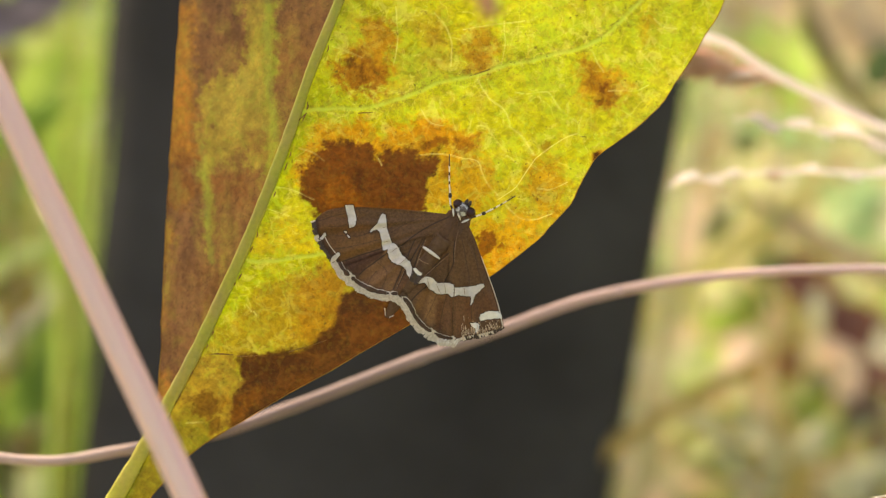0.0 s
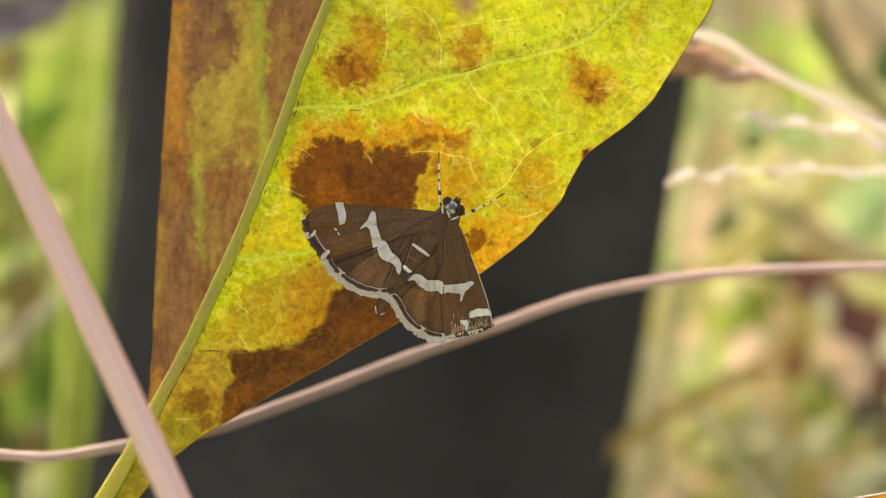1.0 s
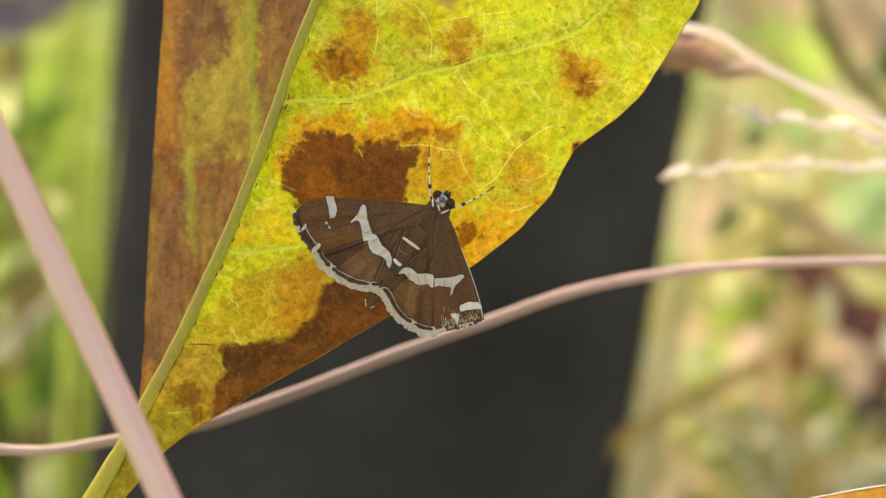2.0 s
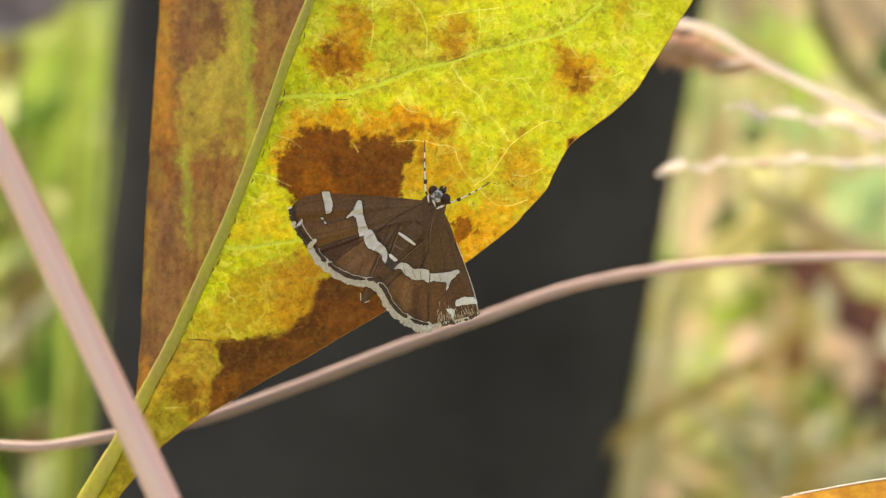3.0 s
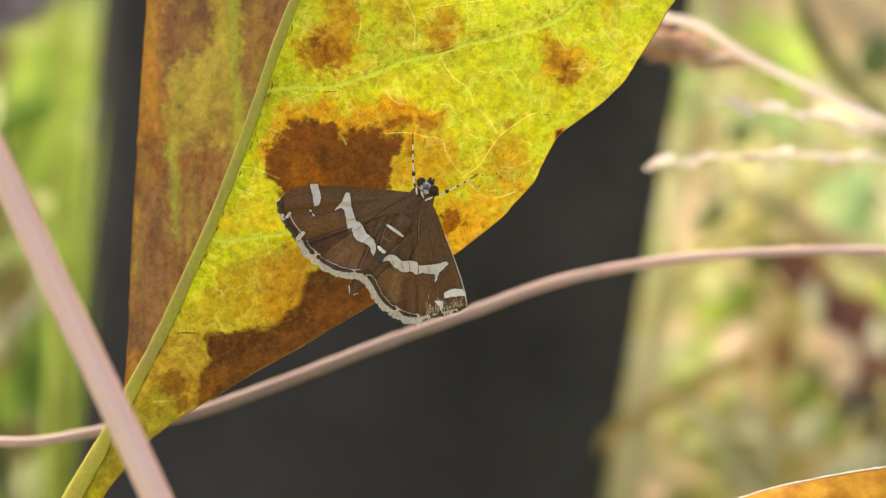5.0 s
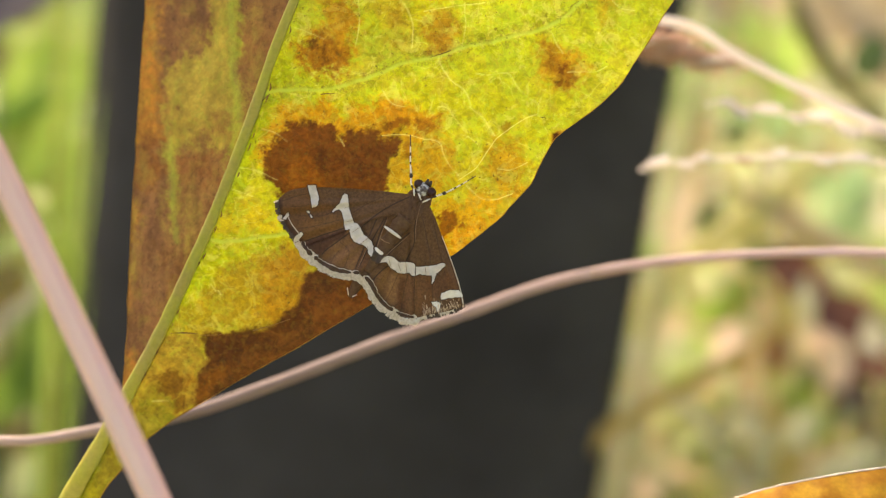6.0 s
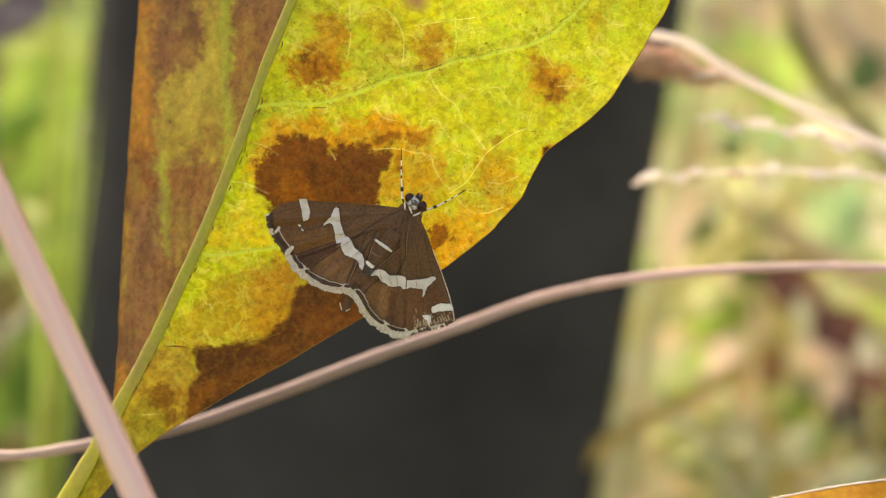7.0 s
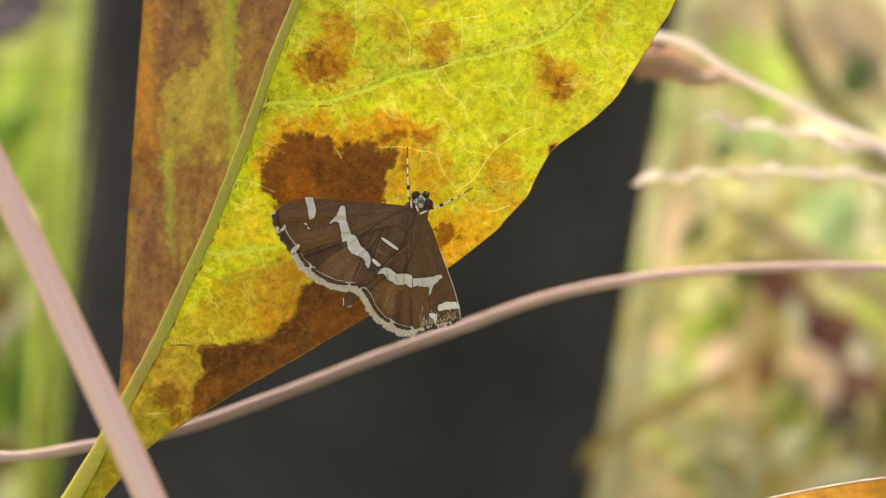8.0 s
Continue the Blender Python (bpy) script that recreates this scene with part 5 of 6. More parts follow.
def build_leaf():
    foot_u = at(-39.31, -36.40, -6)
    base = on_ground(foot_u, -0.02, 0.01)
    t = thing("leaf", base, "dying yellow leaf with brown blotches on its upright plant stem", "leaf")
    bm = bmesh.new()
    tube(bm, spline([base, base.lerp(foot_u, 0.5) + Vector((0.006, 0, 0.004)), foot_u], 40), along([0.003, 0.0022, 0.0012], 40), 10)
    part("plant_stem", bm, M_RIB, t)
    blade("right_blade", t, M_LEAF, 1)
    blade("left_blade", t, M_LEAF, -1)
    ribs = [(-33.50, -23.30), (-30.70, -18.44), (-28.11, -13.68), (-25.31, -8.40), (-22.82, -3.12), (-20.45, 2.17), (-18.33, 7.45), (-16.38, 12.73), (-14.58, 18.02), (-12.47, 23.30), (-9.19, 31.22), (-4.97, 41.79), (-0.74, 52.36), (3.49, 62.92), (5.86, 69.79)]
    bm = bmesh.new()
    low = [foot_u, at(-36.93, -29.80, -5)] + leaf_line(ribs, 140, 0.1)
    tube(bm, low, along([0.0009, 0.00070, 0.00060, 0.00055, 0.00052, 0.00050, 0.00046, 0.0004, 0.00034, 0.00026, 0.00012], len(low)), 16, 0.6, 0.12)
    part("midrib", bm, M_RIB, t)
    # dark cracks along the veins and flecks beside the midrib
    for pts, r in (
            ([(-10.25, 13.90), (-9.62, 13.95), (-8.88, 13.95)], 0.035), ([(-16.22, 12.57), (-15.74, 13.26), (-15.01, 13.90)], 0.07), ([(-24.30, -8.56), (-23.19, -8.51), (-21.77, -8.61)], 0.06), ([(-21.56, -8.72), (-20.39, -8.72), (-19.02, -8.61)], 0.05),
            ([(-16.59, -8.30), (-15.01, -7.87), (-13.16, -7.24)], 0.05), ([(0.05, 17.38), (1.11, 17.70), (2.01, 18.02)], 0.035), ([(13.00, 22.03), (13.53, 22.35), (14.05, 22.67)], 0.045)):
        bm = bmesh.new()
        tube(bm, leaf_line(pts, 60, 0.13), along([r * 0.6 * MM, r * MM, r * 0.5 * MM], 60), 6, 0.7, 1.2)
        part("crack", bm, M_VEIN_DARK, t, "dark crack")
    rng = random.Random(15)
    for v in (19.6, 14.2, 13.2, 9.8, 8.6, 6.1, 2.3, 0.9, -1.6, -2.2, -6.8, -8.0, -10.6, -12.7, -13.1):
        u = mid_at(v) + rng.uniform(0.62, 0.85)
        bm = bmesh.new()
        tube(bm, leaf_line([(u, v), (u + 0.14, v + 0.28), (u + rng.uniform(0.1, 0.3), v + rng.uniform(0.4, 0.8))], 8, 0.14), along([0.00003, rng.uniform(0.00006, 0.00011), 0.00003], 8), 6, 0.6)
        part("fleck", bm, M_VEIN_DARK, t, "dark fleck")


build_leaf()


# ---------------------------------------------------------------- the moth
AXIS = (Vector((-7.08, -4.17)) - Vector((-0.63, 4.81))).normalized()
NECK = Vector((-1.06, 4.17))


def moth_height(u, v, lift=0.0):
    """The top of the wings over the plane in focus, in mm: a low tent along the body, pleated along the wing veins."""
    p = Vector((u, v)) - NECK
    off = abs(p.x * AXIS.y - p.y * AXIS.x)
    tent = 0.75 + 1.1 * math.exp(-(off / 3.2) ** 2)
    a = math.atan2(p.y, p.x)
    far = min(p.length / 10, 1.0)
    return float(leaf_plane(u, v)) + tent + 0.13 * far ** 1.5 * (math.sin(a * 30) + 0.5 * math.sin(a * 53 + 1)) + lift


def wing_tones(u, v):
    d = Dye(u, v, (0.136, 0.067, 0.029))
    # wing tones begins
    d.spot([(-14.21, 4.28), (-11.04, 5.34), (-7.61, 2.17), (-7.61, 1.37), (-12.05, -0.05), (-14.37, 2.17)], (0.175, 0.076, 0.026), 1.5, 0.6, 0.3)    # left forewing
    d.spot([(-11.83, 2.17), (-7.61, 2.43), (-7.61, 1.32), (-11.83, 0.05)], (0.207, 0.094, 0.030), 0.9, 0.7, 0.3)
    d.spot([(-14.58, 4.28), (-14.05, 4.17), (-13.74, 2.96), (-13.21, 1.74), (-12.47, 0.90), (-11.73, 0.26), (-12.36, -0.48), (-13.68, 0.58), (-14.48, 2.43)], (0.063, 0.030, 0.017), 0.35, 0.9, 0.15)    # dark margin
    d.spot([(-12.05, -0.11), (-7.61, 1.43), (-7.08, 1.11), (-9.62, -0.58), (-10.36, -1.11)], (0.097, 0.042, 0.022), 0.35, 0.9, 0.15)    # left hindwing
    d.spot([(-9.72, -0.74), (-7.50, 0.79), (-6.97, 0.05), (-6.13, -0.48), (-7.08, -2.59), (-8.40, -2.48), (-10.14, -1.53)], (0.224, 0.104, 0.040), 0.5, 0.9, 0.2)
    d.spot([(-8.03, 1.53), (-7.50, 1.53), (-7.40, 0.90), (-7.93, 0.69)], (0.344, 0.171, 0.058), 0.4, 0.8, 0.2)
    d.spot([(-6.13, -0.48), (-5.28, -1.00), (-6.13, -2.69), (-7.08, -2.64)], (0.146, 0.063, 0.026), 0.4, 0.8, 0.2)
    d.spot([(-7.61, -2.06), (-6.97, -1.53), (-7.19, -2.69), (-7.71, -2.59)], (0.301, 0.151, 0.052), 0.3, 0.5, 0.1)
    d.spot([(-4.44, 2.17), (-3.80, 2.69), (-1.69, 1.11), (-3.59, -0.74), (-4.97, -0.58)], (0.126, 0.056, 0.018), 0.5, 0.8, 0.2)    # body
    d.spot([(-4.97, -3.12), (-3.59, -2.06), (-2.06, -3.12), (-2.32, -5.49), (-3.65, -5.76), (-5.23, -4.17)], (0.233, 0.109, 0.040), 0.7, 0.85, 0.2)    # right hindwing
    d.spot([(-3.59, -2.59), (-2.96, -2.85), (-3.28, -5.76), (-4.12, -5.49)], (0.290, 0.138, 0.052), 0.6, 0.7, 0.2)
    d.spot([(-2.96, -3.38), (-2.11, -3.38), (-2.43, -6.29), (-3.17, -6.29)], (0.132, 0.052, 0.022), 0.4, 0.8, 0.2)
    d.spot([(-2.32, -3.12), (-1.43, -3.12), (-1.43, -6.92), (-2.43, -6.71)], (0.207, 0.094, 0.038), 0.5, 0.7, 0.2)
    d.spot([(-1.43, -3.12), (0.32, -3.12), (0.85, -6.29), (-1.43, -6.82)], (0.190, 0.080, 0.028), 0.8, 0.7, 0.3)    # right forewing
    d.spot([(-0.48, -3.91), (2.69, -2.59), (3.06, -5.23), (0.85, -5.49)], (0.167, 0.067, 0.026), 0.8, 0.6, 0.3)
    d.spot([(-4.44, -1.32), (-5.92, -3.12), (-6.45, -2.80), (-4.97, -1.53)], (0.072, 0.034, 0.018), 0.3, 0.8, 0.1)
    # wing tones ends
    return d


# the dark veins of the wings, and creases with their shade painted in
WING_VEINS = [(0.048, pts) for pts in (
    [(-1.69, 4.39), (-4.44, 2.96), (-6.82, 1.11)],
    [(-4.07, 2.27), (-4.76, 0.58), (-5.07, -0.48)],
    [(-4.97, 2.17), (-5.92, 0.05), (-6.97, -2.48)],
    [(-4.28, 2.17), (-5.71, -0.37), (-6.66, -2.38)],
    [(-7.50, 0.90), (-9.40, -0.48), (-10.14, -1.11)],
    [(-7.61, 1.43), (-9.72, 0.79), (-12.05, -0.05)],
    [(-1.90, 0.85), (-3.59, -0.58), (-4.97, -1.85), (-6.34, -3.33)],
    [(-2.59, 0.05), (-4.44, -1.64), (-6.13, -3.49)],
    [(-3.59, -1.95), (-4.76, -2.91), (-5.49, -3.75)],
    [(-0.85, 3.96), (-1.37, 1.64), (-1.43, 0.05), (-2.17, -1.74)])]
FAINT_VEINS = [(0.030, pts) for pts in (
    [(-1.43, -2.06), (-1.43, -4.17), (-1.48, -6.92)],
    [(-2.06, -3.12), (-2.43, -4.70), (-2.75, -6.60)],
    [(-2.96, -3.01), (-3.70, -4.70), (-4.23, -5.76)],
    [(-7.61, 3.65), (-9.72, 2.59), (-12.89, 2.59)],
    [(-7.82, 2.27), (-10.25, 1.64), (-12.57, 1.22)],
    [(-10.99, 4.70), (-12.63, 4.28), (-13.95, 3.86)],
    [(0.32, 2.17), (0.85, -0.48), (1.48, -3.12)],
    [(-0.63, 2.17), (0.00, -1.00), (0.32, -5.23)],
    [(-8.56, -0.79), (-9.09, -1.53), (-9.40, -2.17)],
    [(-3.38, 4.70), (-6.55, 3.22), (-7.34, 2.69)],
    [(-10.78, 4.70), (-11.31, 3.65), (-13.00, 3.33)],
    [(-8.40, 0.05), (-7.61, -0.74), (-8.03, -2.38)])]


def wing(parent, name, root, outline, lift, label=""):
    """A thin wing as a fan from its root to its margin, pleated, with its dark veins."""
    na, nr = 190, 110
    rim = spline([(*p, 0) for p in outline], na)
    root = Vector((*root, 0))
    flat = [root.lerp(e, 0.02 + 0.98 * k / (nr - 1)) for e in rim for k in range(nr)]
    u, v = np.array([p.x for p in flat]), np.array([p.y for p in flat])
    d = wing_tones(u, v)
    dark = np.maximum(line_mask(u, v, WING_VEINS, 0.05, 1.6), 0.6 * line_mask(u, v, FAINT_VEINS, 0.05, 1.6))
    pos = [at(p.x, p.y, moth_height(p.x, p.y, lift)) for p in flat]
    pos += [q - Vector((0, 0, 0.00005)) for q in pos]
    n = na * nr
    idx = np.arange(n).reshape(na, nr)
    top = np.stack([idx[:-1, :-1], idx[:-1, 1:], idx[1:, 1:], idx[1:, :-1]], -1).reshape(-1, 4)
    side = np.stack([idx[:-1, -1], idx[:-1, -1] + n, idx[1:, -1] + n, idx[1:, -1]], -1)
    me = bpy.data.meshes.new(name)
    shift = BASE[parent.name].inverted() @ FOCUS
    me.from_pydata([tuple(shift @ q) for q in pos], [], np.concatenate([top, top[:, ::-1] + n, side]).tolist())
    layer = me.attributes.new("tone", "FLOAT_COLOR", "POINT")
    tone = np.concatenate([d.tone, dark[:, None]], 1).astype(np.float32)
    layer.data.foreach_set("color", np.concatenate([tone, tone]).ravel())
    me.materials.append(M_WING)
    me.polygons.foreach_set("use_smooth", [True] * len(me.polygons))
    ob = new(name, me)
    ob.parent = parent
    BASE[ob.name] = BASE[parent.name]
    return tagged(ob, label)


def patch(parent, corners, lift, material, name="wing_band", label="", grow=0.0, ragged=0.05, step=0.06):
    """A patch of scales on a wing: a fine sheet cut along a ragged outline."""
    c = np.array(corners)
    lo, hi = c.min(0) - grow - 3 * step, c.max(0) + grow + 3 * step
    xs, ys = np.arange(lo[0], hi[0], step), np.arange(lo[1], hi[1], step)
    u, v = (g.ravel() for g in np.meshgrid(xs, ys))
    w = np.array([noise.noise((a * 3.5, b * 3.5, 2.0)) + 0.8 * noise.noise((a * 9, b * 9, 6.0)) for a, b in zip(u, v)]) * ragged
    s = signed(u, v, corners) + grow + w
    g = s.reshape(len(ys), len(xs))
    gy, gx = np.gradient(g, step)
    rim = np.abs(s) < step * 1.2
    u = np.where(rim, u - np.clip(gx.ravel(), -1, 1) * s * 0.8, u)
    v = np.where(rim, v - np.clip(gy.ravel(), -1, 1) * s * 0.8, v)
    idx = np.arange(len(u)).reshape(g.shape)
    quads = np.stack([idx[:-1, :-1], idx[:-1, 1:], idx[1:, 1:], idx[1:, :-1]], -1).reshape(-1, 4)
    quads = quads[s[quads].mean(1) > 0]
    used = np.unique(quads)
    bm = bmesh.new()
    vs = {i: bm.verts.new(at(u[i], v[i], moth_height(u[i], v[i], lift))) for i in used}
    for q in quads:
        bm.faces.new([vs[i] for i in q])
    return part(name, bm, material, parent, label)


def margin_strip(parent, line, out, near, far, spans, lift, material, name, label):
    """Strips that run along a wing margin, between two distances inside it; spans: where they begin and end along it."""
    for a, b in spans:
        n = max(8, int((b - a) * 80))
        row = spline([(*p, 0) for p in line], 201)
        bm = bmesh.new()
        grid = []
        for i in range(n):
            t = a + (b - a) * i / (n - 1)
            k = min(199, max(1, int(t * 200)))
            p, d = row[k], (row[k + 1] - row[k - 1]).normalized()
            inw = Vector((d.y, -d.x, 0)) * out
            fade = min(1.0, 0.3 + 0.25 * min(i, n - 1 - i))
            m = (near + far) / 2 + 0.05 * noise.noise(p * 2.3)
            h = (far - near) / 2 * fade * (1 + 0.5 * noise.noise(p * 2.1) + 0.4 * noise.noise(p * 5.3))
            grid.append([bm.verts.new(at(q.x, q.y, moth_height(q.x, q.y, lift))) for q in (p + inw * (m - h), p + inw * m, p + inw * (m + h))])
        for r0, r1 in zip(grid, grid[1:]):
            for k in range(2):
                bm.faces.new((r0[k], r0[k + 1], r1[k + 1], r1[k]))
        part(name, bm, material, parent, label)


def mark(parent, pts, widths, lift, material, name="wing_mark", label="", ragged=0.30, n=36):
    """A patch of pale scales along a line on a wing, with an uneven border."""
    row = spline([(*p, 0) for p in pts], n)
    w = along(widths, n)
    bm = bmesh.new()
    grid = []
    for i, p in enumerate(row):
        d = (row[min(i + 1, n - 1)] - row[max(i - 1, 0)]).normalized()
        side = Vector((-d.y, d.x, 0))
        line = []
        for f in (-1, -0.4, 0.4, 1):
            r = w[i] * (1 + ragged * (noise.noise(Vector((p.x * 2.2, p.y * 2.2, f * 5))) + 0.5 * noise.noise(Vector((p.x * 5, p.y * 5, f * 9)))))
            q = p + side * (f * r)
            line.append(bm.verts.new(at(q.x, q.y, moth_height(q.x, q.y, lift + (0.03 if abs(f) < 0.9 else 0.0)))))
        grid.append(line)
    for a, b in zip(grid, grid[1:]):
        for k in range(3):
            bm.faces.new((a[k], a[k + 1], b[k + 1], b[k]))
    return part(name, bm, material, parent, label)


def fringe(parent, pts, out, length, lift, material, name, gaps=None, count=170, seed=1):
    """Hair-like scales along a wing margin."""
    rng = random.Random(seed)
    row = spline([(*p, 0) for p in pts], count)
    bm = bmesh.new()
    for i, p in enumerate(row):
        th = i / (count - 1)
        if gaps and any(a < th < b for a, b in gaps):
            continue
        d = (row[min(i + 1, count - 1)] - row[max(i - 1, 0)]).normalized()
        side = Vector((-d.y, d.x, 0)) * out
        l = length * rng.uniform(0.45, 1.4) * (0.95 + 0.09 * math.sin(th * 40))
        w = 0.085
        tipp = p + side * l + d * rng.uniform(-0.12, 0.12)
        q = [p - d * w, p + d * w, tipp + d * w * 0.9, tipp - d * w * 0.9]
        z = moth_height(p.x, p.y, lift + rng.uniform(0, 0.05))
        vs = [bm.verts.new(at(c.x, c.y, z - (0.10 if j > 1 else 0))) for j, c in enumerate(q)]
        top = [bm.verts.new(v.co - Vector((0, 0, 0.00003))) for v in vs]
        bm.faces.new(vs)
        bm.faces.new(top[::-1])
        for j in range(4):
            bm.faces.new((vs[j], vs[(j + 1) % 4], top[(j + 1) % 4], top[j]))
    return part(name, bm, material, parent, smooth=False)


def body_at(u, v, h):
    return at(u, v, moth_height(u, v) + h)


def build_moth():
    base = at(-2.59, 2.17, float(leaf_plane(-2.59, 2.17)))
    t = thing("moth", base, "brown moth with cream-banded spread wings resting on the leaf", "moth")
    # wings
    lf_rim = [(-1.69, 4.49), (-4.44, 4.81), (-8.66, 5.12), (-11.83, 5.12), (-13.31, 4.76), (-14.21, 3.91), (-14.00, 2.80), (-13.47, 1.64), (-12.73, 0.58), (-12.05, -0.11), (-10.51, 0.16), (-7.61, 1.27), (-4.44, 2.43), (-2.43, 2.59)]
    lh_rim = [(-3.80, 2.96), (-7.61, 1.90), (-11.31, 0.58), (-12.20, 0.05), (-11.62, -0.90), (-10.67, -1.74), (-9.40, -2.54), (-7.93, -2.96), (-6.55, -3.06), (-5.49, -2.06), (-4.23, 0.05), (-3.28, 1.74)]
    rf_rim = [(-0.11, 3.65), (0.42, 2.59), (1.16, 0.58), (2.11, -1.95), (2.85, -4.28), (3.17, -5.97), (2.22, -6.39), (0.95, -6.71), (-0.21, -6.92), (-1.16, -7.08), (-1.43, -5.23), (-1.69, -2.06), (-1.90, 0.58), (-1.90, 2.48)]
    rh_rim = [(-0.85, 2.17), (-0.48, -1.53), (-0.48, -5.23), (-1.00, -7.24), (-2.11, -7.19), (-3.28, -6.71), (-4.33, -6.02), (-5.12, -5.07), (-5.65, -4.02), (-6.34, -3.22), (-5.28, -1.95), (-4.02, 0.05), (-2.96, 1.74)]
    lh = wing(t, "hindwing", (-2.22, 2.80), lh_rim, 0.0)
    rh = wing(t, "hindwing", (-1.90, 2.59), rh_rim, 0.0)
    lf = wing(t, "forewing", (-1.27, 3.96), lf_rim, 0.22)
    rf = wing(t, "forewing", (-0.95, 3.86), rf_rim, 0.22)
    # pale bands and marks; each lies on a thin dark border
    for w, corners, mat in (
            (lf, [(-11.45, 5.34), (-10.73, 5.37), (-10.57, 4.81), (-10.43, 4.28), (-10.46, 3.66), (-10.67, 3.31), (-11.04, 3.26), (-11.13, 3.75), (-11.20, 4.28), (-11.34, 4.90)], M_BAND),
            (lf, [(-11.62, 2.91), (-11.36, 2.96), (-11.25, 2.75), (-11.41, 2.64)], M_BAND),
            (lf, [(-11.31, 2.59), (-11.15, 2.59), (-10.99, 2.32), (-11.15, 2.32)], M_BAND),
            (lf, [(-7.96, 4.58), (-7.73, 4.46), (-7.63, 3.93), (-7.56, 3.22), (-7.33, 2.48), (-7.13, 1.88), (-7.48, 1.25), (-7.93, 1.16), (-8.03, 1.78), (-8.10, 2.38), (-8.24, 2.84), (-8.49, 3.12), (-8.88, 2.98), (-9.25, 2.75), (-8.84, 3.26), (-8.49, 3.65), (-8.21, 4.28)], M_BAND),
            (lh, [(-7.26, 1.78), (-6.78, 1.78), (-6.45, 1.29), (-6.20, 0.72), (-5.74, 0.33), (-5.48, 0.14), (-5.27, -0.39), (-5.27, -0.83), (-5.49, -1.48), (-5.71, -1.09), (-5.85, -0.58), (-6.16, -0.30), (-6.59, -0.16), (-7.12, 0.09), (-7.40, 0.49), (-7.54, 1.11)], M_BAND),
            (rh, [(-5.05, -1.99), (-4.44, -1.43), (-3.82, -1.27), (-3.38, -1.44), (-2.89, -1.90), (-2.41, -1.88), (-1.88, -1.85), (-1.44, -2.01), (-1.34, -2.38), (-1.41, -3.19), (-1.66, -3.17), (-1.88, -2.87), (-2.50, -2.96), (-3.03, -2.87), (-3.24, -2.61), (-3.56, -2.52), (-3.84, -2.22), (-4.05, -1.85), (-4.61, -1.92)], M_BAND),
            (rf, [(-1.30, -2.34), (-0.21, -2.27), (0.63, -2.15), (1.07, -1.95), (1.43, -2.03), (1.48, -2.20), (0.99, -2.66), (0.62, -2.96), (0.42, -3.61), (0.14, -4.03), (0.25, -3.47), (0.19, -3.12), (-0.25, -3.13), (-0.92, -2.96), (-1.30, -3.15)], M_BAND),
            (rf, [(1.13, -4.81), (1.90, -4.49), (2.75, -4.53), (3.03, -4.81), (3.10, -5.16), (2.08, -5.23), (1.14, -5.44), (1.00, -5.09)], M_WHITE),
            (rf, [(0.18, -5.62), (0.85, -5.60), (1.00, -5.79), (0.93, -6.25), (0.74, -6.64), (0.60, -6.11), (0.35, -5.97)], M_WHITE),
            (lf, [(-13.84, 2.22), (-13.31, 2.80), (-13.16, 2.54), (-13.53, 2.17)], M_BAND),
            (lf, [(-12.84, 0.21), (-12.63, 0.53), (-12.05, 1.00), (-11.89, 0.74), (-12.36, 0.16), (-12.63, 0.00)], M_BAND)):
        patch(w, corners, 0.29, M_BORDER, "band_border", "dark band border", 0.075, 0.10)
        patch(w, corners, 0.33, mat, "wing_band", "cream wing band", 0.0, 0.06)
    # light edges of the long folds beside the body, their sheen painted as pale strips
    for w, pts in ((lh, [(-3.96, 2.22), (-4.60, 0.58), (-4.91, -0.42)]), (rh, [(-1.85, 0.74), (-3.49, -0.69), (-4.86, -1.95)]), (rf, [(-0.74, 3.86), (-1.27, 1.64), (-1.32, 0.05)]), (lh, [(-5.81, -0.37), (-6.76, -2.48)])):
        mark(w, pts, [0.012, 0.035, 0.015], 0.36, M_FOLD, "fold_line", "light fold edge painted in pale brown", 0.3)
    # creases across the bands, their shade painted as fine brown strips
    for w, pts in ((lf, [(-8.08, 3.17), (-7.56, 3.38)]),
                   (lh, [(-7.29, 0.90), (-6.71, 1.32), (-6.13, 1.59)]),
                   (lh, [(-6.55, -0.16), (-6.02, 0.21), (-5.55, 0.63)]),
                   (lf, [(-7.93, 1.90), (-7.19, 2.06)]),
                   (rh, [(-3.86, -1.43), (-3.70, -2.06), (-3.54, -2.64)]),
                   (rh, [(-3.01, -1.90), (-2.80, -2.48), (-2.54, -2.96)]),
                   (rh, [(-2.27, -1.90), (-2.17, -2.48), (-2.11, -3.12)]),
                   (rf, [(-0.42, -2.32), (-0.32, -3.12)])):
        mark(w, pts, [0.008, 0.022, 0.008], 0.37, M_FOLD, "crease", "crease shade painted in fine brown", 0.4, 14)
    # margins: dark dashes, a thin cream line and the fringe
    lfm = [(-14.21, 3.91), (-14.00, 2.80), (-13.47, 1.64), (-12.73, 0.58), (-12.10, -0.05)]
    lhm = [(-12.20, 0.05), (-11.62, -0.90), (-10.67, -1.74), (-9.40, -2.54), (-7.93, -2.96), (-6.55, -3.06)]
    rfm = [(3.17, -5.92), (2.22, -6.34), (0.95, -6.66), (-0.21, -6.87), (-1.06, -7.08)]
    rhm = [(-1.16, -7.24), (-2.11, -7.19), (-3.28, -6.71), (-4.33, -6.02), (-5.12, -5.07), (-5.65, -4.02), (-6.34, -3.22)]
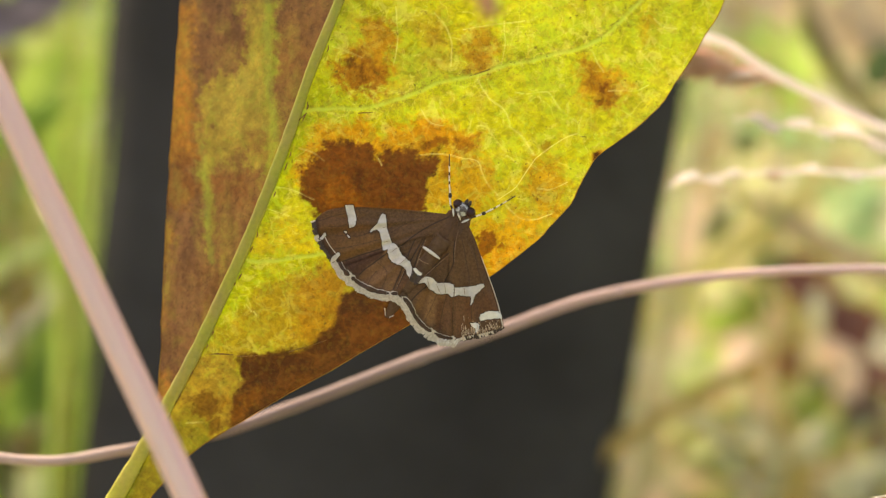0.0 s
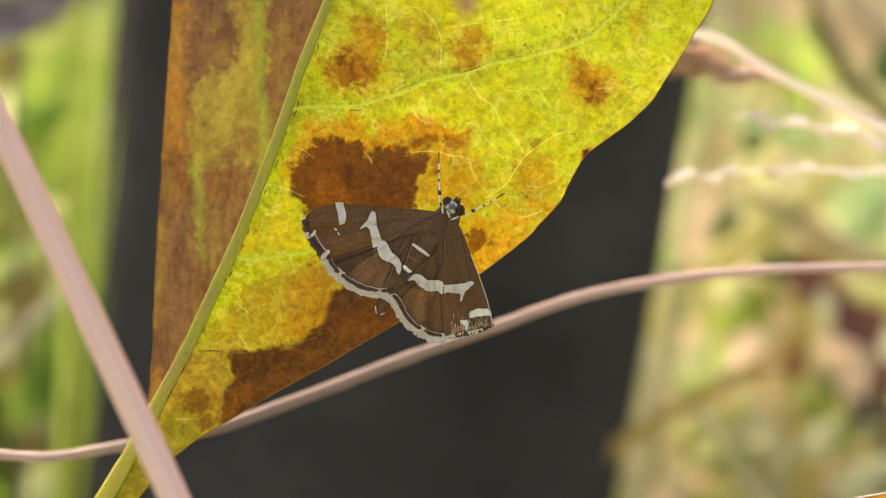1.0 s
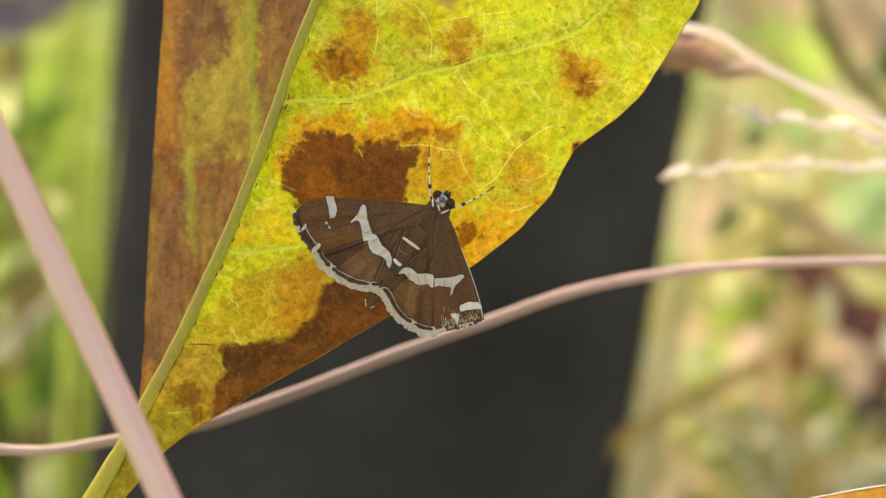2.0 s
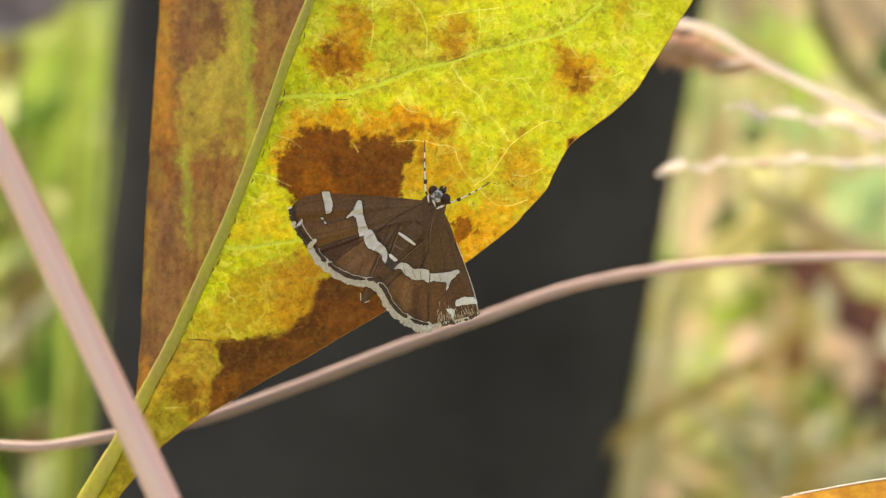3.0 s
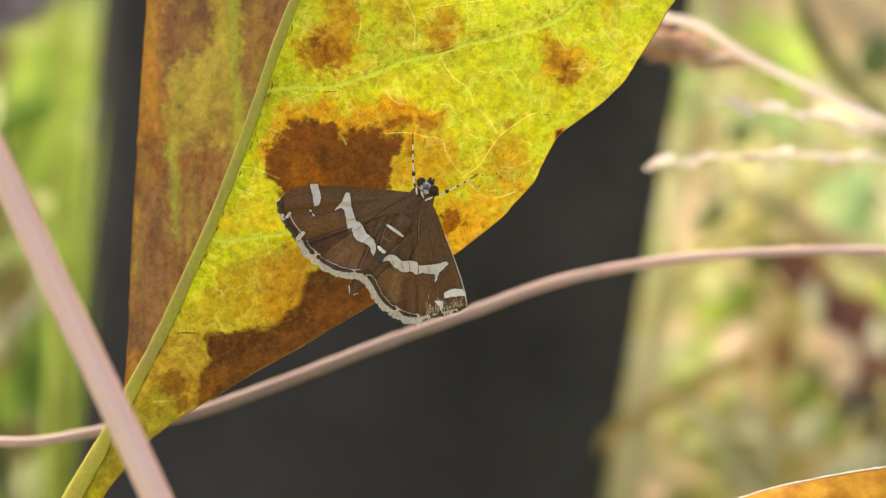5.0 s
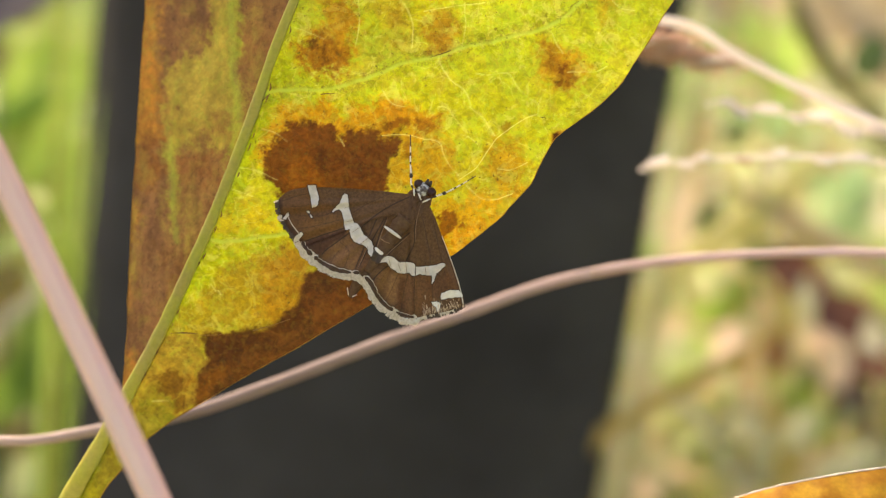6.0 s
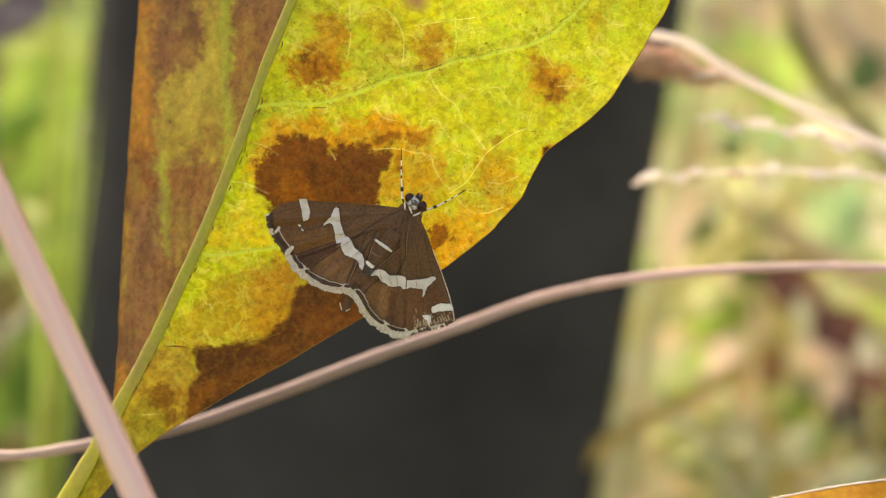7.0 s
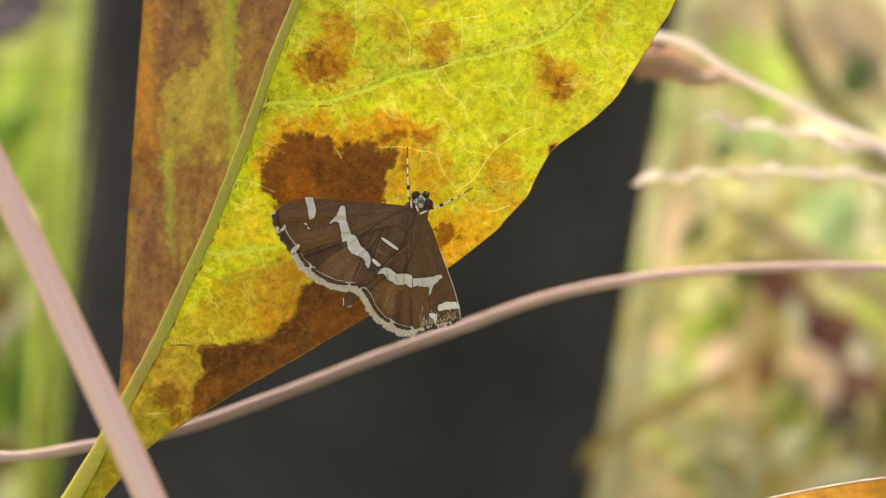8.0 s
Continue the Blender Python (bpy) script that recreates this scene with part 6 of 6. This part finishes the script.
    for w, m, out, ln, seed, spans in ((lh, lhm, -1, 0.46, 1, ((0.0, 0.30), (0.34, 0.88), (0.90, 1.0))), (rh, rhm, 1, 0.48, 2, ((0.05, 0.33), (0.37, 0.97)))):
        margin_strip(w, m, out, -0.10, 0.42, ((0.005, 0.995),), 0.27, M_FRINGE, "margin_line", "cream margin")
        margin_strip(w, m, out, 0.0, 0.36, spans, 0.31, M_BORDER, "margin_line", "dark margin dash")
        fringe(w, m, out, ln, 0.24, M_FRINGE, "fringe", None, 420, seed)
    margin_strip(lf, lfm, -1, 0.46, 0.53, ((0.30, 0.80),), 0.30, M_FRINGE, "margin_line", "cream margin line")
    fringe(lf, lfm, -1, 0.34, 0.2, M_FRINGE_DARK, "dark_fringe", None, 110, 5)
    fringe(lf, lfm, -1, 0.40, 0.24, M_FRINGE, "fringe", [(0, 0.30), (0.40, 0.82)], 110, 6)
    fringe(rf, rfm, 1, 0.30, 0.2, M_FRINGE_DARK, "dark_fringe", None, 100, 7)
    fringe(rf, rfm, 1, 0.26, 0.24, M_FRINGE, "fringe", [(0.0, 0.25), (0.5, 0.6), (0.7, 0.8)], 100, 8)
    # glints of the wing tip, painted as thin pale tan streaks
    bm = bmesh.new()
    fr = random.Random(9)
    for k in range(130):
        f = fr.random() ** 0.8
        p = Vector((2.96, -5.86)).lerp(Vector((-0.63, -6.82)), f) + Vector((0, abs(fr.gauss(0, 0.55)) * (0.4 + 0.6 * f) * 1.3))
        d = (p - Vector((-0.95, 3.86))).normalized()
        l, w = fr.uniform(0.12, 0.5), fr.uniform(0.014, 0.032)
        e = Vector((-d.y, d.x)) * w
        z = moth_height(p.x, p.y, 0.30)
        quad = [p - e, p + e, p + d * l + e * 0.5, p + d * l - e * 0.5]
        top = [bm.verts.new(at(q.x, q.y, z + 0.02)) for q in quad]
        low = [bm.verts.new(at(q.x, q.y, z - 0.02)) for q in quad]
        bm.faces.new(top)
        bm.faces.new(low[::-1])
        for c in range(4):
            bm.faces.new((top[c], low[c], low[(c + 1) % 4], top[(c + 1) % 4]))
    part("glint_streaks", bm, M_GLINT, rf, "tan streaks painted as glints on the scales", False)
    bm = bmesh.new()
    tube(bm, [body_at(p.x, p.y, 0.28) for p in spline([(1.16, 0.58, 0), (2.11, -1.95, 0), (2.85, -4.28, 0), (3.17, -5.86, 0)], 20)], along([0.00003, 0.00005, 0.00005], 20), 6)
    part("costa", bm, M_FRINGE, rf, "pale wing edge")
    bm = bmesh.new()
    fr = random.Random(4)
    for k in range(30):
        p = Vector((-1.80, -7.29)) + Vector((fr.uniform(-1.1, 1.0), fr.uniform(-0.2, 0.2)))
        q = p + Vector((fr.uniform(-0.25, 0.05), fr.uniform(-0.32, -0.15)))
        tube(bm, [body_at(p.x, p.y, 0.3), body_at(q.x, q.y, 0.25)], [0.00006, 0.00004], 5)
    part("white_tuft", bm, M_WHITE, rh, "white scale tuft")
    # body
    turn = Matrix.Rotation(math.atan2(AXIS.y, AXIS.x), 3, "Z")
    bm = bmesh.new()
    ball(bm, body_at(-1.43, 3.33, -0.68), (0.0020, 0.00130, 0.0009), turn, 24, 16, 0.12)
    thorax = part("thorax", bm, M_FUR, t)
    bm = bmesh.new()
    fr = random.Random(12)
    for k in range(420):
        a, r = fr.uniform(0, 2 * math.pi), math.sqrt(fr.random())
        c = Vector((math.cos(a) * r * 1.9, math.sin(a) * r * 1.25, 0))
        c = turn @ c
        p = Vector((-1.43, 3.33)) + c.xy
        q = p + AXIS * fr.uniform(0.35, 0.7) + Vector((fr.uniform(-0.1, 0.1), fr.uniform(-0.1, 0.1)))
        h = 0.30 * math.sqrt(max(0, 1 - r * r)) - 0.02
        tube(bm, [body_at(p.x, p.y, h), body_at(q.x, q.y, h - 0.02)], [0.00006, 0.00003], 4)
    part("fur", bm, M_FUR, thorax)
    bm = bmesh.new()
    line = [Vector((-2.22, 2.27)), Vector((-3.28, 0.85)), Vector((-4.44, -0.74)), Vector((-5.92, -2.69))]
    pts = [body_at(p.x, p.y, -0.12) for p in spline([(*p, 0) for p in line], 30)]
    rad = [(0.00088 - 0.00035 * i / 29) * (1 + 0.07 * math.cos(i * 2 * math.pi / 5)) for i in range(30)]
    tube(bm, pts, rad, 16, 0.6)
    abdomen = part("abdomen", bm, M_ABDOMEN, t)
    cross = Vector((-AXIS.y, AXIS.x))
    for c, half, w in ((Vector((-3.49, 0.95)), 0.98, 0.15),):
        bm = bmesh.new()
        row = [c + cross * (half * f) for f in np.linspace(-1, 1, 14)]
        tube(bm, [body_at(p.x, p.y, 0.44 - 0.12 * f * f) for p, f in zip(row, np.linspace(-1, 1, 14))], [w * MM * (1 - 0.5 * f * f) for f in np.linspace(-1, 1, 14)], 8, 0.5)
        part("white_ring", bm, M_WHITE, abdomen, "white abdomen ring")
    patch(abdomen, [(-5.28, -0.69), (-4.28, -1.32), (-4.76, -2.01), (-5.49, -1.69)], 0.44, M_FRINGE_DARK, "dark_ring", "dark abdomen ring")
    patch(abdomen, [(-5.18, -0.48), (-4.97, -0.48), (-4.33, -1.00), (-4.39, -1.16), (-4.65, -1.16), (-5.12, -0.74)], 0.46, M_WHITE, "white_ring", "white abdomen ring")
    mark(abdomen, [(-4.70, 0.42), (-4.28, 0.11), (-3.75, -0.11)], [0.03, 0.06, 0.03], 0.44, M_FOLD, "pale_ring", "pale brown abdomen ring")
    # the tip of the abdomen, which stirs
    bm = bmesh.new()
    piv = body_at(-6.13, -2.96, -0.25)
    pts = [body_at(-5.92, -2.69, -0.2), body_at(-6.55, -3.54, -0.35), body_at(-7.03, -4.23, -0.45), body_at(-7.56, -5.12, -0.5)]
    tube(bm, spline(pts, 12), along([0.00055, 0.00060, 0.00052, 0.00026], 12), 12, 0.6, 0.1)
    tip = part("abdomen_tip", bm, M_ABDOMEN, t, "", True, piv)
    bm = bmesh.new()
    for a, b in (((-7.77, -4.23), (-7.71, -4.91)), ((-7.34, -5.07), (-6.92, -4.91))):
        tube(bm, [body_at(*a, -0.3), body_at(*b, -0.35)], [0.00006, 0.00005], 5)
    bm.transform(Matrix.Translation(-(BASE[t.name].inverted() @ FOCUS @ piv)) @ BASE[t.name].inverted() @ FOCUS)
    me = bpy.data.meshes.new("tip_hairs")
    bm.to_mesh(me)
    bm.free()
    me.materials.append(M_BAND)
    hairs = new("tip_hairs", me)
    hairs.parent = tip
    # head
    hc = body_at(-0.63, 4.97, 0.0)
    bm = bmesh.new()
    ball(bm, hc, (0.00066, 0.00064, 0.0006), turn, 20, 14, 0.15)
    head = part("head", bm, M_HEAD, t, "white and dark scaled head")
    for c in ((-1.00, 5.44), (0.16, 4.70)):
        bm = bmesh.new()
        ball(bm, body_at(*c, 0.12), (0.00046, 0.00048, 0.00046), None, 20, 14)
        part("eye", bm, M_EYE, head, "dark glossy eye")
    for a, b in (((-0.26, 5.34), (-0.11, 5.92)), ((0.00, 5.28), (0.21, 5.76))):
        bm = bmesh.new()
        tube(bm, spline([body_at(*a, 0.1), body_at((a[0] + b[0]) / 2 - 0.05, (a[1] + b[1]) / 2, 0.25), body_at(*b, 0.2)], 8), along([0.00016, 0.0002, 0.00008], 8), 8)
        part("palp", bm, M_DARK, head, "dark palp")
    for a, b in (((-1.48, 5.07), (-1.43, 4.33)), ((-0.69, 3.75), (0.05, 4.07)), ((-1.06, 4.70), (-0.79, 3.96))):
        bm = bmesh.new()
        tube(bm, spline([body_at(*a, 0.25), body_at((a[0] + b[0]) / 2, (a[1] + b[1]) / 2, 0.45), body_at(*b, 0.3)], 8), along([0.00006, 0.00010, 0.00005], 8), 7, 0.6)
        part("collar", bm, M_WHITE, head, "white collar scales")
    # antennae: dark and white pieces in turn
    for line in ([(-1.37, 4.70), (-1.69, 5.34), (-1.74, 6.39), (-1.80, 7.45), (-1.80, 8.77), (-1.80, 10.09)],
                 [(0.11, 4.17), (0.63, 4.33), (1.48, 4.65), (2.43, 5.12), (3.38, 5.65), (4.33, 6.23)]):
        row = spline([(*p, 0) for p in line], 61)
        cut = [0, 12, 20, 25, 34, 37, 42, 45, 50, 60]
        ant = None
        for i, (a, b) in enumerate(zip(cut, cut[1:])):
            bm = bmesh.new()
            fat = 0.00019 if i == 2 else 0.000095 - 0.00005 * a / 60
            seg = [body_at(p.x, p.y, 0.15 - 0.2 * j / 60) for j, p in list(enumerate(row))[a:b + 1]]
            tube(bm, seg, [fat * (1.0 if i != 2 else math.sin(math.pi * (0.15 + 0.7 * k / max(1, len(seg) - 1)))) for k in range(len(seg))], 7)
            ob = part("antenna" if ant is None else "antenna_piece", bm, M_DARK if i % 2 == 0 else M_WHITE, t if ant is None else ant, "dark" if i % 2 == 0 else "white")
            ant = ant or ob
    # legs under the wings
    for a, b, c in (((-1.90, 3.65), (-2.96, 3.96), (-3.80, 4.17)), ((-0.85, 3.01), (-0.32, 2.17), (-0.11, 1.11)), ((-2.59, 1.90), (-3.65, 1.11), (-4.44, 0.58)), ((-1.90, 1.74), (-1.69, 0.58), (-1.48, -0.48))):
        bm = bmesh.new()
        p = [at(*a, moth_height(*a) - 0.6), at(*b, float(leaf_plane(*b)) + 0.35), at(*c, float(leaf_plane(*c)) + 0.12)]
        tube(bm, spline(p, 10), along([0.00014, 0.0001, 0.00006], 10), 6)
        part("leg", bm, M_BAND, t)
    return tip


TIP = build_moth()


# ---------------------------------------------------------------- dry stalks round the leaf
def build_front_stalk():
    line = [at(-49.35, 25.41, 18), at(-46.44, 20.13, 19), at(-42.90, 12.47, 20), at(-39.12, 4.44, 20), at(-33.38, -7.82, 20), at(-28.98, -17.17, 20), at(-26.18, -23.30, 20), at(-22.55, -31.65, 19)]
    foot = on_ground(line[-1], 0.05, -0.01)
    t = thing("dry_stalk", foot, "smooth dry pinkish-beige plant stalk in front of the leaf", "stalk", "dry stalks")
    pts = spline(line + [line[-1].lerp(foot, 0.4) + Vector((0.01, 0, 0)), foot], 90)
    bm = bmesh.new()
    tube(bm, pts, along([0.00095, 0.00104, 0.00108, 0.0012], 90), 64, ribs=(9, 0.035), fibres=True)
    part("stem", bm, M_STALK, t)
    bm = bmesh.new()
    tip = line[0]
    for k in range(9):
        a = tip + Vector((-0.001 * k, 0.0035 * k - 0.002, 0))
        ball(bm, a, (0.0012, 0.0028, 0.0012), None, 8, 6, 0.2)
    part("seed_head", bm, M_SEED_BROWN, t)
    return t


def build_back_stalk():
    line = [at(-50.93, -16.06, -16), at(-44.59, -18.02, -17), at(-38.25, -18.60, -18), at(-31.38, -17.59, -20), at(-23.46, -16.22, -22), at(-15.00, -13.37, -24), at(-4.44, -9.35, -26), at(3.49, -6.55, -28), at(11.41, -3.75, -30),
            at(19.34, -2.11, -31), at(27.26, -1.27, -32), at(35.19, -0.95, -32), at(43.11, -1.00, -32), at(53.68, -2.06, -32)]
    foot = on_ground(at(-63.61, -16.85, -14), -0.03, 0.0)
    t = thing("dry_stalk", foot, "thin bent dry pinkish stalk arching behind the leaf", "stalk", "dry stalks")
    head = [foot, foot.lerp(line[0], 0.6) + Vector((-0.006, 0.02, 0))]
    pts = spline(head + line, 120)
    rad = along([0.0009, 0.0007, 0.00058, 0.00062, 0.00071, 0.00073, 0.00068, 0.00060, 0.00057, 0.00053], 120)
    for name, a, b in (("foot", 0, 18), ("lower_stem", 17, 42), ("stem", 41, 84), ("arching_end", 83, 120)):
        bm = bmesh.new()
        tube(bm, pts[a:b], rad[a:b], 12, ragged=0.1)
        part(name, bm, M_STALK_BACK, t)
    return t


def seed_spike(line, depth, label, seed, size=1.0, foot_shift=0.06):
    """A thin grass spike with plump husks along it."""
    pts = [at(*p, depth) for p in line]
    foot = on_ground(pts[-1], foot_shift, 0.05)
    t = thing("grass_spike", foot, label, "grass spike", "seed spikes")
    bm = bmesh.new()
    tube(bm, spline(pts + [pts[-1].lerp(foot, 0.4) + Vector((0.03, 0.01, 0)), foot], 70), along([0.00015, 0.00028, 0.0004, 0.0008], 70), 8)
    part("stem", bm, M_STALK_TAN, t)
    rng = random.Random(seed)
    row = spline(pts, 40)
    i = 0.0
    k = 0
    while i < 38:
        a = row[int(i)]
        d = (row[int(i) + 1] - a).normalized()
        tilt = rng.uniform(0.12, 0.35) * (1 if k % 2 else -1)
        ang = math.atan2(d.y, d.x) + tilt
        turn = Matrix.Rotation(ang, 3, "Z")
        bm = bmesh.new()
        s = size * rng.uniform(0.8, 1.25) * (0.35 if k == 0 else 1)
        off = Vector((-d.y, d.x, 0)) * (0.0004 * size * (1 if k % 2 else -1)) + Vector((0, 0, rng.uniform(-0.0005, 0.0005)))
        ball(bm, a + off, (0.0016 * s, 0.00058 * s, 0.00058 * s), turn, 10, 7, 0.12)
        part("husk", bm, M_SEED if rng.random() < 0.97 else M_SEED_BROWN, t)
        i += rng.uniform(3.4, 6.0)
        k += 1
    return t


def build_seed_head():
    """A nodding seed head on a straw stalk, close behind the upper margin of the leaf."""
    line = [at(20.90, 21.10, -45), at(24.60, 20.25, -46), at(28.60, 17.70, -47), at(34.66, 14.58, -48), at(42.06, 11.04, -50), at(51.57, 5.86, -52)]
    foot = on_ground(line[-1], 0.08, 0.05)
    t = thing("seed_head", foot, "nodding brown grass seed head on a straw stalk", "seed head")
    bm = bmesh.new()
    tube(bm, spline(line + [line[-1].lerp(foot, 0.4) + Vector((0.03, 0.01, 0)), foot], 80), along([0.0006, 0.00066, 0.00062, 0.0009, 0.0013], 80), 12)
    part("stem", bm, M_STALK_TAN, t)
    rng = random.Random(21)
    root = at(28.32, 17.75, -47)
    for k in range(190):
        f = rng.random() ** 0.8
        a = at(29.50, 17.00, -47).lerp(at(19.80, 20.90, -45), f)
        end = at(20.92, 17.49, -45) + Vector((rng.uniform(-0.006, 0.012), rng.uniform(-0.0045, 0.005), rng.uniform(-0.006, 0.006)))
        d = (end - a)
        d = d.normalized() if d.length > 1e-6 else Vector((1, 0, 0))
        bm = bmesh.new()
        ang = math.atan2(0.15 - rng.random() * 0.9, -1)
        ball(bm, a + Vector((rng.uniform(-0.002, 0.002), -rng.uniform(0.0002, 0.0036) * (0.12 + 0.9 * f), rng.uniform(-0.006, -0.0012))), (rng.uniform(0.0016, 0.0030), 0.00021, 0.00021), Matrix.Rotation(ang, 3, "Z"), 8, 6, 0.1)
        part("husk", bm, M_SEED_BROWN if rng.random() < 0.85 else M_SEED, t)


def build_hanging_tip():
    """The reddish tip of a dry grass that hangs in front of the leaf's upper part."""
    line = [at(0.40, 23.51, 38), at(0.05, 24.62, 38), at(-1.40, 29.64, 37), at(-7.61, 40.73, 34), at(-20.29, 45.49, 30), at(-44.06, 33.87, 26), at(-58.86, 7.45, 24)]
    foot = on_ground(line[-1], -0.03, 0)
    t = thing("drooping_grass", foot, "drooping reddish dry grass tip hanging before the leaf", "grass stem")
    bm = bmesh.new()
    tube(bm, spline(line + [foot], 60), along([0.0005, 0.00055, 0.0006, 0.0008, 0.001], 60), 8)
    part("stem", bm, M_TIP_RED, t)


FRONT_STALK, BACK_STALK = build_front_stalk(), build_back_stalk()
seed_spike([(26.20, 13.25), (29.30, 12.60), (34.66, 11.89), (39.41, 10.83), (45.23, 9.46)], -50, "pale husked grass spike pointing towards the leaf", 3, 1.15)
seed_spike([(20.00, 7.10), (23.76, 7.61), (28.32, 7.98), (34.66, 8.08), (41.00, 7.66), (47.34, 6.92)], -50, "longer pale husked grass spike pointing towards the leaf", 8)
build_seed_head()
build_hanging_tip()


def build_orange_leaf():
    """An orange leaf whose upper margin rises into view."""
    t0 = at(28.85, -24.51, -4)
    foot = on_ground(t0, 0.02, 0.03)
    t = thing("orange_leaf", foot, "orange-brown dying leaf with a pale rim", "leaf")
    bm = bmesh.new()
    tube(bm, spline([foot, foot.lerp(t0, 0.5) + Vector((0.008, 0, 0)), t0 + Vector((0.004, -0.012, 0))], 24), along([0.0022, 0.0011], 24), 8)
    part("stem", bm, M_RIB_OLD, t)
    rows, cols = 50, 70
    bm = bmesh.new()
    top = spline([(27.79, -24.51, 0), (31.75, -23.30, 0), (36.24, -22.35, 0), (41.42, -21.50, 0), (48.40, -20.97, 0), (56.32, -22.67, 0)], cols)
    low = spline([(27.90, -24.67, 0), (32.55, -28.74, 0), (37.83, -31.65, 0), (43.11, -32.44, 0), (49.45, -30.06, 0), (56.37, -22.77, 0)], cols)
    grid = []
    for i in range(rows):
        f = i / (rows - 1)
        row = []
        for a, b in zip(top, low):
            p = a.lerp(b, f)
            z = -3 + 3.5 * f - 5 * (f - 0.5) ** 2 + 0.5 * noise.noise(Vector((p.x * 0.3, p.y * 0.3, 2)))
            v = bm.verts.new(at(p.x, p.y, z))
            row.append(v)
        grid.append(row)
    for a, b in zip(grid, grid[1:]):
        for k in range(cols - 1):
            bm.faces.new((a[k], a[k + 1], b[k + 1], b[k]))
    edge = [v.co.copy() for v in grid[0]]
    part("blade", bm, M_ORANGE, t)
    bm = bmesh.new()
    tube(bm, edge, [0.00009] * cols, 6, ragged=0.4)
    part("rim", bm, M_BAND, t, "pale leaf rim")


build_orange_leaf()


# ---------------------------------------------------------------- what moves
def motions():
    """The abdomen tip swings a little and comes to rest again; the two dry stalks sway in the air."""
    rest = TIP.location.copy()
    walk(TIP, [(t, Matrix.Translation(rest) @ Matrix.Rotation(radians(a), 4, "Z")) for t, a in
               ((0, 0), (1.0, 3), (2.2, 0), (4.0, -4), (5.0, -2), (6.0, 2), (7.0, 8), (7.6, 2), (8.0, -3))])
    base = FRONT_STALK.matrix_world.copy()
    walk(FRONT_STALK, [(t, base @ pose(0, 0, 0, 0, 0, a)) for t, a in
                       ((0, -0.028), (0.7, -0.014), (1.5, 0), (3.5, 0), (4.5, -0.008), (6.0, 0), (7.0, -0.006), (8.0, -0.015))])
    base = BACK_STALK.matrix_world.copy()
    walk(BACK_STALK, [(t, base @ pose(0, y / 1000, 0)) for t, y in ((0, 0), (3.5, 0), (4.5, -0.05), (6.0, -0.06), (8.0, -0.20))])


motions()
